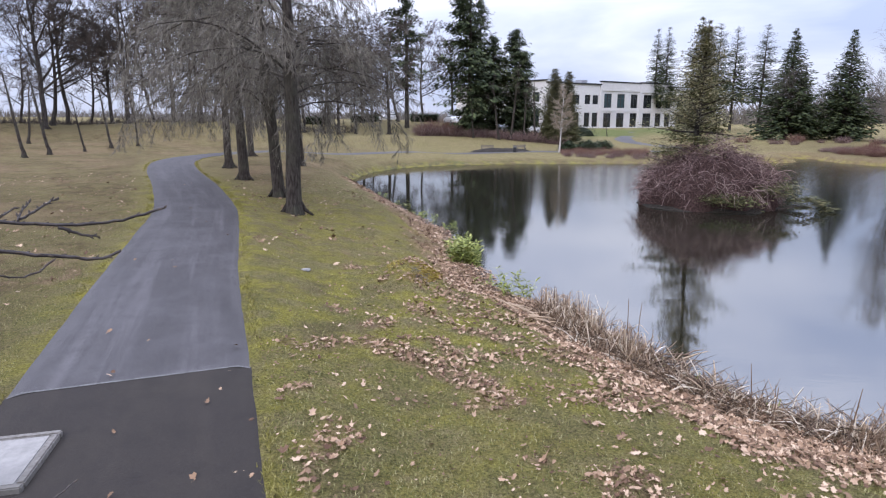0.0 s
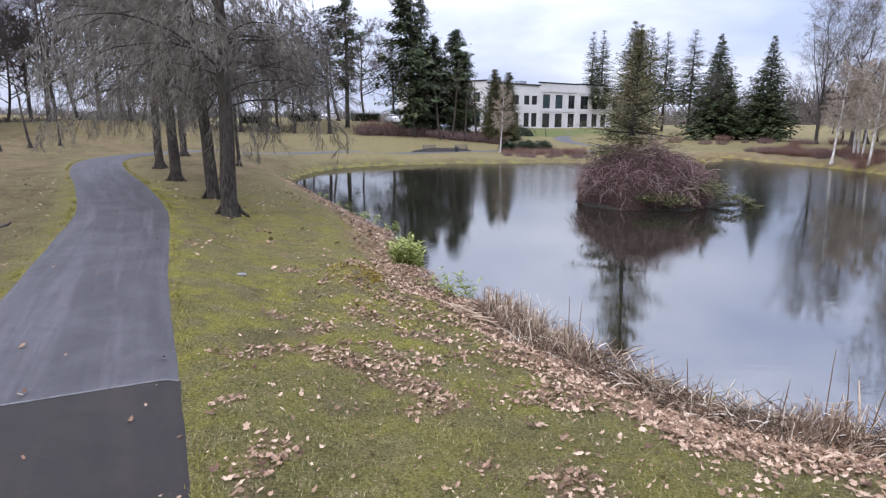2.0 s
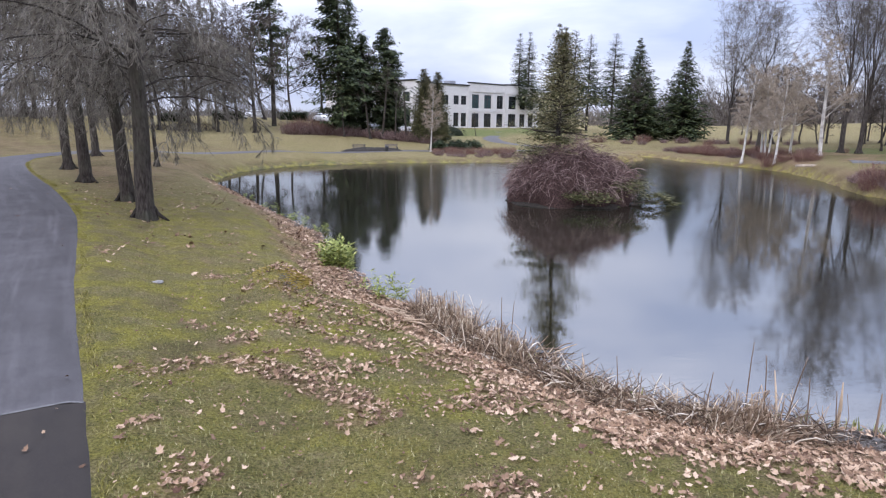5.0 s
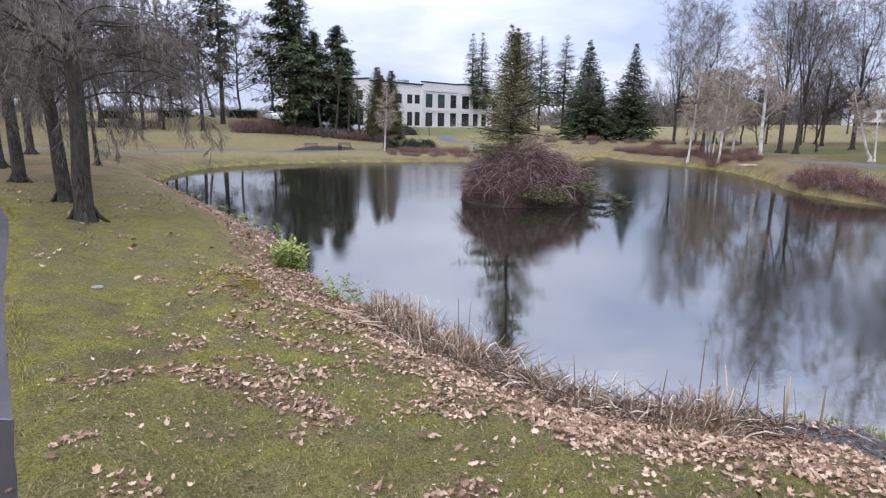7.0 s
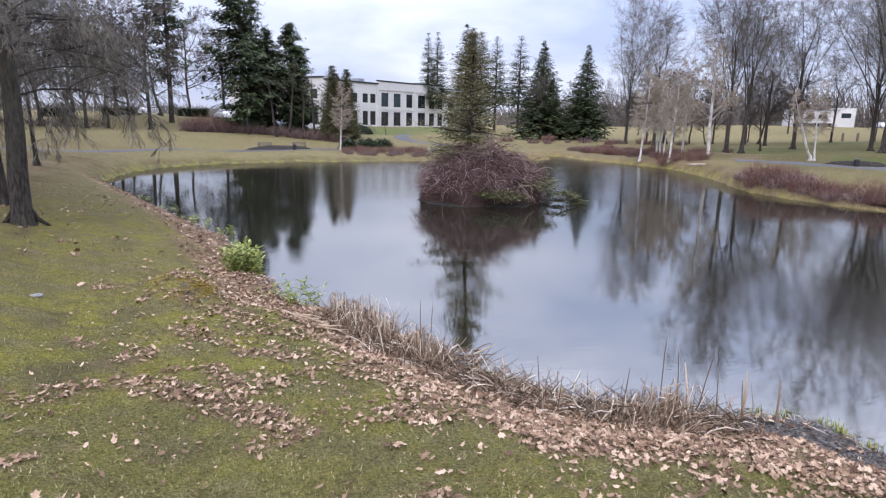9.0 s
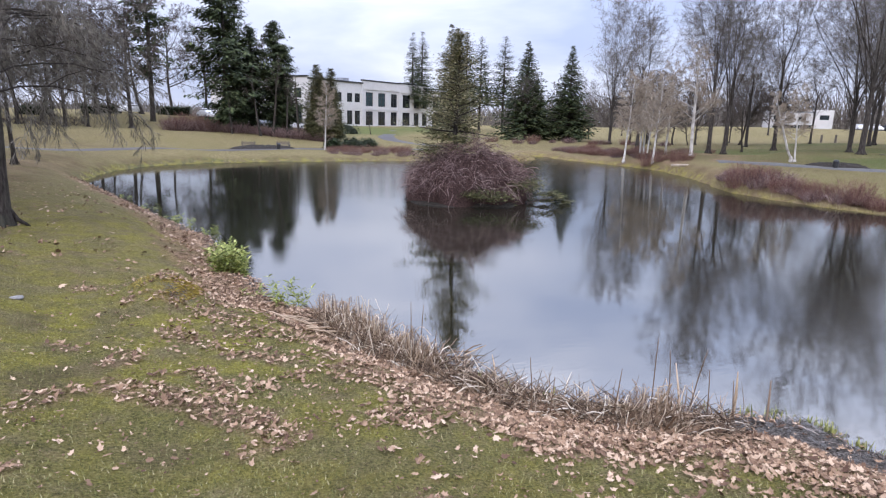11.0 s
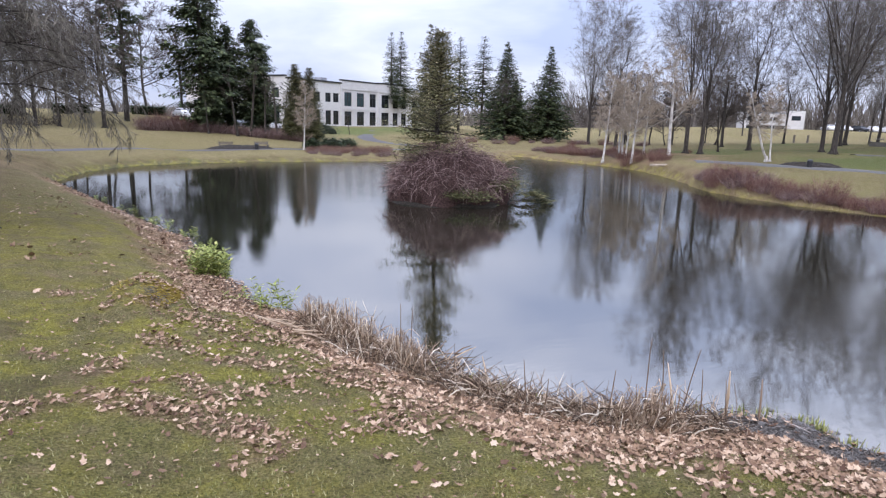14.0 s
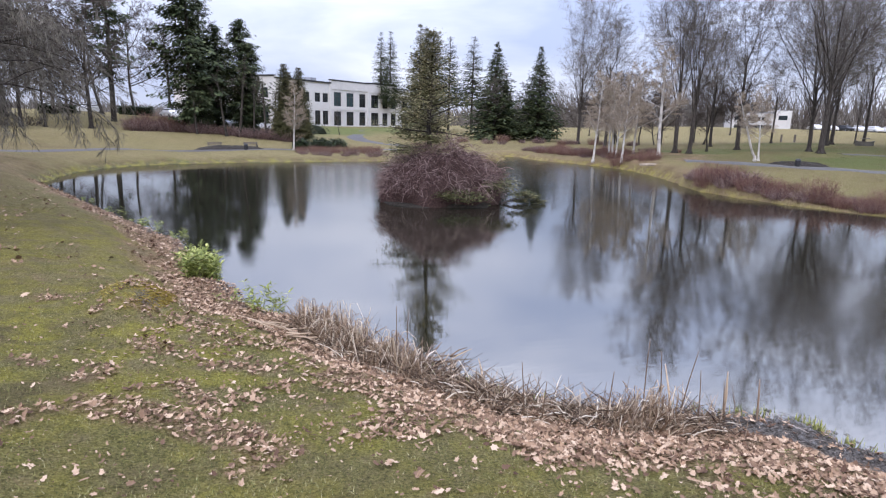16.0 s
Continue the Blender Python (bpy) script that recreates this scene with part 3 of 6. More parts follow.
def ribbon(name, line, half, material, lift, label, cols=7, kind="structure", category="path"):
    """A strip laid on the ground along a line, with edges that turn down into the turf."""
    tang = np.gradient(line, axis=0)
    tang /= np.linalg.norm(tang, axis=1)[:, None]
    side = np.column_stack([tang[:, 1], -tang[:, 0]])
    offs = np.linspace(-half, half, cols)
    wob_e = 0.007 * np.sin(np.arange(len(line)) * 1.3) + 0.010 * np.sin(np.arange(len(line)) * 0.43 + 1) + 0.006 * np.sin(np.arange(len(line)) * 2.7)
    vs = []
    for k, o in enumerate(offs):
        q = line + side * (o + (wob_e * np.sign(o) if k in (0, cols - 1) else 0 * wob_e))[:, None]
        z = land(q)[0] + lift - (0.05 if k in (0, cols - 1) else 0.0)
        vs.append(np.column_stack([q, z]))
    vs = np.stack(vs, 1)
    n = len(line)
    fs = [(i * cols + k, i * cols + k + 1, (i + 1) * cols + k + 1, (i + 1) * cols + k) for i in range(n - 1) for k in range(cols - 1)]
    ob = mesh_part(name, vs.reshape(-1, 3).tolist(), fs, material, smooth=True)
    run = np.concatenate([[0], np.cumsum(np.linalg.norm(np.diff(line, axis=0), axis=1))])
    lane = np.stack([np.broadcast_to(offs, (n, cols)), np.broadcast_to(run[:, None], (n, cols)), np.zeros((n, cols))], -1)
    at = ob.data.attributes.new("lane", "FLOAT_VECTOR", "POINT")
    at.data.foreach_set("vector", lane.astype(np.float32).ravel())
    return tagged(ob, label, category, kind=kind)


seam_at = int(np.argmin(np.linalg.norm(path_line - np.array([-3.0, 5.66]), axis=1)))
ribbon("path", path_line[seam_at:], 1.16, M_PATH_OLD, 0.032, "worn grey asphalt footpath winding through the lawn", 9)
ribbon("path_apron", path_line[: seam_at + 1], 1.18, M_PATH_NEW, 0.032, "darker asphalt apron joining the footpath", 9)
sd = path_line[seam_at] - path_line[seam_at - 1]
sd /= np.linalg.norm(sd)
seam_line = np.array([path_line[seam_at] + sd * k for k in (-0.016, 0.0, 0.016)])
ribbon("path_seam", seam_line, 1.1, M_SEAM, 0.037, "pale gritty joint between two asphalt layers", 15)
east_line = curve_through([(36.0, 35.6), (37.4, 34.2), (39.5, 30.5), (41.5, 26.5), (45.0, 20.0), (52.0, 10.0)], 0.7)
ribbon("path_east", east_line, 1.3, M_PATH_FAR, 0.05, "grey asphalt footpath past the far lawn")
upper_line = curve_through([(52.0, 34.0), (58.0, 29.5), (66.0, 25.0), (80.0, 20.0)], 0.8)
ribbon("path_upper", upper_line, 0.8, M_PATH_FAR, 0.05, "pale concrete footpath across the lawn")

# ---------- trees ----------


def bend(p, d, length, n, wiggle, droop, rng):
    """Points of a branch that starts at p along d."""
    pts = [p]
    x, y, z = d
    s = length / n
    for i in range(n):
        x += rng.uniform(-wiggle, wiggle)
        y += rng.uniform(-wiggle, wiggle)
        z += rng.uniform(-wiggle, wiggle) * 0.7 + droop
        k = math.sqrt(x * x + y * y + z * z) or 1.0
        x, y, z = x / k, y / k, z / k
        q = pts[-1]
        pts.append((q[0] + x * s, q[1] + y * s, q[2] + z * s))
    return pts


def aside(d, angle, spin):
    """A direction at an angle from d."""
    v = Vector(d).normalized()
    u = v.orthogonal().normalized()
    w = v.cross(u)
    o = (u * math.cos(spin) + w * math.sin(spin)) * math.sin(angle) + v * math.cos(angle)
    return o.x, o.y, o.z


def bare_tree(seed, height, girth, clear, levels, spread, lean=(0.0, 0.0), wiggle=0.10, twig_r=0.006, trunk_share=0.75, crown=0.62, trunk_wiggle=0.25, twig_steps=2, limb=0.012):
    """Trunk and limbs as one set of tubes, the fine twigs as another. levels: count, length share, angle and droop for each order of branch."""
    rng = random.Random(seed)
    wood, twigs = Tubes(), Tubes()
    n = 9
    pts, rad = [(0.0, 0.0, -0.3), (0.0, 0.0, 0.06), (0.0, 0.0, 0.3)], [girth * 1.75, girth * 1.4, girth * 1.12]
    x = y = 0.0
    top = height * trunk_share
    for i in range(1, n + 1):
        x += lean[0] * top / n + rng.uniform(-wiggle, wiggle) * trunk_wiggle
        y += lean[1] * top / n + rng.uniform(-wiggle, wiggle) * trunk_wiggle
        pts.append((x, y, max(0.6, top * i / n)))
        rad.append(girth * (1.05, 0.95, 0.88, 0.8, 0.7, 0.58, 0.45, 0.32, 0.15)[i - 1])
    wood.add(pts, rad, 10)
    # root flare
    for k in range(5):
        a = k * 1.257 + rng.uniform(-0.3, 0.3)
        c, s = math.cos(a), math.sin(a)
        wood.add([(c * girth * 0.7, s * girth * 0.7, 0.45), (c * girth * 1.5, s * girth * 1.5, 0.10), (c * girth * 2.7, s * girth * 2.7, -0.08)], [girth * 0.2, girth * 0.3, girth * 0.14], 6)

    def grow(pts, rad, order, length):
        count, share, angle, dr = levels[order]
        last = order == len(levels) - 1
        m = len(pts) - 1
        for c in range(count):
            lo = clear if order == 0 else 0.14
            f = lo + (1 - lo) * (c + rng.uniform(0.0, 1.0)) / count
            if order == 0:
                hgt = f * top
                k = max(i for i in range(m) if pts[i][2] <= hgt)
                q = (hgt - pts[k][2]) / (pts[k + 1][2] - pts[k][2])
            else:
                k = min(int(f * m), m - 1)
                q = f * m - k
            a, b = pts[k], pts[k + 1]
            p = (a[0] + (b[0] - a[0]) * q, a[1] + (b[1] - a[1]) * q, a[2] + (b[2] - a[2]) * q)
            d = (b[0] - a[0], b[1] - a[1], b[2] - a[2])
            new_d = aside(d, radians(angle * rng.uniform(0.7, 1.25)), rng.uniform(0, 6.283))
            taper = (1.0 - crown * (f - lo) / (1 - lo)) if order == 0 else (1.0 - 0.5 * f)
            ln = length * share * taper * rng.uniform(0.65, 1.2)
            r0 = max(twig_r, min(0.6 * rad[k], ln * limb))
            if last:
                q2 = bend(p, new_d, ln, twig_steps, wiggle * 1.6, dr, rng)
                twigs.add(q2, [twig_r, twig_r * 0.85, twig_r * 0.45] if twig_steps == 2 else [twig_r, twig_r * 0.5], 3, False)
            else:
                steps = 6 if order == 0 else 4
                q2 = bend(p, new_d, ln, steps, wiggle, dr, rng)
                r2 = [max(twig_r, r0 * (1 - 0.82 * i / steps)) for i in range(steps + 1)]
                (wood if order == 0 or r0 > twig_r * 2.2 else twigs).add(q2, r2, 6 if order == 0 else 3, False)
                grow(q2, r2, order + 1, ln)

    grow(pts, rad, 0, height * spread)
    return wood, twigs


def plant_tree(name, tubes, x, y, label, group, bark_m, twig_m, scale=1.0, turn=0.0):
    t = thing(name, x, y, ground_at(x, y), label, "tree", group, radians(turn))
    t.scale = (scale, scale, scale)
    tubes[0].make("trunk", bark_m, t)
    tubes[1].make("crown", twig_m, t)
    return t


def again(t, x, y, scale, turn, label="", squash=1.0):
    c = copy_thing(t, pose(x, y, ground_at(x, y), 0, 0, turn))
    c.scale = (scale, scale, scale * squash)
    if label:
        c["label"] = label
    return c


# dense drooping crowns of the row beside the path
ROW = "row of trees beside the path"
DROOPY = [(32, 0.42, 56, -0.17), (10, 0.50, 46, -0.24), (8, 0.50, 44, -0.28), (6, 0.75, 40, -0.28)]
row_a = plant_tree("bare_tree", bare_tree(11, 12.5, 0.2, 0.27, DROOPY, 0.92, (0.012, 0), 0.21, 0.0062, crown=0.5, limb=0.0068), -4.26, 17.3, "leafless tree with dark trunk and dense drooping lichened twigs", ROW, M_BARK, M_TWIG_LICHEN)
row_b = plant_tree("bare_tree", bare_tree(12, 12.5, 0.18, 0.27, DROOPY, 0.92, (-0.04, 0), 0.21, 0.0065, crown=0.5, limb=0.0068), -5.5, 20.3, "leafless tree leaning slightly with dense drooping twigs beside the path", ROW, M_BARK, M_TWIG_LICHEN)
again(row_a, -7.96, 24.4, 0.92, 140)
again(row_b, -10.26, 29.3, 0.95, 95)
again(row_a, -12.1, 38.6, 0.9, 250)

# wood on the rise beyond the lawn
OAK = [(17, 0.55, 60, 0.035), (8, 0.52, 48, 0.01), (7, 0.5, 48, -0.01), (6, 0.6, 45, -0.03)]
WOOD = "bare wood beyond the lawn"
oak_a = plant_tree("bare_tree", bare_tree(21, 17, 0.19, 0.22, OAK, 0.75, (0.02, 0), 0.2, 0.0135, 0.72, 0.45, 0.5, 1), -30.5, 60.0, "tall leafless dark tree at the wood's edge", WOOD, M_BARK_GREY, M_TWIG_DARK)
oak_b = plant_tree("bare_tree", bare_tree(22, 17, 0.165, 0.26, OAK, 0.72, (-0.03, 0.01), 0.22, 0.0135, 0.75, 0.45, 0.5, 1), -24.0, 61.5, "tall leafless dark tree at the wood's edge", WOOD, M_BARK_GREY, M_TWIG_DARK)
oak_c = plant_tree("bare_tree", bare_tree(23, 15, 0.16, 0.18, OAK, 0.78, (0.12, 0), 0.24, 0.0135, 0.75, 0.45, 0.7, 1), -36.0, 57.0, "crooked leafless tree at the wood's edge", WOOD, M_BARK_GREY, M_TWIG_DARK)
rw = random.Random(5)
kinds = (oak_a, oak_b, oak_c)
for i in range(25):
    f = i / 24
    ang = radians(-42 + 37 * f)
    dist = 61 + 5 * (i % 3) + 18 * f + rw.uniform(-2, 2)
    again(kinds[i % 3], math.sin(ang) * dist, math.cos(ang) * dist, rw.uniform(0.75, 1.1), rw.uniform(0, 360))

# trees behind the knoll beside the car park
KNOLL = "trees behind the knoll"
for x, y, k, s, a in ((-7.3, 100.5, 2, 1.15, 180), (-3.5, 103, 1, 1.1, 30), (-12.5, 96, 0, 1.15, 60), (-17, 92, 1, 1.1, 10), (1.5, 104, 0, 1.0, 200), (5.5, 101, 2, 1.0, 20), (-22, 88, 0, 1.1, 300), (9.5, 106, 1, 0.95, 90), (-27, 85, 1, 1.2, 150)):
    c = again(kinds[k], x, y, s, a, "leafless tree with open crown behind the knoll")
    c["group"] = KNOLL

# tall bare trees beyond the far lawn
def vase_tree(seed, height, girth, fork, leaders, tilt, counts, twig_r=0.0088, bow=0.045):
    """A short trunk that parts into many rising leaders, each with side branches and fine twigs."""
    rng = random.Random(seed)
    wood, twigs = Tubes(), Tubes()
    top = fork * 1.9
    trunk = [(0, 0, -0.3), (0, 0, 0.06), (0.0, 0.0, 0.45)]
    x = y = 0.0
    for i in range(1, 7):
        x += rng.uniform(-0.05, 0.05)
        y += rng.uniform(-0.05, 0.05)
        trunk.append((x, y, max(0.8, top * i / 6)))
    wood.add(trunk, [girth * k for k in (1.7, 1.35, 1.08, 1.0, 0.95, 0.88, 0.74, 0.55, 0.3)], 10)
    for k in range(6):
        a = k * 1.05 + rng.uniform(-0.3, 0.3)
        c, q = math.cos(a), math.sin(a)
        wood.add([(c * girth * 0.7, q * girth * 0.7, 0.5), (c * girth * 1.4, q * girth * 1.4, 0.12), (c * girth * 2.4, q * girth * 2.4, -0.1)], [girth * 0.2, girth * 0.3, girth * 0.14], 6)
    for k in range(leaders):
        z = fork * (0.62 + 1.2 * (k + rng.random()) / leaders)
        i = max(j for j in range(len(trunk) - 1) if trunk[j][2] <= z)
        f = (z - trunk[i][2]) / (trunk[i + 1][2] - trunk[i][2])
        base = tuple(trunk[i][m] + f * (trunk[i + 1][m] - trunk[i][m]) for m in range(3))
        a = k * 2.4 + rng.uniform(-0.5, 0.5)
        lean = math.tan(radians(tilt * rng.uniform(0.35, 1.25)))
        if k % 4 == 3:
            lean *= 1.7
        ln = (height - z) * rng.uniform(0.72, 1.0) * (0.62 if k % 4 == 3 else 1.0)
        lead = bend(base, (math.cos(a) * lean, math.sin(a) * lean, 1.0), ln, 9, 0.12, bow, rng)
        r0 = girth * rng.uniform(0.2, 0.35)
        rad = [max(twig_r, r0 * (1 - j / 9) ** 1.25) for j in range(10)]
        wood.add(lead, rad, 6, False)
        for c in range(counts[0]):
            f = 0.12 + 0.86 * (c + rng.random()) / counts[0]
            j = min(8, int(f * 9))
            d = tuple(lead[j + 1][m] - lead[j][m] for m in range(3))
            bl = ln * 0.34 * (1.1 - 0.75 * f) * rng.uniform(0.6, 1.4) + 0.5
            br = bend(lead[j], aside(d, radians(rng.uniform(26, 58)), rng.uniform(0, 6.283)), bl, 4, 0.12, 0.04, rng)
            rb = max(twig_r, min(rad[j] * 0.45, bl * 0.007))
            wood.add(br, [max(twig_r, rb * (1 - 0.75 * m / 4)) for m in range(5)], 4, False)
            for e in range(counts[1]):
                g = 0.1 + 0.9 * (e + rng.random()) / counts[1]
                m = min(3, int(g * 4))
                d2 = tuple(br[m + 1][w] - br[m][w] for w in range(3))
                sl = bl * 0.42 * (1.1 - 0.5 * g) * rng.uniform(0.6, 1.3) + 0.15
                sp = bend(br[m], aside(d2, radians(rng.uniform(25, 60)), rng.uniform(0, 6.283)), sl, 2, 0.16, 0.0, rng)
                twigs.add(sp, [twig_r * 1.2, twig_r, twig_r * 0.6], 3, False)
                for h in range(counts[2]):
                    o = sp[rng.randint(0, 1)]
                    o2 = sp[rng.randint(1, 2)]
                    w = rng.random()
                    o = tuple(o[q] + (o2[q] - o[q]) * w for q in range(3))
                    tw = bend(o, aside(d2, radians(rng.uniform(20, 75)), rng.uniform(0, 6.283)), sl * rng.uniform(0.35, 0.8), 1, 0.2, -0.03, rng)
                    twigs.add(tw, [twig_r * 0.9, twig_r * 0.5], 3, False)
    return wood, twigs


FAR = "tall bare trees beyond the pond"
vase_a = plant_tree("bare_tree", vase_tree(31, 22.0, 0.19, 4.2, 9, 18, (13, 8, 5)), 43.9, 44.4, "tall leafless tree with rising grey limbs on the far lawn", FAR, M_BARK_GREY, M_TWIG)
vase_b = plant_tree("bare_tree", vase_tree(32, 18.5, 0.18, 4.8, 8, 22, (13, 7, 5)), 53.0, 45.1, "leafless tree forking into rising grey limbs on the far lawn", FAR, M_BARK_GREY, M_TWIG)
vase_c = plant_tree("bare_tree", vase_tree(33, 25.5, 0.21, 4.0, 13, 25, (13, 7, 5)), 50.3, 34.6, "broad leafless tree with a dense fan of limbs", FAR, M_BARK_GREY, M_TWIG)
again(vase_a, 44.8, 43.5, 0.95, 120)
again(vase_b, 46.0, 57.0, 0.98, 70)
again(vase_a, 49.0, 66.0, 0.95, 200)
again(vase_c, 54.0, 38.2, 0.86, 160)
again(vase_c, 57.6, 30.6, 0.86, 250)
again(vase_a, 62.0, 30.0, 1.1, 20)
again(vase_b, 57.5, 52.5, 0.85, 300)
for x, y, k, t in ((66.0, 44.0, 0.95, 40), (71.0, 38.0, 0.9, 130), (63.0, 42.5, 0.8, 220), (69.0, 31.0, 1.0, 310), (75.0, 46.0, 0.9, 75)):
    again(vase_a if t % 3 else vase_b, x, y, k, t)
for i in range(12):
    ang = radians(29 + 2.9 * i)
    dist = (88, 104, 96, 120)[i % 4] + rw.uniform(-4, 4)
    c = again((vase_b, oak_b, vase_a, oak_a)[i % 4], math.sin(ang) * dist, math.cos(ang) * dist, rw.uniform(0.45, 0.65), rw.uniform(0, 360), "distant leafless tree in a brownish thicket")
    c["group"] = "distant bare thicket"

for i in range(11):
    x, y = 51.0 + 1.3 * i + rw.uniform(-0.6, 0.6), 67.5 - 1.2 * i + rw.uniform(-2, 2)
    c = again(kinds[i % 3], x, y, rw.uniform(0.42, 0.7), rw.uniform(0, 360), "low twiggy leafless tree behind the birches")
    c["group"] = "distant bare thicket"

# young staked trees on the lawn
YOUNG = [(7, 0.42, 35, 0.02), (5, 0.5, 40, 0.0), (4, 0.6, 40, -0.02)]
young = plant_tree("young_tree", bare_tree(41, 6.2, 0.095, 0.42, YOUNG, 0.75, (-0.13, 0), 0.12, 0.008, 0.85), -24.6, 36.0, "slender leaning young leafless tree on the lawn", "young trees on the lawn", M_BARK, M_TWIG_DARK)
for x, y, s, a in ((-24.9, 38.8, 1.0, 10), (-24.0, 41.1, 0.7, 60), (-23.6, 43.7, 0.9, -10), (-23.0, 46.3, 0.75, 120), (-7.6, 33.0, 0.95, 100), (-33, 40, 0.9, 30), (-31, 46, 0.9, 200)):
    again(young, x, y, s, a)
again(young, 48.6, 44.9, 0.9, 0, "small dark leafless tree under taller ones")
again(young, 24.5, 92, 0.6, 0, "slim young leafless tree on the bank by the building")

# birches on the far bank
BIRCH = [(24, 0.40, 48, -0.01), (11, 0.55, 42, -0.12), (11, 0.7, 40, -0.25)]
BG = "birches on the far bank"
birch = plant_tree("birch_tree", bare_tree(51, 9.5, 0.13, 0.3, BIRCH, 0.68, (-0.03, 0), 0.09, 0.011, 0.92, 0.6), 38.6, 41.0, "white-barked birch with fine drooping tan twigs", BG, M_BIRCH, M_TWIG_TAN)
birch_b = plant_tree("birch_tree", bare_tree(52, 7.8, 0.085, 0.28, BIRCH, 0.75, (0.03, 0), 0.12, 0.011, 0.92, 0.6), 35.2, 45.4, "thin white-barked birch with fine tan twigs", BG, M_BIRCH, M_TWIG_TAN)
for x, y, s, a in ((38.6, 47.4, 1.0, 80), (37.2, 45.2, 0.95, 190), (35.4, 41.9, 0.95, 20), (39.8, 45.4, 1.05, 260), (36.0, 43.4, 0.8, 320)):
    again(birch_b, x, y, s, a)
plant_tree("birch_tree", bare_tree(53, 5.2, 0.085, 0.45, BIRCH, 0.5, (-0.52, 0.0), 0.1, 0.009, 0.92), 40.9, 33.4, "white birch leaning over beside a straight one", BG, M_BIRCH, M_TWIG_TAN)
again(birch_b, 41.3, 33.4, 0.72, 140)
again(birch_b, 11.4, 60.2, 0.82, 45, "pale young birch beside the far path")


def conifer(seed, height, radius, first, rings, per, clumps, droop, tip=0.14, gap=0.0, narrow=1.0):
    """Trunk, boughs, and needle sprays on the boughs."""
    rng = random.Random(seed)
    wood = Tubes()
    wood.add([(0, 0, -0.3), (0, 0, 0.3), (0, 0, height * 0.5), (0, 0, height * 0.98)], [height * 0.018, height * 0.015, height * 0.009, 0.015], 8)
    vs, fs = [], []
    for k in range(rings):
        f = (k + 0.5) / rings
        z0 = height * (first + (1 - first) * f)
        reach = radius * (1 - f) ** narrow + tip
        for j in range(per if f < 0.8 else max(4, per - 3)):
            if rng.random() < gap:
                continue
            a = rng.uniform(0, 6.283)
            ln = reach * rng.uniform(0.6, 1.12)
            z = min(height * 0.985, z0 + rng.uniform(-1.0, 1.0) * height * (1 - first) / rings)
            up = rng.uniform(-0.12, 0.12) + droop * (1 - f) * -1 + 0.35 * f
            p1 = (math.cos(a) * ln * 0.5, math.sin(a) * ln * 0.5, z + ln * (up * 0.5 + 0.04))
            p2 = (math.cos(a) * ln, math.sin(a) * ln, z + ln * up)
            wood.add([(0, 0, z), p1, p2], [0.02 + 0.012 * ln, 0.018, 0.006], 3, False)
            m = max(3, int(clumps * (0.35 + 0.65 * ln / (radius + tip))))
            for c in range(m):
                g = 0.22 + 0.8 * (c + rng.random()) / m
                x, y = math.cos(a) * ln * g, math.sin(a) * ln * g
                zz = z + ln * up * g + rng.uniform(-0.3, 0.16) * min(1.0, ln)
                s = (0.4 + 0.6 * (1 - f)) * rng.uniform(0.55, 1.15) * (0.18 + 0.115 * radius * (1 - 0.5 * f)) * (1.15 - 0.4 * g)
                b = a + rng.uniform(-1.0, 1.0)
                cx, sx = math.cos(b), math.sin(b)
                w = s * 0.34
                o = len(vs)
                dz = -rng.uniform(0.05, 0.45) * s
                vs += [(x, y, zz + w * 0.3), (x + cx * s * 0.55 - sx * w, y + sx * s * 0.55 + cx * w, zz + dz * 0.4 - w * 0.2), (x + cx * s * 0.55 + sx * w, y + sx * s * 0.55 - cx * w, zz + dz * 0.4 - w * 0.25),
                       (x + cx * s * 0.5, y + sx * s * 0.5, zz + dz * 0.3 - w * 0.8), (x + cx * s * 1.25, y + sx * s * 1.25, zz + dz)]
                fs += [(o, o + 1, o + 4, o + 2), (o, o + 3, o + 1), (o, o + 2, o + 3), (o + 3, o + 4, o + 1), (o + 3, o + 2, o + 4)]
    return wood, vs, fs


def plant_conifer(made, x, y, label, group, needle_m, turn=0.0, scale=1.0, name="conifer"):
    t = thing(name, x, y, ground_at(x, y), label, "tree", group, turn)
    t.scale = (scale,) * 3
    made[0].make("trunk", M_BARK, t)
    mesh_part("crown", made[1], made[2], needle_m, t)
    return t


CG = "conifers beyond the pond"
con_a = plant_conifer(conifer(61, 13.4, 5.0, 0.08, 46, 13, 18, 0.15, 0.08, 0.08, 1.05), 42.9, 77.3, "dark green pyramidal conifer on the lawn", CG, M_NEEDLE)
con_b = plant_conifer(conifer(62, 12.8, 4.3, 0.08, 44, 13, 17, 0.15, 0.08, 0.08, 1.05), 48.0, 74.2, "narrow dark green conifer on the lawn", CG, M_NEEDLE)
again(con_b, 46.4, 80.5, 0.7, 60, "smaller dark conifer behind taller ones")
again(con_a, 51.5, 79.0, 0.5, 10, "smaller dark conifer behind taller ones")
con_o = plant_conifer(conifer(63, 15.6, 4.2, 0.08, 38, 12, 13, 0.15, 0.2), 33.3, 82.0, "tall olive-green conifer with a spired top", CG, M_NEEDLE_OLIVE)
again(con_o, 34.6, 83.0, 0.98, 100)
thin = plant_conifer(conifer(64, 19.0, 3.2, 0.25, 40, 11, 14, 0.25, 0.15, 0.12, 0.7), 42.0, 124.0, "thin open-crowned fir against the sky", CG, M_NEEDLE)
again(thin, 44.8, 126.0, 1.03, 70)
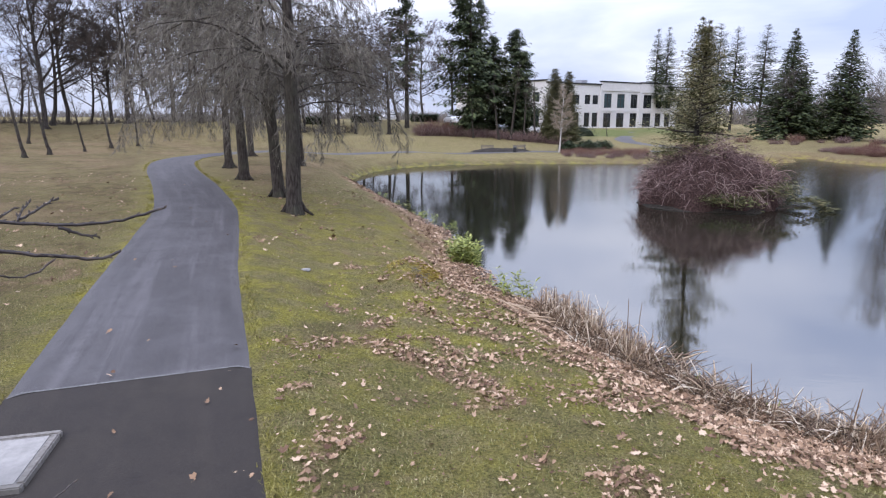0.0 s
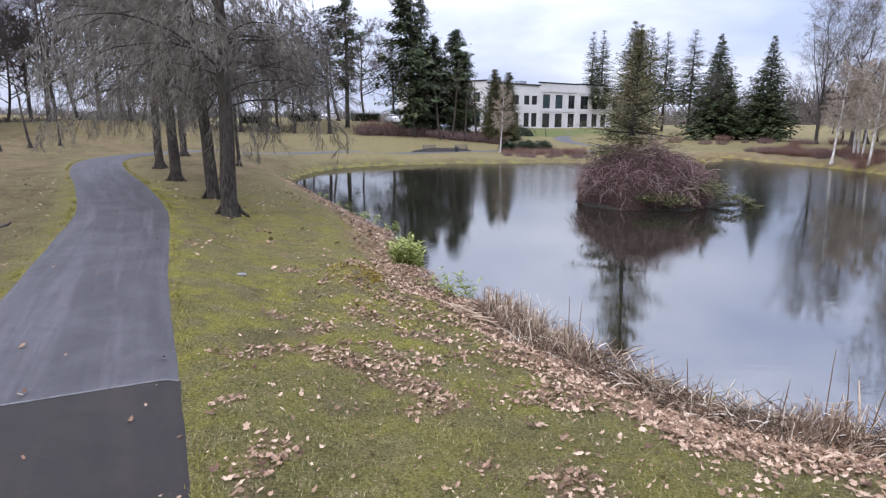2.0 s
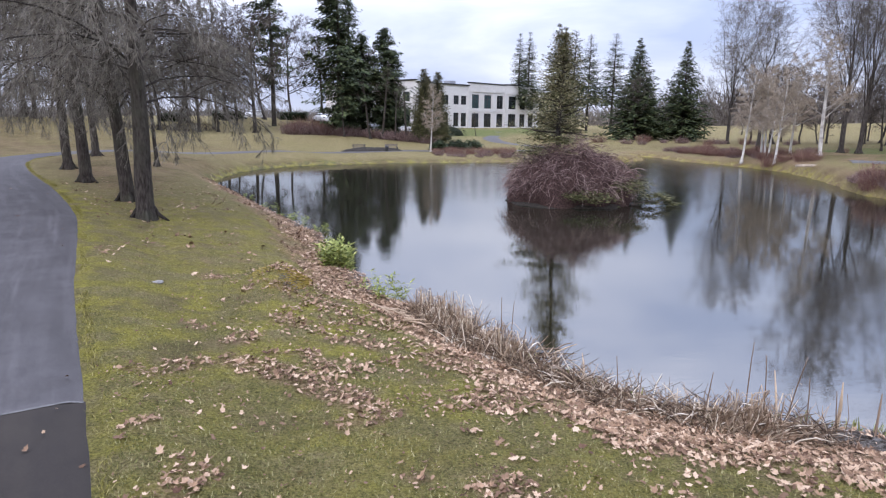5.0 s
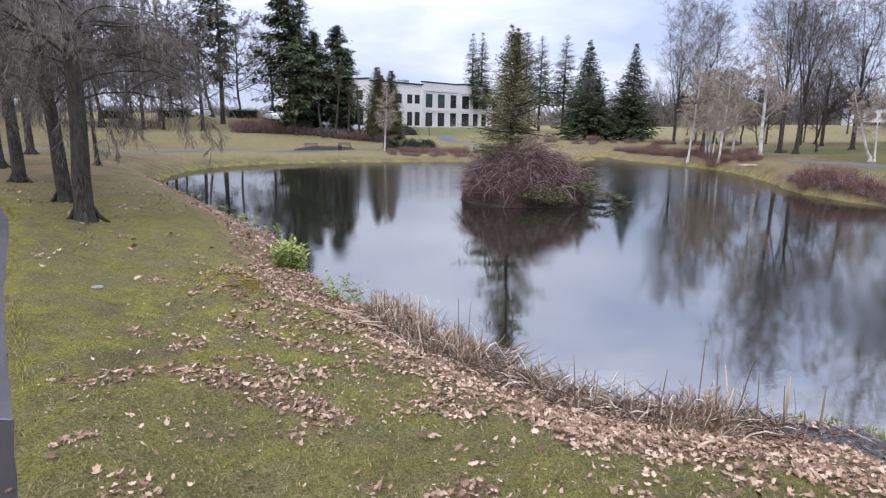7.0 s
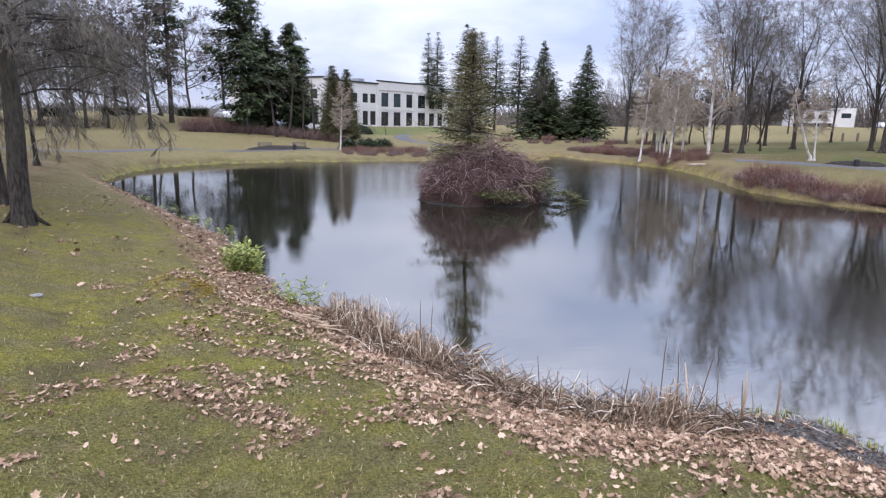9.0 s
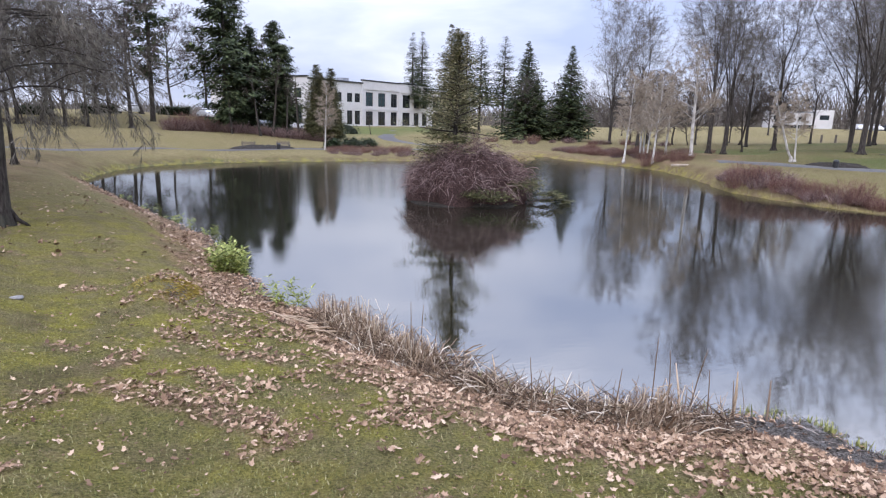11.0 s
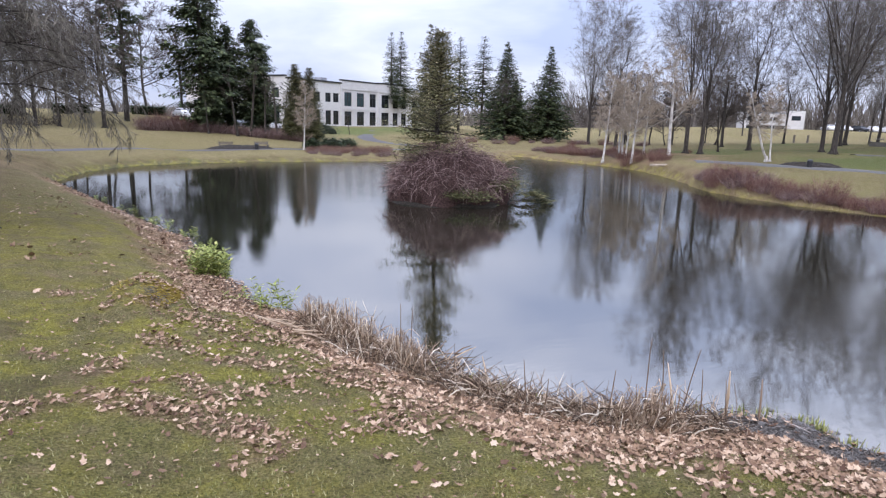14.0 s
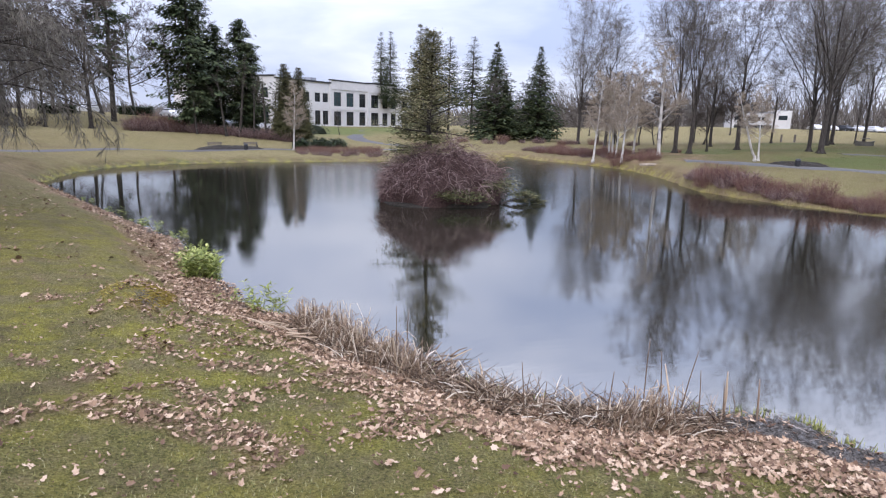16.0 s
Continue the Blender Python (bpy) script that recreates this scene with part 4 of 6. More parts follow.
pine = plant_conifer(conifer(65, 17.0, 3.2, 0.28, 34, 10, 14, 0.1, 0.2, 0.2, 0.6), 45.0, 103.0, "tall open-crowned pine with gaps in its crown", CG, M_NEEDLE)
again(pine, 48.5, 104.5, 0.98, 50)
again(pine, 42.3, 101.0, 0.95, 120)
again(pine, 52.5, 103.0, 1.0, 200)
KG = "conifers on the knoll"


def ragged_conifer(seed, height, radius, first, boughs, droop=0.25):
    """An old conifer: unequal boughs of separate hanging clumps with sky between them."""
    rng = random.Random(seed)
    wood = Tubes()
    wood.add([(0, 0, -0.3), (0, 0, 0.4), (0.1, 0, height * 0.5), (0, 0.1, height)], [height * 0.02, height * 0.016, height * 0.01, 0.02], 8)
    vs, fs = [], []
    lobe = [rng.uniform(0.45, 1.25) for k in range(9)]
    for k in range(boughs):
        f = (k + rng.random()) / boughs
        z = height * (first + (1 - first) * f)
        a = rng.uniform(0, 6.283)
        shape = min(1.0, 0.35 + 2.6 * f) * (1 - f) ** 0.62
        ln = (radius * shape * lobe[int(f * 5 + a * 1.3) % 9] + 0.25) * rng.uniform(0.55, 1.15)
        pts = bend((0, 0, z), (math.cos(a), math.sin(a), rng.uniform(-0.25, 0.35) - droop * (1 - f)), ln, 4, 0.1, 0.03, rng)
        wood.add(pts, [0.02 + 0.012 * ln, 0.03, 0.025, 0.018, 0.008], 3, False)
        for q in pts[1:]:
            if rng.random() < 0.27:
                continue
            size = 0.36 + 0.12 * ln
            for c in range(21):
                px, py, pz = q[0] + rng.gauss(0, size * 0.55), q[1] + rng.gauss(0, size * 0.55), q[2] + rng.gauss(-0.1, size * 0.28)
                b = a + rng.gauss(0, 0.9)
                s = size * rng.uniform(0.4, 0.9)
                w = s * 0.27
                cx, sx, dz = math.cos(b), math.sin(b), -rng.uniform(0.1, 0.75) * s
                o = len(vs)
                vs += [(px, py, pz), (px + cx * s * 0.5 - sx * w, py + sx * s * 0.5 + cx * w, pz + dz * 0.35), (px + cx * s, py + sx * s, pz + dz), (px + cx * s * 0.5 + sx * w, py + sx * s * 0.5 - cx * w, pz + dz * 0.45 - w * 0.3)]
                fs += [(o, o + 1, o + 2), (o, o + 2, o + 3)]
    return wood, vs, fs


big = plant_conifer(ragged_conifer(66, 20.0, 4.1, 0.06, 190), 3.2, 76.3, "large dark conifer with ragged boughs on the knoll", KG, M_NEEDLE)
slim = plant_conifer(ragged_conifer(68, 13.0, 3.1, 0.05, 150, 0.35), 9.0, 78.0, "dark ragged conifer with hanging boughs on the knoll", KG, M_NEEDLE)
again(big, 4.8, 82.0, 0.84, 30)
again(slim, 6.4, 80.5, 0.95, 80)
again(slim, 10.3, 80.5, 0.82, 260)
again(slim, 4.4, 77.0, 0.62, 200)
clad = plant_conifer(ragged_conifer(69, 21.0, 3.6, 0.26, 125, 0.1), -5.3, 90.2, "tall ivy-clad pine with dark clumps on the knoll", KG, M_NEEDLE)
for x, y, k, t in ((6.6, 73.2, 1.25, 20), (8.0, 73.4, 1.5, 140), (9.6, 73.6, 1.2, 250), (11.0, 73.6, 1.35, 60), (3.6, 73.4, 0.9, 300), (12.0, 74.6, 1.0, 110)):
    c = again(young, x, y, k, t, "slim bare tree in front of the dark conifers")
    c["group"] = "bare saplings below the conifers"
for x, y, s in ((13.1, 73.6, 1.0), (14.9, 74.2, 0.97), (13.9, 75.6, 0.9)):
    if s == 1.0:
        cyp = plant_conifer(conifer(67, 8.6, 1.75, 0.02, 48, 18, 13, -0.3, 0.12, 0.0, 0.55), x, y, "columnar olive cypress in front of the building", "cypresses by the building", M_NEEDLE_OLIVE, name="cypress")
    else:
        again(cyp, x, y, s, 77 * s)

# ---------- office building ----------
B0, B_TURN = (17.8, 106.1), math.atan2(0.581, 0.812)
office = thing("office_building", B0[0], B0[1], 0.0, "white two-storey office building with dark windows and coping", "building", turn=B_TURN)


def wall_mesh(length, z0, z1, holes, thick, place):
    """A wall with openings through it. place maps along, inward, up to the local frame."""
    xs = sorted({0.0, length, *(h[0] for h in holes), *(h[1] for h in holes)})
    zs = sorted({z0, z1, *(h[2] for h in holes), *(h[3] for h in holes)})

    def solid(i, j):
        if not (0 <= i < len(xs) - 1 and 0 <= j < len(zs) - 1):
            return False
        cx, cz = (xs[i] + xs[i + 1]) / 2, (zs[j] + zs[j + 1]) / 2
        return not any(h[0] < cx < h[1] and h[2] < cz < h[3] for h in holes)

    vs, fs = [], []

    def quad(*pts):
        o = len(vs)
        vs.extend(place(*p) for p in pts)
        fs.append((o, o + 1, o + 2, o + 3))

    for i in range(len(xs) - 1):
        for j in range(len(zs) - 1):
            if not solid(i, j):
                continue
            a, b, c, d = xs[i], xs[i + 1], zs[j], zs[j + 1]
            quad((a, 0, c), (b, 0, c), (b, 0, d), (a, 0, d))
            quad((a, thick, c), (a, thick, d), (b, thick, d), (b, thick, c))
            if not solid(i - 1, j):
                quad((a, 0, c), (a, 0, d), (a, thick, d), (a, thick, c))
            if not solid(i + 1, j):
                quad((b, 0, c), (b, thick, c), (b, thick, d), (b, 0, d))
            if not solid(i, j - 1):
                quad((a, 0, c), (a, thick, c), (b, thick, c), (b, 0, c))
            if not solid(i, j + 1):
                quad((a, 0, d), (b, 0, d), (b, thick, d), (a, thick, d))
    return vs, fs


def add_window(hole, place, glass, bars=(0.5,)):
    a, b, c, d = hole
    vs, fs = [], []

    def block(x0, x1, z0, z1, y0=0.12, y1=0.22):
        o = len(vs)
        for y in (y0, y1):
            vs.extend(place(*p) for p in ((x0, y, z0), (x1, y, z0), (x1, y, z1), (x0, y, z1)))
        fs.extend([(o, o + 1, o + 2, o + 3), (o + 7, o + 6, o + 5, o + 4), (o, o + 4, o + 5, o + 1), (o + 1, o + 5, o + 6, o + 2), (o + 2, o + 6, o + 7, o + 3), (o + 3, o + 7, o + 4, o)])

    t = 0.08
    block(a, a + t, c, d)
    block(b - t, b, c, d)
    block(a + t, b - t, c, c + t)
    block(a + t, b - t, d - t, d)
    for f in bars:
        x = a + (b - a) * f
        block(x - 0.03, x + 0.03, c + t, d - t)
    block(a + t, b - t, c + (d - c) * 0.68, c + (d - c) * 0.68 + 0.06)
    w = mesh_part("window", vs, fs, M_FRAME, office)
    pv = [place(*p) for p in ((a + t, 0.17, c + t), (b - t, 0.17, c + t), (b - t, 0.17, d - t), (a + t, 0.17, d - t), (a + t, 0.19, c + t), (b - t, 0.19, c + t), (b - t, 0.19, d - t), (a + t, 0.19, d - t))]
    mesh_part("pane", pv, [(0, 1, 2, 3), (7, 6, 5, 4), (0, 4, 5, 1), (1, 5, 6, 2), (2, 6, 7, 3), (3, 7, 4, 0)], glass, w)


front = lambda s, y, z: (s, y, z)
side = lambda s, y, z: (y, s, z)
UP, LOW = (4.3, 6.85), (0.75, 3.35)
front_holes = []
for a, b in ((14.55, 16.7), (18.25, 20.5), (22.25, 24.3), (26.15, 28.75), (30.1, 32.0), (33.2, 35.2), (37.2, 39.6), (41.4, 43.8)):
    front_holes += [(a, b, *UP), (a, b, *LOW)]
for a, b in ((1.6, 3.2), (6.2, 7.95), (9.3, 10.8), (11.4, 12.95)):
    front_holes += [(a, b, 4.9, 6.5), (a, b, 0.9, 3.4)]
side_holes = [(a, a + 1.75, z, z + h) for a in (2.0, 6.2, 10.4, 14.6, 18.8) for z, h in ((5.25, 1.6), (1.3, 2.4))]
vs, fs = wall_mesh(46.0, -0.6, 8.3, front_holes, 0.35, front)
mesh_part("wall", vs, fs, M_STUCCO, office)
vs, fs = wall_mesh(26.0, -0.6, 8.7, side_holes, 0.35, lambda s, y, z: (y - 0.004, s - 0.004, z))
mesh_part("wall", vs, fs, M_STUCCO, office)
part("wall", box_bm(0.4, 25.6, -0.6, 46.0, 26.0, 8.3), M_STUCCO, office)
part("wall", box_bm(45.6, 0.4, -0.6, 45.99, 25.55, 8.3), M_STUCCO, office)
part("roof", box_bm(0.4, 0.4, 7.9, 45.5, 25.5, 8.1), M_PAINT_GREY, office)
part("floor_slab", box_bm(0.4, 0.4, 3.9, 45.5, 25.5, 4.1), M_PAINT_GREY, office)
for a, b, z in ((-0.05, 13.6, 8.3), (13.6, 25.0, 8.85), (25.0, 35.0, 8.95), (35.0, 46.0, 8.4)):
    if z > 8.5:
        part("parapet", box_bm(a, -0.12, 7.2 if z > 8.9 else 7.3, b, 0.3, z, 0.02), M_STUCCO, office)
    part("coping", box_bm(a - 0.06, -0.2, z, b + 0.06, 0.42, z + 0.24, 0.02), M_CAP, office, "dark metal coping")
part("coping", box_bm(-0.2, 0.45, 8.7, 0.42, 26.1, 8.92, 0.02), M_CAP, office, "dark metal coping")
for s in (13.55, 25.0, 35.1):
    part("pilaster", box_bm(s - 0.28, -0.16, -0.6, s + 0.28, 0.0, 8.25, 0.02), M_STUCCO, office)
part("band", box_bm(13.85, -0.06, 3.6, 45.9, 0.0, 4.05, 0.01), M_STUCCO, office)
part("rooftop_unit", box_bm(11.6, 3.0, 8.1, 13.2, 4.6, 9.3, 0.05), M_PAINT_GREY, office)
for k, h in enumerate(front_holes):
    add_window(h, front, M_GLASS_TEAL if k in (0, 2) else M_GLASS)
for h in side_holes:
    add_window(h, side, M_GLASS)

# far white building beyond the car park
far_house = thing("white_building", 132.0, 104.5, 2.2, "small far white flat-roofed building with dark windows", "building", turn=radians(-38))
part("wall", box_bm(-9, 0, -2.0, 4, 10, 5.0, 0.03), M_STUCCO, far_house)
part("wall", box_bm(4, 1, -2.0, 9, 10, 6.0, 0.03), M_STUCCO, far_house)
part("roof", box_bm(-9.2, -0.2, 5.0, 4.0, 10.2, 5.35, 0.02), M_PAINT_GREY, far_house)
for a, b, c, d in ((-8, -5.6, 2.6, 3.9), (-4.5, -2.4, 2.6, 3.9), (-1.2, 1.2, 2.6, 3.9), (-8, 3.2, -0.3, 1.3)):
    part("window", box_bm(a, -0.08, c, b, 0.06, d), M_GLASS, far_house)
part("window", box_bm(5.2, 0.92, 3.0, 7.8, 1.06, 4.4), M_GLASS, far_house)

# ---------- cars ----------


def make_car(x, y, turn, paint, label, group):
    c = thing("car", x, y, ground_at(x, y), label, "car", group, radians(turn))
    prof = [(-2.15, 0.32), (-2.2, 0.62), (-2.08, 0.86), (-1.55, 0.93), (-0.95, 1.42), (0.55, 1.45), (1.15, 0.97), (1.95, 0.84), (2.2, 0.62), (2.2, 0.32)]
    bm = bmesh.new()
    lo = [bm.verts.new((px, -0.86 + (0.14 if pz > 1.2 else 0), pz)) for px, pz in prof]
    hi = [bm.verts.new((px, 0.86 - (0.14 if pz > 1.2 else 0), pz)) for px, pz in prof]
    bm.faces.new(lo[::-1])
    bm.faces.new(hi)
    for i in range(len(prof)):
        j = (i + 1) % len(prof)
        bm.faces.new((lo[i], lo[j], hi[j], hi[i]))
    bmesh.ops.recalc_face_normals(bm, faces=bm.faces[:])
    bmesh.ops.bevel(bm, geom=bm.edges[:], offset=0.05, segments=2, affect="EDGES")
    part("body", bm, paint, c)
    bm = box_bm(-1.2, -0.80, 0.98, 0.85, 0.80, 1.34, 0.06)
    part("side_windows", bm, M_GLASS, c)
    for wx in (-1.35, 1.4):
        for wy in (-0.78, 0.78):
            bm = bmesh.new()
            bmesh.ops.create_cone(bm, cap_ends=True, segments=14, radius1=0.32, radius2=0.32, depth=0.2)
            bmesh.ops.rotate(bm, verts=bm.verts[:], matrix=Matrix.Rotation(radians(90), 3, "X"))
            bmesh.ops.translate(bm, verts=bm.verts[:], vec=(wx, wy, 0.32))
            wheel = part("wheel", bm, M_RUBBER, c)
            bm = bmesh.new()
            bmesh.ops.create_cone(bm, cap_ends=True, segments=12, radius1=0.19, radius2=0.17, depth=0.05)
            bmesh.ops.rotate(bm, verts=bm.verts[:], matrix=Matrix.Rotation(radians(90 if wy < 0 else -90), 3, "X"))
            bmesh.ops.translate(bm, verts=bm.verts[:], vec=(wx, wy + math.copysign(0.115, wy), 0.32))
            part("rim", bm, M_PAINT_GREY, wheel)
    for wy in (-0.6, 0.6):
        part("headlight", box_bm(2.1, wy - 0.18, 0.62, 2.22, wy + 0.18, 0.74, 0.02), M_GLASS, c)
    return c


cars = {}
for nm, paint, lab in (("white", M_PAINT_WHITE, "white parked car in a far car park"), ("dark", M_PAINT_DARK, "dark parked car in a far car park"), ("grey", M_PAINT_GREY, "grey parked car in a far car park")):
    cars[nm] = paint, lab
protos = {}


def put_car(nm, x, y, turn, group):
    if nm in protos:
        c = copy_thing(protos[nm], pose(x, y, ground_at(x, y), 0, 0, turn))
        c["group"] = group
    else:
        protos[nm] = make_car(x, y, turn, *cars[nm], group)


for i, nm in enumerate("white white dark white white white grey dark white white white dark white grey white".split()):
    a = radians(55.5 + 0.95 * i)
    put_car(nm, math.sin(a) * 172, math.cos(a) * 172, 60 + 10 * (i % 3), "cars in the far car park")
for i, (nm, x, y) in enumerate((("white", 4.5, 92.0), ("grey", 9.6, 90.5), ("white", 12.3, 89.5), ("white", -9.5, 108.0), ("dark", -3.0, 110.0), ("white", -14.5, 106.0), ("white", 1.5, 96.5))):
    put_car(nm, x, y, 20 + 15 * i, "cars beside the office")

# ---------- shrubs and hedges ----------


def shrub(seed, rx, ry, h, stems, twigs_per, material, lean=0.5, r=0.008, curl=-0.05):
    rng = random.Random(seed)
    t = Tubes()
    for i in range(stems):
        a, q = rng.uniform(0, 6.283), math.sqrt(rng.random())
        p = (math.cos(a) * q * rx, math.sin(a) * q * ry, -0.08)
        b = rng.uniform(0, 6.283)
        d = (math.cos(b) * lean + math.cos(a) * q * lean, math.sin(b) * lean + math.sin(a) * q * lean, 1.0)
        pts = bend(p, d, h * rng.uniform(0.6, 1.15), 4, 0.16, curl, rng)
        t.add(pts, [r, r * 0.9, r * 0.8, r * 0.6, r * 0.35], 3, False)
        for k in range(twigs_per):
            s = pts[rng.randint(1, 3)]
            t.add(bend(s, (rng.uniform(-1, 1), rng.uniform(-1, 1), rng.uniform(-0.1, 0.9)), h * rng.uniform(0.18, 0.4), 2, 0.2, curl, rng), [r * 0.6, r * 0.5, r * 0.3], 3, False)
    return t


def plant_shrub(name, t, x, y, label, group, material, category="shrub"):
    e = thing(name, x, y, ground_at(x, y), label, category, group)
    t.make("cane_clump", material, e)
    return e


DOG = "red dogwood along the far bank"
dog = plant_shrub("dogwood_shrub", shrub(71, 0.9, 0.7, 1.25, 130, 4, M_RED, 0.35, 0.010), 29.2, 26.9, "bare red-stemmed dogwood shrub on the bank", DOG, M_RED)
brown = plant_shrub("bare_shrub", shrub(72, 0.9, 0.8, 1.0, 120, 5, M_BRAMBLE, 0.5, 0.011), 29.5, 24.8, "bare brown shrub among red dogwood on the bank", DOG, M_BRAMBLE)
rs = random.Random(8)
far_house.scale = (0.75, 0.75, 0.75)
east_bank = shore_line[(shore_line[:, 0] > 26) & (shore_line[:, 1] > 13.5) & (shore_line[:, 1] < 29.0)]
east_bank = east_bank[np.argsort(-east_bank[:, 1])]
for i in range(44):
    f = (i + 0.8 * math.sin(2.1 * i)) / 43
    k = east_bank[min(len(east_bank) - 1, int(max(f, 0.0) * len(east_bank)))]
    src = brown if (i % 3 == 2 or i < 7) else dog
    again(src, k[0] + rs.uniform(0.4, 1.5), k[1] + rs.uniform(-0.4, 0.4), rs.uniform(0.42, 0.85), rs.uniform(0, 360), squash=rs.uniform(0.85, 1.25))
for i in range(22):
    f = i / 21
    again(dog if i % 3 else brown, 10.5 + 8.5 * f + rs.uniform(-0.4, 0.4), 53.0 + 2.4 * (i % 3) + rs.uniform(-0.5, 0.5), rs.uniform(0.4, 0.65), rs.uniform(0, 360), "low bare red shrub on the far shore")
for i in range(34):
    f = i / 33
    again(dog if i % 2 else brown, 35.2 + 2 * f + rs.uniform(0, 4), 58.0 - 8 * f + rs.uniform(-0.8, 0.8), rs.uniform(0.4, 0.75), rs.uniform(0, 360), "bare red shrub beyond the far shore")
for i in range(24):
    again(dog if i < 6 and i % 2 else brown, -2.6 + 16 * i / 23 + rs.uniform(-0.5, 0.5), 77.0 - 4.0 * i / 23 + rs.uniform(-1, 1), (rs.uniform(1.3, 2.0) if i < 8 else rs.uniform(0.7, 1.6)), rs.uniform(0, 360), "dense bare maroon thicket below the conifers")
for i in range(7):
    again(dog, 35.5 + rs.uniform(-1, 1.2), 38.5 + i * 0.9, rs.uniform(0.5, 0.7), rs.uniform(0, 360), "low red shrub among the birches")
for i in range(26):
    again(dog if i % 3 else brown, rs.uniform(36.5, 45.0), rs.uniform(44.0, 57.0), rs.uniform(0.45, 0.8), rs.uniform(0, 360), "low bare shrub in the undergrowth below birches", squash=0.8)
for i in range(12):
    again(brown if i % 3 else dog, 36.0 + 1.5 * i + rs.uniform(-0.5, 0.5), 71.0 - 0.9 * i + rs.uniform(-2, 2), rs.uniform(0.4, 0.9), rs.uniform(0, 360), "bare brown shrub in a band across the lawn")


def leafy(seed, rx, ry, rz, count, size, flat_top=False):
    """A crown of small leaf clumps filling a rounded or boxy body."""
    rng = random.Random(seed)
    vs, fs = [], []
    for i in range(count):
        if flat_top:
            p = [rng.uniform(-1, 1), rng.uniform(-1, 1), rng.uniform(0, 1)]
            k = rng.randrange(3)
            p[k] = (1.0 if k == 2 else math.copysign(1, p[k])) * rng.uniform(0.86, 1.04)
            x, y, z = p[0] * rx, p[1] * ry, p[2] * rz
        else:
            v = Vector((rng.gauss(0, 1), rng.gauss(0, 1), abs(rng.gauss(0, 1)))).normalized() * rng.uniform(0.75, 1.08)
            x, y, z = v.x * rx, v.y * ry, v.z * rz
        a, b = rng.uniform(0, 6.283), rng.uniform(-0.6, 0.9)
        s = size * rng.uniform(0.6, 1.3)
        c, q = math.cos(a), math.sin(a)
        o = len(vs)
        vs += [(x, y, z), (x + c * s * 0.5 - q * s * 0.3, y + q * s * 0.5 + c * s * 0.3, z + b * s * 0.5), (x + c * s, y + q * s, z + b * s), (x + c * s * 0.5 + q * s * 0.3, y + q * s * 0.5 - c * s * 0.3, z + b * s * 0.4 - 0.1 * s)]
        fs += [(o, o + 1, o + 2), (o, o + 2, o + 3)]
    return vs, fs


def core_bm(rx, ry, rz, boxy=False):
    bm = bmesh.new()
    if boxy:
        bm.free()
        return box_bm(-rx * 0.93, -ry * 0.93, -0.2, rx * 0.93, ry * 0.93, rz * 0.94, 0.12)
    bmesh.ops.create_icosphere(bm, subdivisions=2, radius=1.0)
    for v in bm.verts:
        n = 1 + 0.16 * noise.noise(v.co * 2.2)
        v.co = Vector((v.co.x * rx * 0.85 * n, v.co.y * ry * 0.85 * n, max(-0.2, v.co.z * rz * 0.85 * n)))
    return bm


M_HEDGE_CORE = plain("hedge_shade", (0.010, 0.013, 0.007), (0.025, 0.03, 0.016), 9, 0.95, 0.1, 0.6, 0.05)
M_HEDGE = varied("hedge_leaves", [(0.018, 0.028, 0.012), (0.04, 0.06, 0.022), (0.075, 0.10, 0.035)], 0.6)


def hedge(x, y, turn, rx, ry, rz, label, seed):
    e = thing("hedge", x, y, ground_at(x, y), label, "hedge", turn=radians(turn))
    part("body", core_bm(rx, ry, rz, True), M_HEDGE_CORE, e)
    v, f = leafy(seed, rx, ry, rz, 900, 0.28, True)
    mesh_part("leaves", v, f, M_HEDGE, e)


hedge(-12.5, 99.0, -6, 2.2, 1.0, 1.05, "clipped dark green hedge beside the car park", 81)
hedge(-3.0, 99.5, -4, 2.2, 1.0, 1.1, "clipped dark green hedge beside the car park", 82)
hedge(-19.5, 96.0, -10, 1.8, 1.0, 1.0, "clipped dark green hedge beside the car park", 83)


def bush(x, y, rx, rz, label, seed, mat=None, count=700, size=0.22):
    e = thing("evergreen_bush", x, y, ground_at(x, y), label, "bush")
    part("body", core_bm(rx, rx * 0.8, rz), M_HEDGE_CORE, e)
    v, f = leafy(seed, rx, rx * 0.8, rz, count, size)
    mesh_part("leaves", v, f, mat or M_HEDGE, e)


bush(12.9, 63.8, 1.0, 1.0, "low dark evergreen bush beside the path", 84)
bush(15.4, 66.0, 1.6, 1.05, "rounded dark evergreen bush beside the path", 85)
bush(17.4, 67.0, 1.3, 0.9, "rounded dark evergreen bush beside the path", 86)
bush(20.0, 92.0, 3.0, 1.6, "spreading dark shrub against the office", 87)
bush(15.5, 79.0, 2.5, 1.8, "dark evergreen bush below the cypresses", 88)

# ---------- island ----------
IX, IY = 11.45, 26.3
bm = bmesh.new()
bmesh.ops.create_icosphere(bm, subdivisions=4, radius=1.0)
for v in bm.verts:
    n = 1 + 0.14 * noise.noise(v.co * 2.0) + 0.05 * noise.noise(v.co * 6.0)
    v.co = Vector((v.co.x * 3.0 * n, v.co.y * 2.2 * n, v.co.z * 0.36 * n))
M_SOIL = plain("wet_soil", (0.016, 0.013, 0.010), (0.045, 0.037, 0.028), 7, 0.8, 0.3, 0.8, 0.06)
isle = part("island", bm, M_SOIL)
isle.location = (IX, IY, WATER - 0.08)
isle.rotation_euler = (0, 0, radians(-20))
isle.scale = (0.97, 0.97, 0.97)
tagged(isle, "small muddy island in the pond", "island", kind="structure")

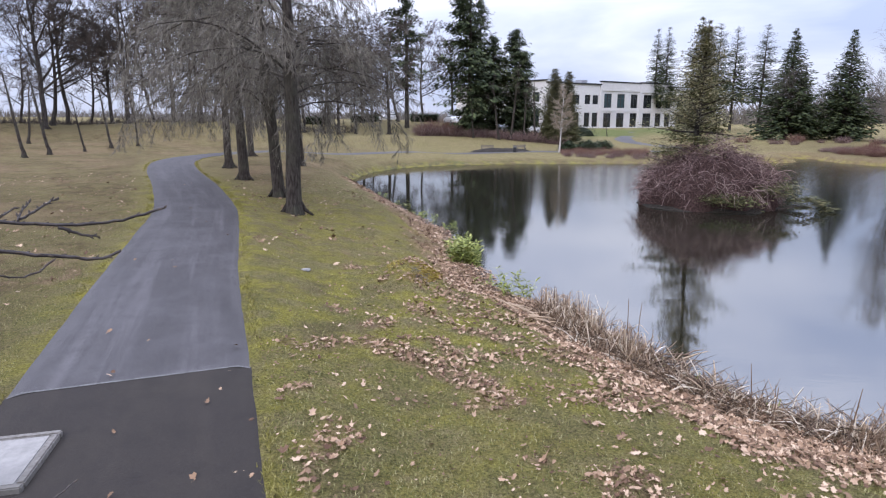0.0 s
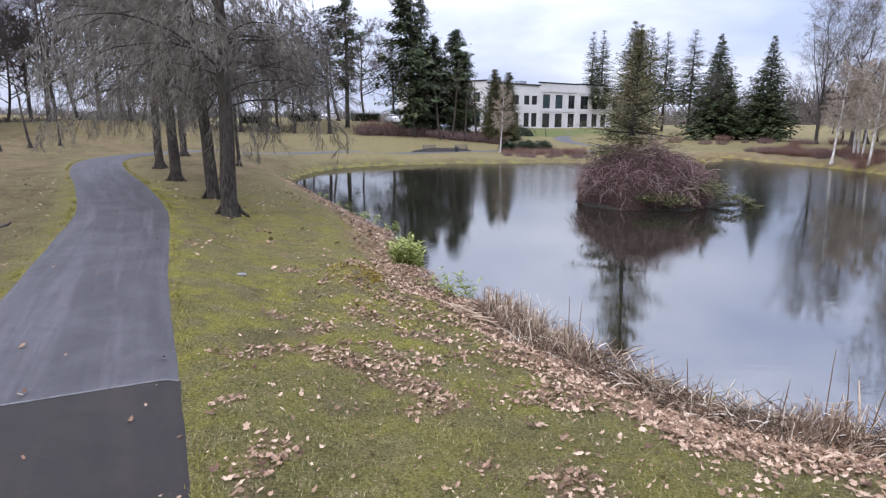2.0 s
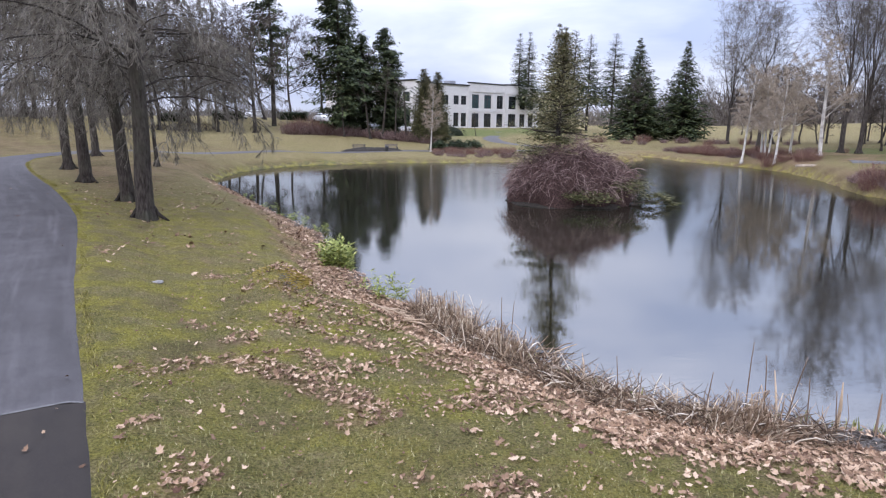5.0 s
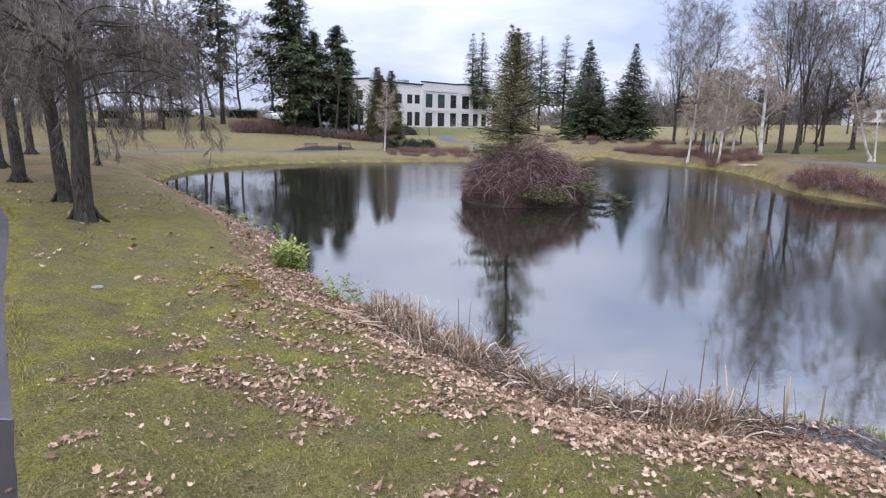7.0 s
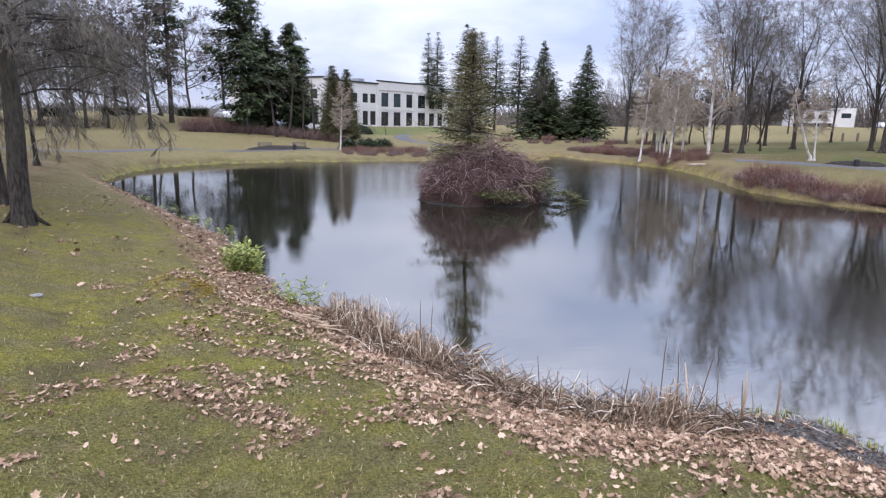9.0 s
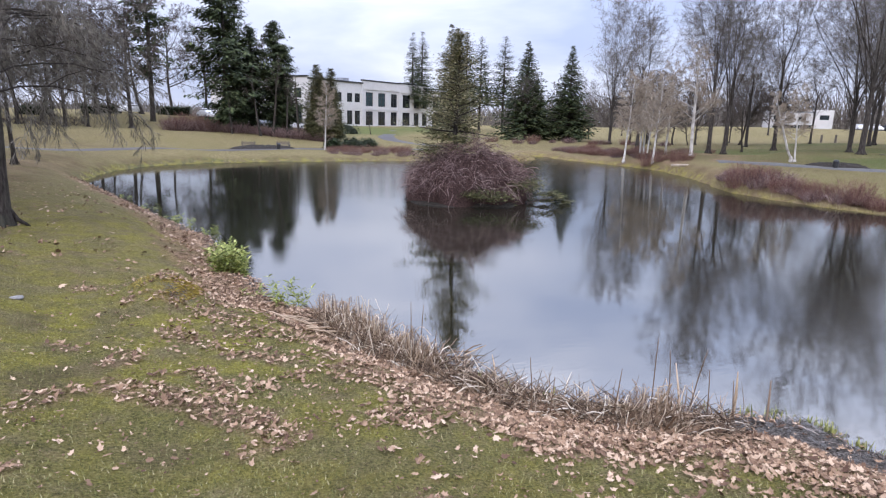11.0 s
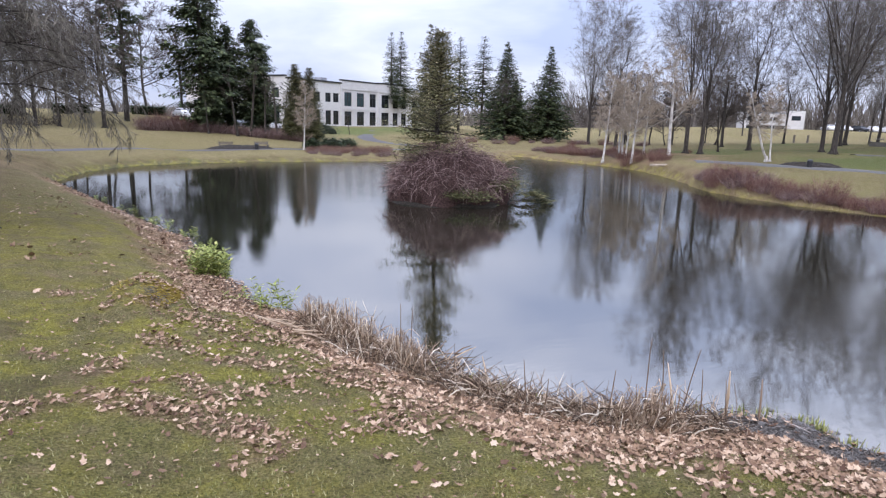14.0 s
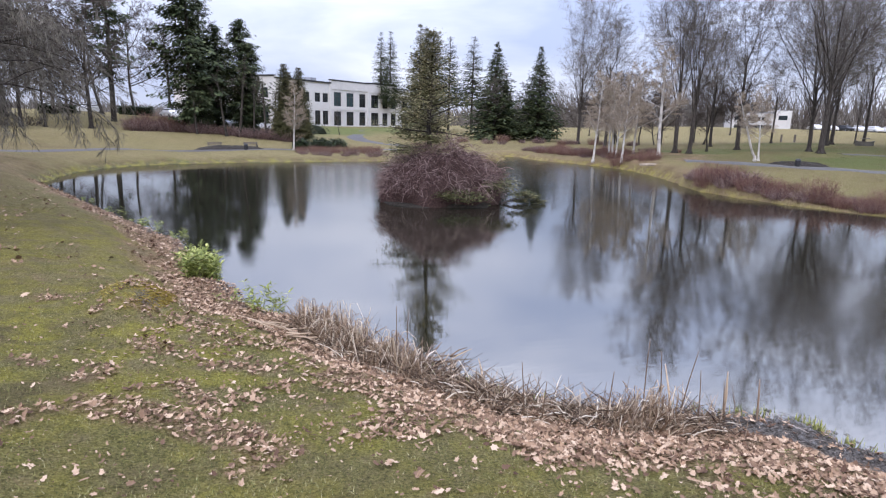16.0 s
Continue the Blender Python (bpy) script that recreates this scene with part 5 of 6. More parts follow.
thicket = thing("bramble_thicket", IX, IY, WATER + 0.1, "dense purple-brown bramble thicket covering the island", "shrub", turn=radians(-20))
thicket.scale = (0.97, 0.97, 0.97)
ri = random.Random(91)
tb = Tubes()


def mound(x, y):
    """Height of the bramble mound over the island."""
    k = 1 - ((x + 0.35) / (3.0 if x < -0.35 else 3.9)) ** 2 - (y / 2.5) ** 2
    lumps = 0.42 * noise.noise(Vector((x * 1.2, y * 1.2, 3.0))) + 0.24 * noise.noise(Vector((x * 2.9, y * 2.9, 8.0)))
    return 2.75 * max(0.05, k) ** 0.7 * (1 + lumps)


for i in range(3400):
    a, q = ri.uniform(0, 6.283), ri.random() ** 0.42
    x, y = math.cos(a) * q * 3.0 - 0.05, math.sin(a) * q * 2.15
    z = mound(x, y) * ri.uniform(0.45, 0.98)
    b = a + ri.gauss(0, 1.5)
    pts = bend((x * 0.9, y * 0.9, z), (math.cos(b), math.sin(b), ri.uniform(-0.3, 1.6)), ri.uniform(0.35, 1.25), 5, 0.42, ri.uniform(-0.42, -0.12), ri)
    r = ri.uniform(0.005, 0.013)
    tb.add(pts, [r, r, r * 0.9, r * 0.8, r * 0.6, r * 0.3], 3, False)
    for k in range(3):
        s = pts[ri.randint(1, 4)]
        tb.add(bend(s, (ri.uniform(-1, 1), ri.uniform(-1, 1), ri.uniform(-0.8, 0.4)), ri.uniform(0.2, 0.55), 2, 0.3, -0.25, ri), [r * 0.6, r * 0.5, r * 0.3], 3, False)
tb.make("cane_tangle", M_BRAMBLE, thicket)
# solid filler inside the canes, coloured dark for the shade between them
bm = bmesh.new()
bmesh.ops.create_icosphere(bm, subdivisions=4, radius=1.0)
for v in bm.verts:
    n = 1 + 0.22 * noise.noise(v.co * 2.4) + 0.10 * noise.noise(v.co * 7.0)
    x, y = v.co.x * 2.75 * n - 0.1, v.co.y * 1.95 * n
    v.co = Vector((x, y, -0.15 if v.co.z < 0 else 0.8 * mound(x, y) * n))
part("dark_core", bm, plain("thicket_shade", (0.04, 0.024, 0.022), (0.13, 0.08, 0.071), 22, 0.95, 0.1, 1.0, 0.08), thicket)


def fronds(seed, spots, count, size):
    """Evergreen sprays round some spots."""
    rng = random.Random(seed)
    vs, fs = [], []
    for x, y, z, r in spots:
        for i in range(count):
            px, py, pz = x + rng.gauss(0, r), y + rng.gauss(0, r * 0.6), z + rng.gauss(0, r * 0.35)
            a = rng.uniform(0, 6.283)
            s = size * rng.uniform(0.6, 1.3)
            c, q, w = math.cos(a), math.sin(a), size * 0.2
            o = len(vs)
            vs += [(px, py, pz), (px + c * s * 0.5 - q * w, py + q * s * 0.5 + c * w, pz + 0.1 * s), (px + c * s, py + q * s, pz - 0.15 * s), (px + c * s * 0.5 + q * w, py + q * s * 0.5 - c * w, pz - 0.05 * s)]
            fs += [(o, o + 1, o + 2), (o, o + 2, o + 3)]
    return vs, fs


v, f = fronds(92, [(0.6, -2.1, 0.5, 0.42), (1.2, -2.1, 0.4, 0.35), (0.1, -2.1, 0.45, 0.25), (2.7, -1.1, 0.75, 0.4), (3.0, -0.5, 0.95, 0.3), (2.2, -1.4, 0.9, 0.3), (-1.2, -0.6, 2.9, 0.35), (-1.9, -0.9, 2.3, 0.3), (-0.5, -1.0, 2.8, 0.25)], 230, 0.17)
mesh_part("ivy", v, f, M_NEEDLE_OLIVE, thicket, "dark evergreen ivy")
spray = thing("juniper", 14.4, 24.7, WATER - 0.1, "low juniper boughs reaching over the water", "shrub")
tb = Tubes()
for k in range(7):
    tb.add(bend((-0.6, 0.2, 0.2), (1, ri.uniform(-0.5, 0.5), ri.uniform(0.0, 0.7)), ri.uniform(0.9, 1.9), 4, 0.12, -0.06, ri), [0.025, 0.02, 0.016, 0.012, 0.006], 4)
tb.make("boughs", M_TWIG_DARK, spray)
v, f = fronds(93, [(0.0, 0, 0.75, 0.25), (0.5, 0, 0.85, 0.25), (0.9, -0.1, 0.6, 0.2), (0.3, 0.1, 0.35, 0.2), (1.2, -0.2, 0.3, 0.18)], 110, 0.2)
mesh_part("foliage", v, f, M_NEEDLE_OLIVE, spray)
spray.scale = (0.98, 0.9, 0.72)

ip = thing("island_pine", 11.05, 26.9, WATER + 0.2, "olive-green pine with layered open boughs on the island", "tree")
rp = random.Random(95)
tb = Tubes()
tb.add([(0, 0, -0.2), (0.05, 0, 1.5), (-0.05, 0.02, 3.2), (0.05, 0, 5.2), (0.1, 0, 7.2)], [0.16, 0.13, 0.1, 0.06, 0.015], 9)
sp_v, sp_f = [], []
for k in range(13):
    f = k / 12
    z = 1.9 + 5.2 * f + rp.uniform(-0.1, 0.1)
    reach = (2.85 * (1 - f) ** 0.95 + 0.15) * rp.uniform(0.8, 1.1) * (0.75 if k < 2 else 1.0)
    turn = rp.uniform(0, 6.283)
    for j in range(6):
        a = turn + 1.047 * j + rp.uniform(-0.4, 0.4)
        far = reach * rp.uniform(0.5, 1.15)
        pts = bend((0, 0, min(7.1, z + rp.uniform(-0.22, 0.22))), (math.cos(a), math.sin(a), rp.uniform(-0.25, 0.2) + 0.5 * f), far, 6, 0.09, 0.02, rp)
        tb.add(pts, [0.04, 0.034, 0.028, 0.022, 0.017, 0.012, 0.006], 4)
        for q in pts[2:]:
            for c in range(int(60 - 30 * f)):
                px, py, pz = q[0] + rp.gauss(0, 0.2), q[1] + rp.gauss(0, 0.2), q[2] + rp.gauss(0.0, 0.1)
                b, s = rp.uniform(0, 6.283), rp.uniform(0.06, 0.14)
                cx, sx, w, up = math.cos(b), math.sin(b), s * 0.26, rp.uniform(-0.35, 0.5) * s
                o = len(sp_v)
                sp_v += [(px, py, pz), (px + cx * s * 0.5 - sx * w, py + sx * s * 0.5 + cx * w, pz + up * 0.6), (px + cx * s, py + sx * s, pz + up), (px + cx * s * 0.5 + sx * w, py + sx * s * 0.5 - cx * w, pz + up * 0.3)]
                sp_f += [(o, o + 1, o + 2), (o, o + 2, o + 3)]
tb.make("trunk", M_BARK_GREY, ip)
mesh_part("needles", sp_v, sp_f, M_NEEDLE_TAN, ip)

# ---------- beds, bins, posts ----------


def litter_bin(x, y, label, group):
    b = thing("litter_bin", x, y, ground_at(x, y), label, "bin", group)
    bm = bmesh.new()
    bmesh.ops.create_cone(bm, cap_ends=True, segments=16, radius1=0.26, radius2=0.29, depth=0.85)
    bmesh.ops.translate(bm, verts=bm.verts[:], vec=(0, 0, 0.40))
    part("drum", bm, M_CAP, b)
    bm = bmesh.new()
    bmesh.ops.create_cone(bm, cap_ends=True, segments=16, radius1=0.31, radius2=0.2, depth=0.14)
    bmesh.ops.translate(bm, verts=bm.verts[:], vec=(0, 0, 0.92))
    part("lid", bm, M_PAINT_DARK, b)
    b.scale = (0.62, 0.62, 0.58)




def seat_bed(x, y, turn, half, label):
    """Low tapering bed of dark bark mulch."""
    b = thing("mulch_bed", x, y, ground_at(x, y), label, "bed", "mulch beds", radians(turn))
    bm = bmesh.new()
    bmesh.ops.create_grid(bm, x_segments=60, y_segments=12, size=1.0)
    for v in bm.verts:
        u, w = v.co.x, v.co.y
        ridge = (1 - abs(u) ** 3) * (1 - w * w)
        v.co = Vector((u * (half + 0.5), w * 0.85 * math.sqrt(max(0.0, 1 - u * u)), 0.42 * ridge - 0.06 + 0.12 * ridge * noise.noise(Vector((u * half * 3, w * 4, 1.0)))))
    part("mulch", bm, M_SOIL, b)


def bench(x, y, turn, label):
    """Slatted park bench on two legs."""
    b = thing("bench", x, y, ground_at(x, y), label, "bench", "benches on the mulch beds", radians(turn))
    b.scale = (1.0, 1.0, 0.8)
    for k in range(3):
        part("seat_slat", box_bm(-0.65, -0.2 + 0.14 * k, 0.42, 0.65, -0.08 + 0.14 * k, 0.45, 0.008), M_WOOD, b)
    for k in range(2):
        part("back_slat", box_bm(-0.65, 0.23, 0.52 + 0.15 * k, 0.65, 0.26, 0.63 + 0.15 * k, 0.008), M_WOOD, b)
    for sx in (-0.55, 0.55):
        part("leg", box_bm(sx - 0.03, -0.18, -0.05, sx + 0.03, 0.22, 0.418, 0.006), M_FRAME, b)
        part("back_post", box_bm(sx - 0.03, 0.262, -0.05, sx + 0.03, 0.31, 0.8, 0.006), M_FRAME, b)


seat_bed(5.7, 60.3, 5, 2.8, "low dark bark-mulch bed on the far lawn")
litter_bin(6.9, 59.1, "small dark litter bin beside a mulch bed", "litter bins")
seat_bed(41.0, 29.9, 127, 1.7, "low dark bark-mulch bed near the east path")
litter_bin(40.2, 29.4, "small dark litter bin beside a mulch bed", "litter bins")
bench(4.4, 60.6, 5, "weathered slatted bench beside a litter bin on mulch")
bench(7.6, 60.9, 5, "weathered slatted bench beside a litter bin on mulch")
for i, (x, y) in enumerate(((81.0, 61.0), (82.5, 60.0))):
    pp = thing("fence_post", x, y, ground_at(x, y), "short weathered wooden post on the lawn", "post", "wooden posts")
    part("post", box_bm(-0.11, -0.11, -0.2, 0.11, 0.11, 1.1, 0.02), M_WOOD, pp)
table = thing("picnic_table", 66.5, 40.8, ground_at(66.5, 40.8), "grey picnic table on the far lawn", "table", turn=0.5)
part("tabletop", box_bm(-0.95, -0.4, 0.70, 0.95, 0.4, 0.76, 0.01), M_CONCRETE, table)
for sy in (-0.75, 0.75):
    part("bench_board", box_bm(-0.95, sy - 0.14, 0.42, 0.95, sy + 0.14, 0.47, 0.01), M_CONCRETE, table)
for sx in (-0.6, 0.6):
    part("leg", box_bm(sx - 0.07, -0.8, -0.05, sx + 0.07, 0.8, 0.40, 0.01), M_CONCRETE, table)
log = Tubes()
log.add([(-1.0, 0, 0.09), (-0.99, 0, 0.09), (0, 0.05, 0.1), (0.95, 0, 0.12), (0.96, 0, 0.12)], [0.02, 0.09, 0.10, 0.08, 0.02], 9)
lg = thing("log", 34.0, 36.7, ground_at(34.0, 36.7), "pale fallen log on the far bank", "log", turn=-0.5)
log.make("log_stem", M_TWIG_TAN, lg)

# utility cover set in the apron
cover = thing("utility_cover", -3.34, 4.12, ground_at(-3.1, 4.3) + 0.03, "pale utility cover in a concrete collar beside the path", "cover", turn=radians(14))
for bx in (box_bm(-0.52, 0.34, -0.1, 0.40, 0.40, 0.05, 0.01), box_bm(-0.52, -0.40, -0.1, 0.40, -0.34, 0.05, 0.01), box_bm(0.34, -0.338, -0.1, 0.40, 0.338, 0.05, 0.01), box_bm(-0.52, -0.338, -0.1, -0.46, 0.338, 0.05, 0.01)):
    part("collar", bx, M_CONCRETE, cover)
part("lid", box_bm(-0.456, -0.334, -0.08, 0.336, 0.334, 0.042, 0.006), M_METALLID, cover)

# ---------- reeds and plants at the water's edge ----------
rr = random.Random(101)


def along_shore(s):
    """A point of the near shore, s metres from its right end, and the way to the land."""
    k = min(max(s, 0.0), shore_len[-1] - 0.01)
    i = int(np.searchsorted(shore_len, k)) - 1
    i = max(i, 0)
    a, b = near_shore[i], near_shore[i + 1]
    f = (k - shore_len[i]) / max(1e-6, shore_len[i + 1] - shore_len[i])
    d = (b - a) / np.linalg.norm(b - a)
    return a + (b - a) * f, np.array([-d[1], d[0]])


first = int(np.argmin(np.linalg.norm(shore_line - np.array([7.45, 4.3]), axis=1)))
last = int(np.argmin(np.linalg.norm(shore_line - np.array([-4.2, 32.0]), axis=1)))
near_shore = shore_line[first : last + 1]
shore_len = np.concatenate([[0], np.cumsum(np.linalg.norm(np.diff(near_shore, axis=0), axis=1))])
if land([along_shore(4.0)[0] + along_shore(4.0)[1]])[1][0] < 0:
    SIDE = -1.0
else:
    SIDE = 1.0


def shore_spot(s, inland):
    p, n = along_shore(s)
    q = p + n * SIDE * inland
    return float(q[0]), float(q[1])


def heights_of(pts):
    return land(np.array(pts))[0]


def reed_tubes(spots, lo, hi, lean, droop, r0, rng, steps=3):
    t = Tubes()
    z = heights_of(spots)
    for (x, y), zz in zip(spots, z):
        a = rng.uniform(0, 6.283)
        k = lean * rng.uniform(0.1, 1.0)
        h = rng.uniform(lo, hi)
        pts = bend((x, y, max(zz, WATER - 0.05) - 0.04), (math.cos(a) * k, math.sin(a) * k, 1.0), h, steps, 0.22, -droop * rng.uniform(0.2, 1.4), rng)
        r = r0 * rng.uniform(0.6, 1.4)
        t.add(pts, [r * (1 - 0.7 * i / steps) for i in range(steps + 1)], 3, False)
    return t


clump_cache = {}


def ground_clump(x, y):
    """Height of the ground to the nearest hand's width."""
    k = (round(x * 8), round(y * 8))
    if k not in clump_cache:
        clump_cache[k] = ground_at(x, y)
    return clump_cache[k]


def stuff(ob, label, category):
    return tagged(ob, label, category, kind="stuff")


def strip(v, f, pts, w, twist):
    """A flat blade along points."""
    o = len(v)
    n = len(pts)
    for i, p in enumerate(pts):
        k = w * (1 - 0.75 * (i / (n - 1)) ** 2)
        a = twist + 0.5 * i
        c, q = math.cos(a) * k, math.sin(a) * k
        v += [(p[0] - c, p[1] - q, p[2]), (p[0] + c, p[1] + q, p[2] + 0.2 * k)]
    f += [(o + 2 * i, o + 2 * i + 1, o + 2 * i + 3, o + 2 * i + 2) for i in range(n - 1)]


clumps = []
for i in range(60):
    s0 = rr.uniform(2.7, 9.4)
    clumps.append((s0, rr.gauss(0.36, 0.15), rr.uniform(0.12, 0.36) if s0 < 6.0 else rr.uniform(0.3, 0.75), rr.uniform(0, 6.283)))
clumps += [(rr.gauss(3.3, 0.22), rr.gauss(0.3, 0.12), rr.uniform(0.4, 0.7), rr.uniform(0, 6.283)) for i in range(9)]
clumps += [(rr.gauss(8.1, 0.5), rr.gauss(0.35, 0.12), rr.uniform(0.5, 0.9), rr.uniform(0, 6.283)) for i in range(14)]
bed, debris = Tubes(), Tubes()
blade_v, blade_f = [], []
for s0, in0, tall, way in clumps:
    for k in range(26):
        x, y = shore_spot(s0 + rr.gauss(0, 0.09), in0 + rr.gauss(0, 0.09))
        z = max(ground_clump(x, y), WATER - 0.05) - 0.04
        a = way + rr.gauss(0, 1.2)
        lean = abs(rr.gauss(0, 0.5))
        h = 0.78 * tall * rr.uniform(0.2, 1.0)
        pts = bend((x, y, z), (math.cos(a) * lean, math.sin(a) * lean, 1.0), h, 2, 0.1, -0.05, rr)
        if rr.random() < 0.6:
            b2 = rr.uniform(0, 6.283)
            e = pts[-1]
            ln = min(0.32, h * rr.uniform(0.3, 1.0))
            dz = rr.uniform(-2.2, -0.3)
            m = (e[0] + math.cos(b2) * ln * 0.35, e[1] + math.sin(b2) * ln * 0.35, e[2] + 0.02)
            pts = pts + [m, (e[0] + math.cos(b2) * ln, e[1] + math.sin(b2) * ln, max(z + 0.03, e[2] + dz * ln))]
        if rr.random() < 0.45:
            strip(blade_v, blade_f, pts, rr.uniform(0.006, 0.014), rr.uniform(0, 6.283))
        else:
            r = rr.uniform(0.003, 0.009)
            bed.add(pts, [r * (1 - 0.6 * i / len(pts)) for i in range(len(pts))], 3, False)
stuff(bed.make("reed_bed", varied("brown_reeds", [(0.11, 0.066, 0.042), (0.38, 0.265, 0.175), (0.68, 0.56, 0.41)], 0.8)), "dead brown reeds bent and broken along the water's edge", "reeds")
stuff(mesh_part("reed_leaves", blade_v, blade_f, M_REED), "flat straw-coloured dead reed leaves folded over", "reeds")
for i in range(2600):
    x, y = shore_spot(rr.uniform(2.5, 9.4), rr.gauss(0.36, 0.22))
    z = max(ground_clump(x, y), WATER) - 0.02
    a, up = rr.uniform(0, 6.283), rr.uniform(0.0, 0.8)
    ln = rr.uniform(0.12, 0.5)
    e = (x + math.cos(a) * ln, y + math.sin(a) * ln, z + up * ln + 0.03)
    m = ((x + e[0]) / 2 + rr.gauss(0, 0.02), (y + e[1]) / 2 + rr.gauss(0, 0.02), (z + e[2]) / 2 + rr.uniform(0, 0.05))
    r = rr.uniform(0.003, 0.007)
    debris.add([(x, y, z), m, e], [r, r, r * 0.5], 3, False)
stuff(debris.make("reed_debris", M_REED_DARK), "matted rotting reed stalks along the water's edge", "reeds")
bl = Tubes()
for i in range(620):
    x, y = shore_spot(rr.uniform(2.6, 9.4), rr.gauss(0.36, 0.2))
    z = max(ground_clump(x, y), WATER) - 0.03
    a = rr.uniform(0, 6.283)
    k = rr.uniform(0.2, 2.2)
    pts = bend((x, y, z), (math.cos(a) * k, math.sin(a) * k, 1.0), rr.uniform(0.15, 0.55), 3, 0.2, -0.35, rr)
    pts = [(q[0], q[1], max(q[2], z)) for q in pts]
    r = rr.uniform(0.006, 0.012)
    bl.add(pts, [r, r, r * 0.8, r * 0.3], 4, False)
stuff(bl.make("reed_blades", varied("pale_reed_blades", [(0.30, 0.22, 0.14), (0.52, 0.43, 0.32), (0.70, 0.63, 0.52)])), "pale broken reed blades leaning over the water", "reeds")

# single tall stalks
STALKS = [(1.76, 10.75, 0.7), (2.2, 10.7, 0.68), (2.45, 10.4, 0.78), (2.6, 9.9, 0.6), (2.78, 8.8, 1.12), (2.92, 8.85, 1.0), (2.98, 8.6, 0.7), (3.75, 6.95, 0.85), (3.92, 6.85, 0.6), (4.65, 6.55, 0.72), (5.2, 6.5, 1.1), (5.45, 6.45, 1.0), (5.6, 6.3, 1.05), (5.75, 6.1, 0.75), (6.1, 6.0, 0.6), (3.4, 7.6, 0.55), (2.0, 10.9, 0.62)]
for i, (x, y, h) in enumerate(STALKS):
    e = thing("cattail_stalk", x, y, max(ground_at(x, y), WATER - 0.1), "tall thin dead cattail stalk standing in the reeds", "reed", "dead cattail stalks")
    t = Tubes()
    pts = bend((0, 0, -0.08), (rr.uniform(-0.14, 0.14), rr.uniform(-0.1, 0.1), 1), h, 5, 0.035, 0, rr)
    t.add(pts, [0.0095, 0.009, 0.008, 0.007, 0.006, 0.004], 5)
    t.make("stem", M_REED_DARK, e)
    if i % 3 == 0:
        q = pts[3]
        t = Tubes()
        t.add([q, (q[0] + 0.03, q[1] + 0.01, q[2] + 0.08), (q[0] + 0.07, q[1], q[2] + 0.03)], [0.006, 0.006, 0.002], 4)
        t.make("blade", M_REED, e)
stub = thing("reed_stub", *shore_spot(2.3, 0.05), ground_at(*shore_spot(2.3, 0.05)), "thick split tan reed stub", "reed")
t = Tubes()
t.add([(0, 0, -0.1), (0.01, 0, 0.3), (-0.01, 0, 0.62)], [0.022, 0.02, 0.006], 6)
t.make("stem", M_REED, stub)
for i, (s, inl, a, ln, up) in enumerate(((1.9, 0.28, 0.7, 0.42, 0.9), (2.6, 0.15, 2.9, 0.5, 0.15), (2.4, 0.2, 3.1, 0.45, 0.1), (3.3, 0.1, 0.5, 0.5, 0.5), (3.0, 0.05, 1.0, 0.6, 0.8), (5.6, -0.2, 1.2, 0.7, 0.12), (5.9, -0.25, 2.9, 0.8, 0.08))):
    x, y = shore_spot(s, inl)
    e = thing("broken_reed", x, y, max(ground_at(x, y), WATER) + 0.02, "pale broken reed lying across the bank", "reed", "broken reeds")
    t = Tubes()
    t.add([(0, 0, -0.03), (math.cos(a) * ln * 0.5, math.sin(a) * ln * 0.5, up * ln * 0.5 + 0.02), (math.cos(a) * ln, math.sin(a) * ln, up * ln)], [0.015, 0.014, 0.007], 5)
    t.make("stem", M_REED if i % 3 else M_REED_DARK, e)
# loose stalks floating off the bed
for i in range(22):
    x, y = 3.5 + rr.gauss(0, 0.22), 9.05 + rr.gauss(0, 0.2)
    if ground_at(x, y) > WATER - 0.02:
        continue
    a, ln = rr.gauss(0.5, 0.5), rr.uniform(0.15, 0.5)
    e = thing("broken_reed", x, y, WATER + 0.006, "dark broken reed floating on the pond", "reed", "floating reeds")
    t = Tubes()
    t.add([(0, 0, 0), (math.cos(a) * ln * 0.5, math.sin(a) * ln * 0.5, rr.uniform(0.0, 0.05)), (math.cos(a) * ln, math.sin(a) * ln, rr.uniform(0.0, 0.12))], [0.012, 0.011, 0.005], 5)
    t.make("stem", M_REED_DARK if i % 3 else M_REED, e)
# flattened sheaf of pale stalks
for i in range(16):
    x, y = 1.35 + rr.uniform(-0.55, 0.6), 10.9 + rr.uniform(-0.6, 0.5)
    e = thing("broken_reed", x, y, ground_at(x, y) + 0.03 + 0.01 * (i % 4), "pale flattened reed stalk lying on the bank", "reed", "flattened reeds")
    a = rr.uniform(-1.2, 0.3)
    ln = rr.uniform(0.25, 0.75)
    t = Tubes()
    x2, y2 = x + math.cos(a) * ln, y + math.sin(a) * ln
    dz = max(ground_at(x2, y2), WATER) - ground_at(x, y)
    t.add([(0, 0, 0), (math.cos(a) * ln * 0.5, math.sin(a) * ln * 0.5, dz * 0.5 + 0.05), (math.cos(a) * ln, math.sin(a) * ln, dz + 0.02)], [0.014, 0.013, 0.006], 5)
    t.make("stem", M_REED, e)


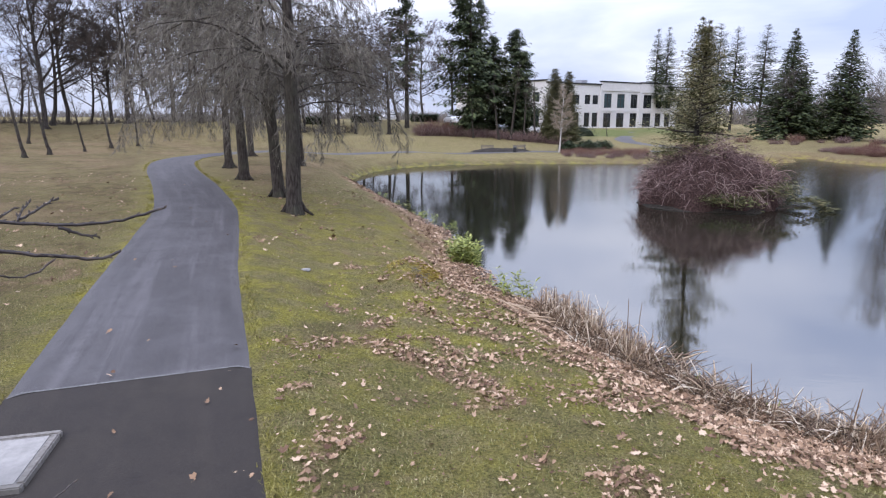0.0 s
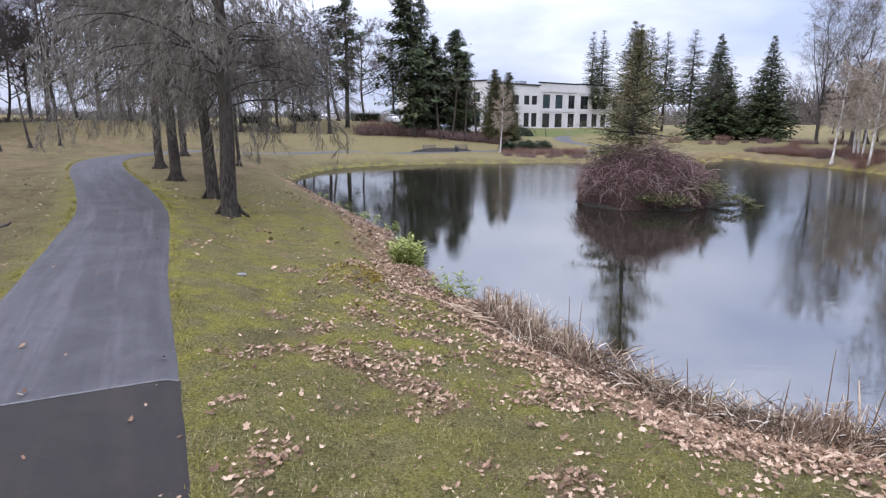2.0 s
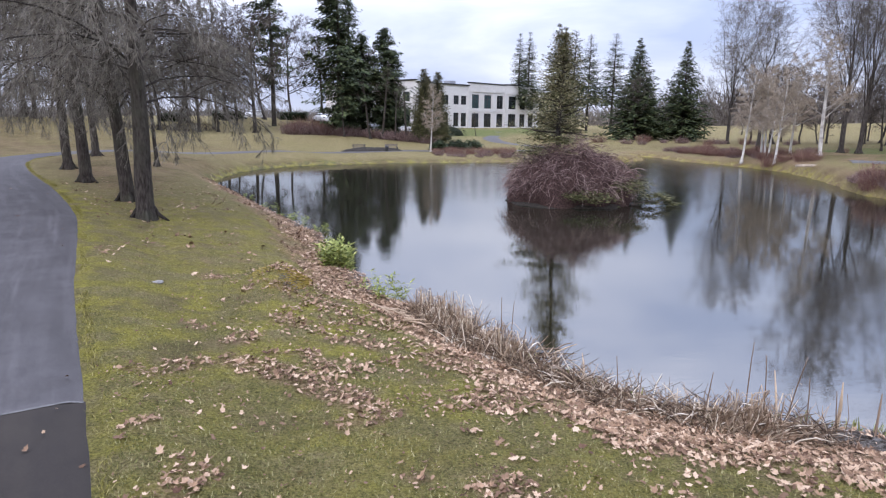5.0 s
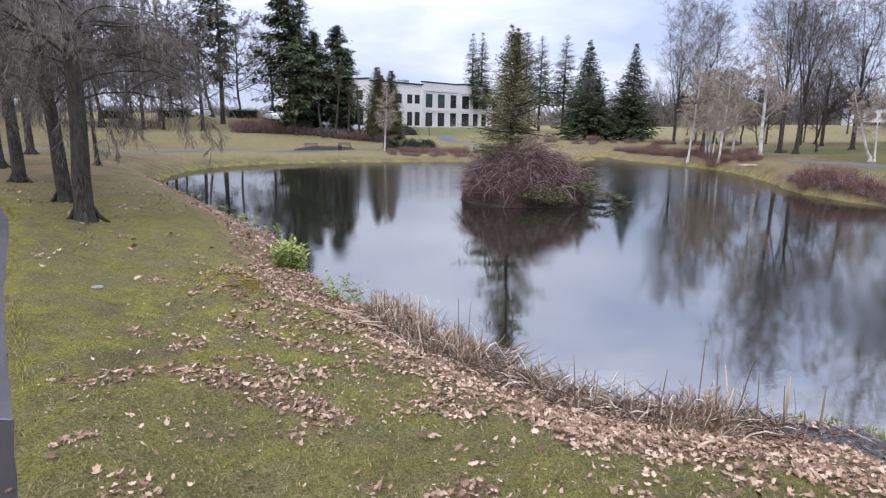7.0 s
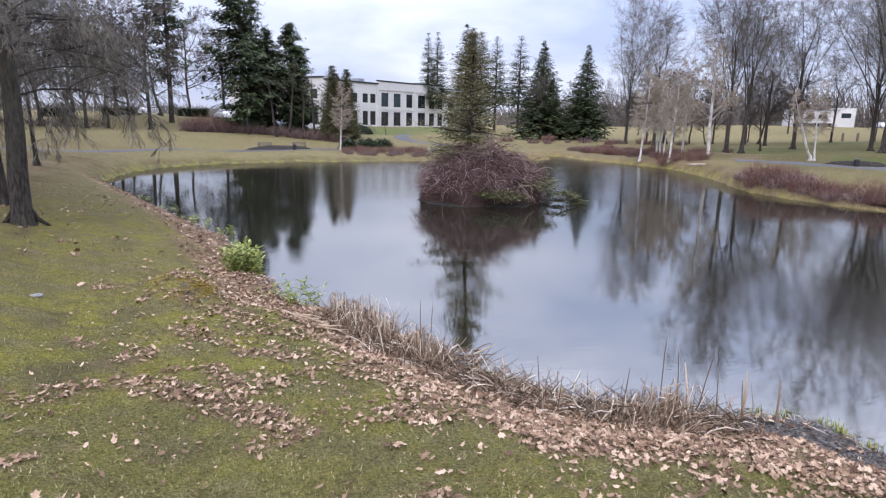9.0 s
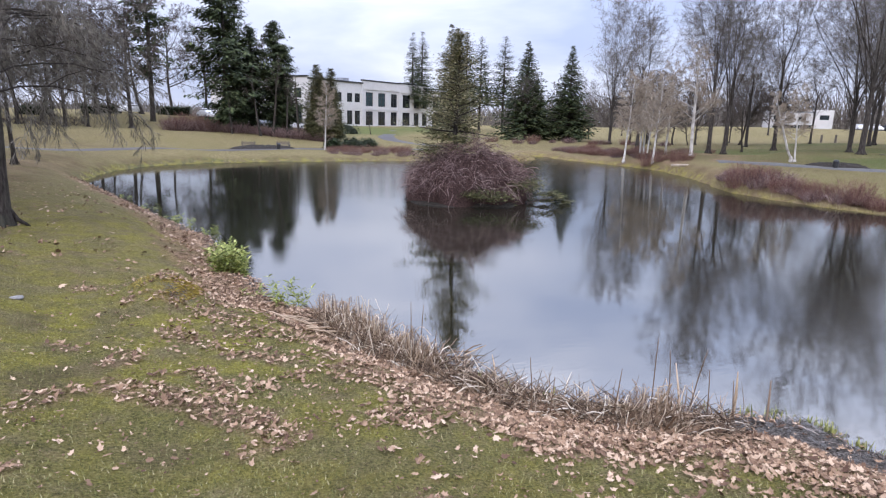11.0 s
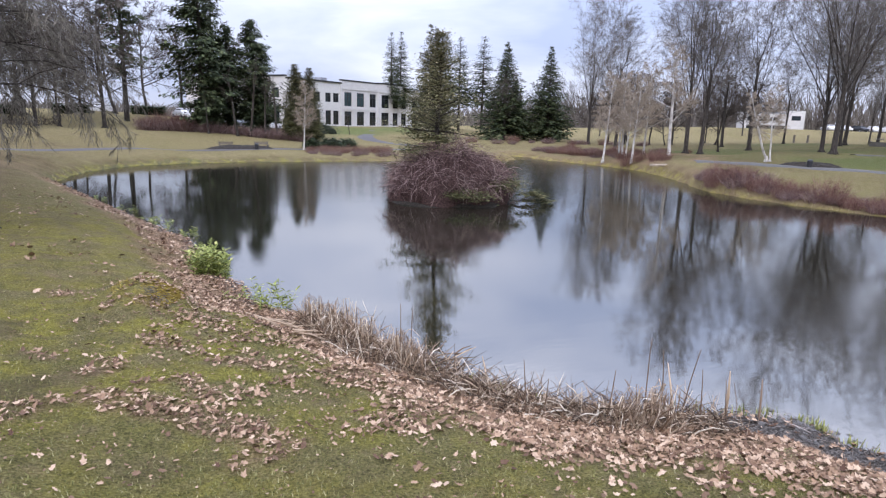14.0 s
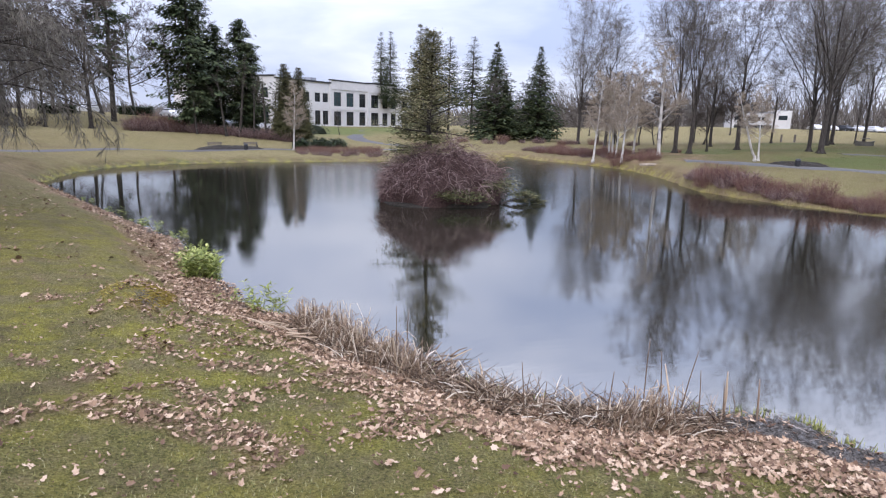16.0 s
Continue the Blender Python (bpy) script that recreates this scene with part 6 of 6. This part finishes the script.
def leafy_plant(name, x, y, z, seed, stems, h, spread, leaf, label, group, mat=None, thin=0.2):
    """Fresh shoots with pointed leaves up the stems."""
    rng = random.Random(seed)
    e = thing(name, x, y, z, label, "plant", group)
    t, vs, fs = Tubes(), [], []
    for i in range(stems):
        a, q = rng.uniform(0, 6.283), math.sqrt(rng.random()) * spread
        b = rng.uniform(0, 6.283)
        pts = bend((math.cos(a) * q, math.sin(a) * q, -0.1), (math.cos(b) * 0.35, math.sin(b) * 0.35, 1), h * rng.uniform(0.5, 1.1), 4, 0.12, -0.03, rng)
        t.add(pts, [0.006, 0.006, 0.005, 0.004, 0.002], 3, False)
        for p in pts[1:]:
            for k in range(5):
                c = rng.uniform(0, 6.283)
                up = rng.uniform(-0.2, 0.9)
                s = leaf * rng.uniform(0.6, 1.3)
                w = s * thin
                cx, sx = math.cos(c), math.sin(c)
                o = len(vs)
                vs += [p, (p[0] + cx * s * 0.5 - sx * w, p[1] + sx * s * 0.5 + cx * w, p[2] + up * s * 0.55), (p[0] + cx * s, p[1] + sx * s, p[2] + up * s * 0.7), (p[0] + cx * s * 0.5 + sx * w, p[1] + sx * s * 0.5 - cx * w, p[2] + up * s * 0.55)]
                fs += [(o, o + 1, o + 2), (o, o + 2, o + 3)]
    o = len(vs)
    mesh_part("foliage", vs + t.v, fs + [tuple(i + o for i in q) for q in t.f], mat or M_GREEN, e)
    return e


GP = "fresh green plants at the water's edge"
leafy_plant("water_plant", 0.55, 15.5, WATER, 111, 40, 0.78, 0.42, 0.15, "bright green leafy plant at the water's edge", GP)
leafy_plant("water_plant", 0.5, 16.5, WATER, 112, 30, 0.6, 0.42, 0.14, "bright green leafy plant at the water's edge", GP)
leafy_plant("water_plant", 1.5, 12.6, WATER, 113, 17, 0.72, 0.3, 0.13, "sparse green shoots standing in the water", GP, None, 0.11)
leafy_plant("water_plant", 1.1, 13.4, WATER, 114, 9, 0.35, 0.35, 0.10, "sparse green shoots standing in the water", GP)
for i, (x, y) in enumerate(((0.35, 18.6), (0.0, 20.6), (-0.6, 22.4), (-1.2, 23.8), (-2.0, 26.0), (-3.2, 29.6))):
    leafy_plant("water_plant", x + 0.15, y, WATER, 120 + i, 7, 0.32, 0.5, 0.12, "low green shoots along the shore", GP)


def sprout(x, y, seed, label, group):
    """A tuft of upright young blades, green at their tips."""
    rng = random.Random(seed)
    e = thing("iris_sprout", x, y, max(ground_at(x, y), WATER - 0.06), label, "plant", group)
    v, f = [], []
    for i in range(rng.randint(9, 17)):
        a, q = rng.uniform(0, 6.283), rng.random() * 0.075
        b, k = rng.uniform(0, 6.283), rng.uniform(0.05, 0.4)
        pts = bend((math.cos(a) * q, math.sin(a) * q, -0.06), (math.cos(b) * k, math.sin(b) * k, 1), rng.uniform(0.10, 0.25), 3, 0.08, -0.02, rng)
        strip(v, f, pts, rng.uniform(0.007, 0.013), rng.uniform(0, 6.283))
    mesh_part("leaf_tuft", v, f, M_SPROUT, e)


EDGE = curve_through([(5.75, 6.62), (6.3, 6.32), (6.72, 6.12), (7.05, 5.92), (7.2, 5.62), (7.08, 5.35), (7.2, 4.98), (7.4, 4.5), (7.6, 4.1)], 0.07)
for i in range(42):
    p = EDGE[min(len(EDGE) - 1, int(len(EDGE) * ((i % 9) + 0.5 * rr.random()) / 9))]
    x, y = p[0] + rr.gauss(0, 0.06), p[1] + rr.gauss(0, 0.06)
    if (i * 7) % 11 < 3 and y > 6.1:
        continue
    sprout(float(x), float(y), 140 + i, "pale green iris sprout at the muddy edge", "sprouts on the bank")
for i in range(6):
    x, y = shore_spot(rr.uniform(4.6, 6.4), rr.uniform(0.0, 0.3))
    sprout(x, y, 200 + i, "pale green iris sprout among dead reeds", "sprouts on the bank")
# sticks and rotten stalks strewn over the mud
sticks = Tubes()
for i in range(330):
    k = rr.randrange(len(EDGE))
    x, y = float(EDGE[k][0]) + rr.gauss(-0.22, 0.17), float(EDGE[k][1]) + rr.gauss(-0.22, 0.17)
    z = max(ground_clump(x, y), WATER) + 0.005
    a, ln, r = rr.uniform(0, 6.283), rr.uniform(0.05, 0.28), rr.uniform(0.003, 0.008)
    sticks.add([(x, y, z), (x + math.cos(a) * ln * 0.5, y + math.sin(a) * ln * 0.5, z + rr.uniform(0.0, 0.05)), (x + math.cos(a) * ln, y + math.sin(a) * ln, z + rr.uniform(-0.02, 0.07))], [r, r, r * 0.5], 3, False)
stuff(sticks.make("stick_litter", varied("wet_sticks", [(0.045, 0.036, 0.03), (0.17, 0.145, 0.125), (0.40, 0.35, 0.31)], 0.6)), "dark wet sticks and rotten stalks strewn over mud", "sticks")

# wet stones at the edge
stones = []
for k in range(4):
    bm = bmesh.new()
    bmesh.ops.create_icosphere(bm, subdivisions=2, radius=1.0)
    for v in bm.verts:
        n = 1 + 0.35 * noise.noise(v.co * 1.6 + Vector((7 * k, 0, 0)))
        v.co = Vector((v.co.x * n, v.co.y * n * 0.8, v.co.z * n * 0.5))
    me = bpy.data.meshes.new("stone")
    bm.to_mesh(me)
    bm.free()
    me.materials.append(M_ROCK)
    stones.append(me)
pale_stone = stones[0].copy()
pale_stone.materials[0] = M_METALLID
for i in range(150):
    s = rr.uniform(-0.6, 2.3)
    x, y = shore_spot(max(s, 0.0), rr.gauss(0.12, 0.22))
    if s < 0:
        x, y = x - 0.9 * s * 0.6, y + s * 1.3
    r = rr.uniform(0.02, 0.055)
    st = new("stone", stones[i % 4])
    st.location = (x, y, max(ground_at(x, y), WATER - 0.02) + r * 0.15)
    st.rotation_euler = (rr.uniform(-0.4, 0.4), rr.uniform(-0.4, 0.4), rr.uniform(0, 6))
    st.scale = (r, r, r)
    tagged(st, "dark wet stone on the muddy bank", "stone", "stones at the water's edge")

# pale pebble on the lawn
pb = new("stone", pale_stone)
pb.location, pb.scale = (-2.5, 10.85, ground_at(-2.5, 10.85) + 0.02), (0.10, 0.08, 0.06)
tagged(pb, "single pale stone lying on the lawn", "stone")

# mossy tussock at the lip of the bank; the dark hollow below it is painted on the ground
tuss = thing("moss_tussock", -0.62, 11.5, ground_at(-0.62, 11.5), "overhanging golden moss tussock at the lip of the bank", "moss")
M_MOSS = varied("golden_moss", [(0.14, 0.09, 0.02), (0.32, 0.235, 0.05), (0.46, 0.37, 0.09)], 0.9)
tb = Tubes()
for i in range(2600):
    a, q = rr.uniform(0, 6.283), math.sqrt(rr.random())
    x, y = math.cos(a) * q * 0.5, math.sin(a) * q * 0.95
    z = ground_at(x - 0.62, y + 11.5) - tuss.location.z
    tb.add(bend((x, y, z - 0.01), (0.55 + 0.5 * math.cos(a), 0.5 * math.sin(a), 0.55), rr.uniform(0.05, 0.13), 2, 0.3, -0.6, rr), [0.005, 0.0045, 0.0015], 3, False)
tb.make("moss_mat", M_MOSS, tuss)

# ---------- twigs reaching in beside the path ----------
side_tree = thing("bare_tree", -1.75, -0.35, ground_at(-1.75, -0.35), "small leafless tree with budded branches reaching over the path", "tree")
tb = Tubes()
tb.add([(0, 0, -0.2), (0.02, 0, 1.0), (0.05, 0.05, 2.0), (0.02, 0.1, 3.2), (0.1, 0.1, 4.4)], [0.075, 0.06, 0.05, 0.035, 0.01], 9)


def budded(pts, r, every=1):
    tb.add(pts, [r * (1 - 0.45 * i / (len(pts) - 1)) for i in range(len(pts))], 6)
    for i in range(1, len(pts)):
        if i % every:
            continue
        a, b = Vector(pts[i - 1]), Vector(pts[i])
        d = (b - a).normalized()
        o = Vector((rr.uniform(-1, 1), rr.uniform(-1, 1), rr.uniform(-0.3, 1))).normalized()
        t = d * 0.75 + o * 0.55
        bud = Tubes()
        bud.add([tuple(b), tuple(b + t * 0.004), tuple(b + t * 0.010)], [0.0014, 0.0019, 0.0004], 5)
        bud.make("bud", M_TWIG_DARK, side_tree)


def twig(points, r):
    line = [tuple(Vector(p) - Vector((-1.75, -0.35, side_tree.location.z))) for p in points]
    fine = []
    for i in range(len(line) - 1):
        for k in range(3):
            f = k / 3
            a, b = Vector(line[i]), Vector(line[i + 1])
            q = a.lerp(b, f) + Vector((rr.uniform(-1, 1), rr.uniform(-1, 1), rr.uniform(-1, 1))) * 0.0012
            fine.append(tuple(q))
    fine.append(line[-1])
    budded(fine, r)


twig([(-1.72, -0.32, 2.25), (-1.6, 0.2, 2.3), (-1.25, 0.6, 2.33), (-0.698, 1.001, 2.368), (-0.665, 1.028, 2.37), (-0.64, 1.047, 2.365), (-0.609, 1.07, 2.358), (-0.574, 1.093, 2.353), (-0.542, 1.112, 2.351), (-0.512, 1.129, 2.354), (-0.484, 1.144, 2.361), (-0.457, 1.156, 2.369)], 0.0036)
twig([(-0.584, 1.086, 2.351), (-0.569, 1.096, 2.342), (-0.557, 1.103, 2.335), (-0.542, 1.112, 2.331)], 0.0028)
twig([(-0.622, 1.061, 2.366), (-0.625, 1.099, 2.373), (-0.628, 1.137, 2.38), (-0.636, 1.172, 2.38)], 0.0022)
twig([(-0.624, 1.059, 2.364), (-0.638, 1.093, 2.376), (-0.651, 1.126, 2.381)], 0.002)
twig([(-1.72, -0.32, 2.0), (-1.55, 0.2, 2.15), (-1.2, 0.55, 2.22), (-0.664, 0.965, 2.347), (-0.638, 0.986, 2.339), (-0.615, 1.004, 2.332), (-0.584, 1.026, 2.321), (-0.549, 1.05, 2.314), (-0.534, 1.059, 2.307), (-0.516, 1.07, 2.306), (-0.495, 1.082, 2.315)], 0.0038)
twig([(-1.2, 0.55, 2.22), (-0.709, 1.058, 2.291), (-0.694, 1.101, 2.271), (-0.686, 1.138, 2.259), (-0.681, 1.172, 2.26), (-0.68, 1.203, 2.269)], 0.002)
twig([(-0.661, 1.032, 2.363), (-0.669, 1.088, 2.366), (-0.683, 1.14, 2.371)], 0.002)
twig([(-1.75, -0.3, 1.2), (-1.5, 0.3, 1.5), (-0.963, 1.165, 1.87), (-0.929, 1.231, 1.777), (-0.865, 1.316, 1.71), (-0.846, 1.361, 1.711), (-0.833, 1.402, 1.719)], 0.003)
tb.make("trunk", plain("reddish_bark", (0.018, 0.013, 0.012), (0.06, 0.048, 0.045), 40, 0.6, 0.4, 0.3, 0.003), side_tree)

# ---------- fallen leaves ----------
rl = np.random.RandomState(7)


def scatter_leaves(n, pick, keep, size):
    """Leaf spots: random points from pick(n), kept with the chance keep(points)."""
    p = pick(n)
    z, d, dp = land(p)
    k = (rl.rand(n) < keep(p, d, dp)) & (d > -0.15)
    p, z = p[k], np.maximum(z[k], WATER + 0.004)
    return np.column_stack([p, z]), size * rl.uniform(0.3, 1.0, k.sum()) ** 0.8 * 1.15


def pick_box(x0, x1, y0, y1):
    return lambda n: np.column_stack([rl.uniform(x0, x1, n), rl.uniform(y0, y1, n)])


def lawn_keep(p, d, dp):
    k = 0.03 + 0.97 * drift_mask(p)
    k = np.maximum(k, 0.95 * patches(p, 2.4, 3.1, 0.15, 0.5) * smooth01(4.0, 2.2, d + 0.5 * wob(p, 1.3)))
    return k * smooth01(1.2, 1.4, dp) + 0.012 * (dp < 1.1)


groups = [
    scatter_leaves(44000, pick_box(-1.5, 8.5, 2.6, 15.0), lambda p, d, dp: smooth01(2.0, 1.0, d - 0.31 * np.clip(p[:, 0], 0, 4.0) * smooth01(12, 8, p[:, 1]) + 0.35 * wob(p, 1.9) + 0.2 * wob(p, 5.0)) * (0.45 + 0.55 * patches(p, 3.1, 1.0, -0.6, 0.4)) * np.maximum(0.22, smooth01(0.3, 0.55, to_segments(p, mud_bank) + 0.12 * wob(p, 5.0))), 0.076),
    scatter_leaves(11000, pick_box(-5.0, 1.5, 15.0, 34.0), lambda p, d, dp: smooth01(1.6, 0.7, d + 0.3 * wob(p, 1.9)) * 0.9, 0.10),
    scatter_leaves(46000, pick_box(-2.0, 6.0, 2.2, 12.0), lambda p, d, dp: 0.62 * lawn_keep(p, d, dp), 0.066),
    scatter_leaves(2200, pick_box(-6.0, 1.0, 12.0, 24.0), lambda p, d, dp: 0.5 * lawn_keep(p, d, dp), 0.10),
    scatter_leaves(9000, pick_box(-17.0, -3.0, 4.0, 26.0), lambda p, d, dp: np.maximum(0.8 * lawn_keep(p, d, dp), 0.35 * (dp > 1.5) * patches(p, 0.6, 1.0, -0.4, 0.5)), 0.085),
    scatter_leaves(900, pick_box(-6.0, -1.0, 3.5, 16.0), lambda p, d, dp: 0.06 * (dp < 1.1), 0.062),
    scatter_leaves(16000, pick_box(-2.2, 7.0, 2.4, 13.0), lambda p, d, dp: (0.1 + 0.5 * patches(p, 1.2, 5.0, -0.2, 0.8)) * (dp > 1.2), 0.03),
]
OUT = np.array([(0, -0.58), (0.16, -0.38), (0.42, -0.30), (0.26, -0.05), (0.44, 0.2), (0.21, 0.29), (0, 0.62), (-0.21, 0.3), (-0.44, 0.16), (-0.26, -0.06), (-0.42, -0.32), (-0.16, -0.38)])
lv, lf = [], []
for (pts, sizes), raised in zip(groups, (0.012, 0.012, 0.012, 0.012, 0.012, 0.045, 0.014)):
    for (x, y, z), s in zip(pts, sizes):
        a = rl.uniform(0, 6.283)
        c, q = math.cos(a), math.sin(a)
        ta, tb2 = rl.normal(0, 0.3), rl.normal(0, 0.3)
        cup = rl.uniform(-0.8, 1.6)
        if z < WATER + 0.02:
            ta, tb2, cup = 0.02, 0.02, 0.1
        o = len(lv)
        lift = raised + 0.02 * rl.rand()
        lv.append((x, y, z + lift))
        slim = rl.uniform(0.55, 1.1)
        for u, v in OUT:
            g = s * rl.uniform(0.85, 1.08)
            u, v = u * g * slim, v * g * 1.1
            lv.append((x + u * c - v * q, y + u * q + v * c, z + lift + ta * u + tb2 * v + cup * (u * u + v * v) / s * 0.8 + 0.004))
        lf += [(o, o + 1 + i, o + 1 + (i + 1) % 12) for i in range(12)]
stuff(mesh_part("fallen_leaves", lv, lf, M_LEAF), "curled brown and pinkish fallen oak leaves in drifts", "leaves")

# ---------- short grass near the path ----------
gb = rl.uniform(0, 1, (300000, 3))
ga = np.radians(-55 + 135 * gb[:, 0])
gr = 0.6 + 16.0 * gb[:, 1] ** 1.15
gp2 = np.column_stack([gr * np.sin(ga), gr * np.cos(ga)])
bz, bd, bp = land(gp2)
keep = (bd > 1.3 + 0.3 * wob(gp2, 2.0)) & (bp > 1.2) & (gb[:, 2] < 0.55 + 0.45 * patches(gp2, 2.2, 6.0, -0.5, 0.6))
gp2, bz = gp2[keep], bz[keep]
n = len(gp2)
ang = rl.uniform(0, 6.283, n)
hh = rl.uniform(0.010, 0.034, n)
lean = rl.uniform(0.3, 1.6, n) * hh
wd = rl.uniform(0.0025, 0.005, n)
b0 = np.column_stack([gp2[:, 0] - np.sin(ang) * wd, gp2[:, 1] + np.cos(ang) * wd, bz - 0.004])
b1 = np.column_stack([gp2[:, 0] + np.sin(ang) * wd, gp2[:, 1] - np.cos(ang) * wd, bz - 0.004])
b2 = np.column_stack([gp2[:, 0] + np.cos(ang) * lean, gp2[:, 1] + np.sin(ang) * lean, bz + hh])
bv = np.stack([b0, b1, b2], 1).reshape(-1, 3).tolist()
stuff(mesh_part("grass", bv, [(3 * i, 3 * i + 1, 3 * i + 2) for i in range(n)], M_BLADES), "short matted winter grass with moss", "grass")

# moss and grass creeping over the edges of the path
k = rl.randint(2, int(len(path_line) * 0.36), 26000)
tang = np.gradient(path_line, axis=0)
tang /= np.linalg.norm(tang, axis=1)[:, None]
edge_side = np.where(rl.rand(26000) < 0.5, 1.0, -1.0)
creep = 1.15 + np.abs(rl.normal(0, 0.06, 26000)) - 0.03 + 0.03 * np.sin(k * 1.9 + edge_side) + 0.02 * rl.normal(0, 1, 26000)
ep = path_line[k] + np.column_stack([tang[:, 1], -tang[:, 0]])[k] * (edge_side * creep)[:, None] + tang[k] * rl.uniform(-0.25, 0.25, 26000)[:, None]
ep = ep[patches(ep, 1.6, 1.0, -0.5, 0.8) > rl.rand(len(ep))]
n = len(ep)
ez = land(ep)[0]
ang, hh, wd = rl.uniform(0, 6.283, n), rl.uniform(0.022, 0.05, n), rl.uniform(0.003, 0.007, n)
lean = rl.uniform(0.3, 1.2, n) * hh
e0 = np.column_stack([ep[:, 0] - np.sin(ang) * wd, ep[:, 1] + np.cos(ang) * wd, ez - 0.004])
e1 = np.column_stack([ep[:, 0] + np.sin(ang) * wd, ep[:, 1] - np.cos(ang) * wd, ez - 0.004])
e2 = np.column_stack([ep[:, 0] + np.cos(ang) * lean, ep[:, 1] + np.sin(ang) * lean, ez + hh])
stuff(mesh_part("edge_moss", np.stack([e0, e1, e2], 1).reshape(-1, 3).tolist(), [(3 * i, 3 * i + 1, 3 * i + 2) for i in range(n)], varied("edge_moss", [(0.10, 0.09, 0.02), (0.24, 0.215, 0.045), (0.38, 0.33, 0.13)], 0.9)), "golden moss and grass creeping over the path edges", "moss")

# tan grass fringe along the far shore
spots = []
far_shore = shore_line[int(np.argmin(np.linalg.norm(shore_line - np.array([-5.6, 37.0]), axis=1))) : int(np.argmin(np.linalg.norm(shore_line - np.array([29.0, 16.0]), axis=1)))]
for i in range(9000):
    k = rr.randrange(len(far_shore))
    c = far_shore[k] + np.array([rr.gauss(0, 0.6), rr.gauss(0, 0.6)])
    spots.append(c)
d = land(np.array(spots))[1]
spots = [tuple(s) for s, dd in zip(spots, d) if 0.02 < dd < (0.28 if s[0] < 20 else 0.3)]
stuff(reed_tubes(spots, 0.07, 0.22, 0.7, 0.15, 0.012, rr, 2).make("shore_grass", varied("dry_shore_grass", [(0.13, 0.09, 0.05), (0.30, 0.235, 0.13), (0.46, 0.40, 0.22)])), "tan dead grass fringe along the far shore", "grass")

# low distant woods at the horizon
tb = Tubes()
for i in range(9000):
    a = radians(rr.uniform(-50, 80))
    dist = rr.uniform(185, 260)
    right = smooth01(18, 40, math.degrees(a))
    h = rr.uniform(0.3, 1.0) * (3.2 + 9.0 * float(right))
    x, y = math.sin(a) * dist, math.cos(a) * dist
    b2 = rr.uniform(-0.8, 0.8)
    tb.add([(x, y, 0.0), (x + b2 * h * 0.5, y, 1.5 + h * 0.5), (x + b2 * h * 1.3, y, 1.8 + h)], [0.2, 0.16, 0.04], 3, False)
stuff(tb.make("distant_woods", M_TWIG), "hazy brown leafless woods along the horizon", "woods")
# undergrowth below the wood on the rise
tb = Tubes()
for i in range(3000):
    f = rr.random()
    a = radians(-44 + 36 * f)
    dist = 63 + 20 * f + rr.uniform(-2, 9)
    x, y = math.sin(a) * dist, math.cos(a) * dist
    h = rr.uniform(0.2, 1.0)
    tb.add(bend((x, y, ground_at(x, y) - 0.1), (rr.uniform(-1.2, 1.2), rr.uniform(-1.2, 1.2), 1), h, 2, 0.3, 0, rr), [0.03, 0.025, 0.01], 3, False)
stuff(tb.make("undergrowth", M_TWIG_DARK), "dark bare undergrowth below the wood", "undergrowth")
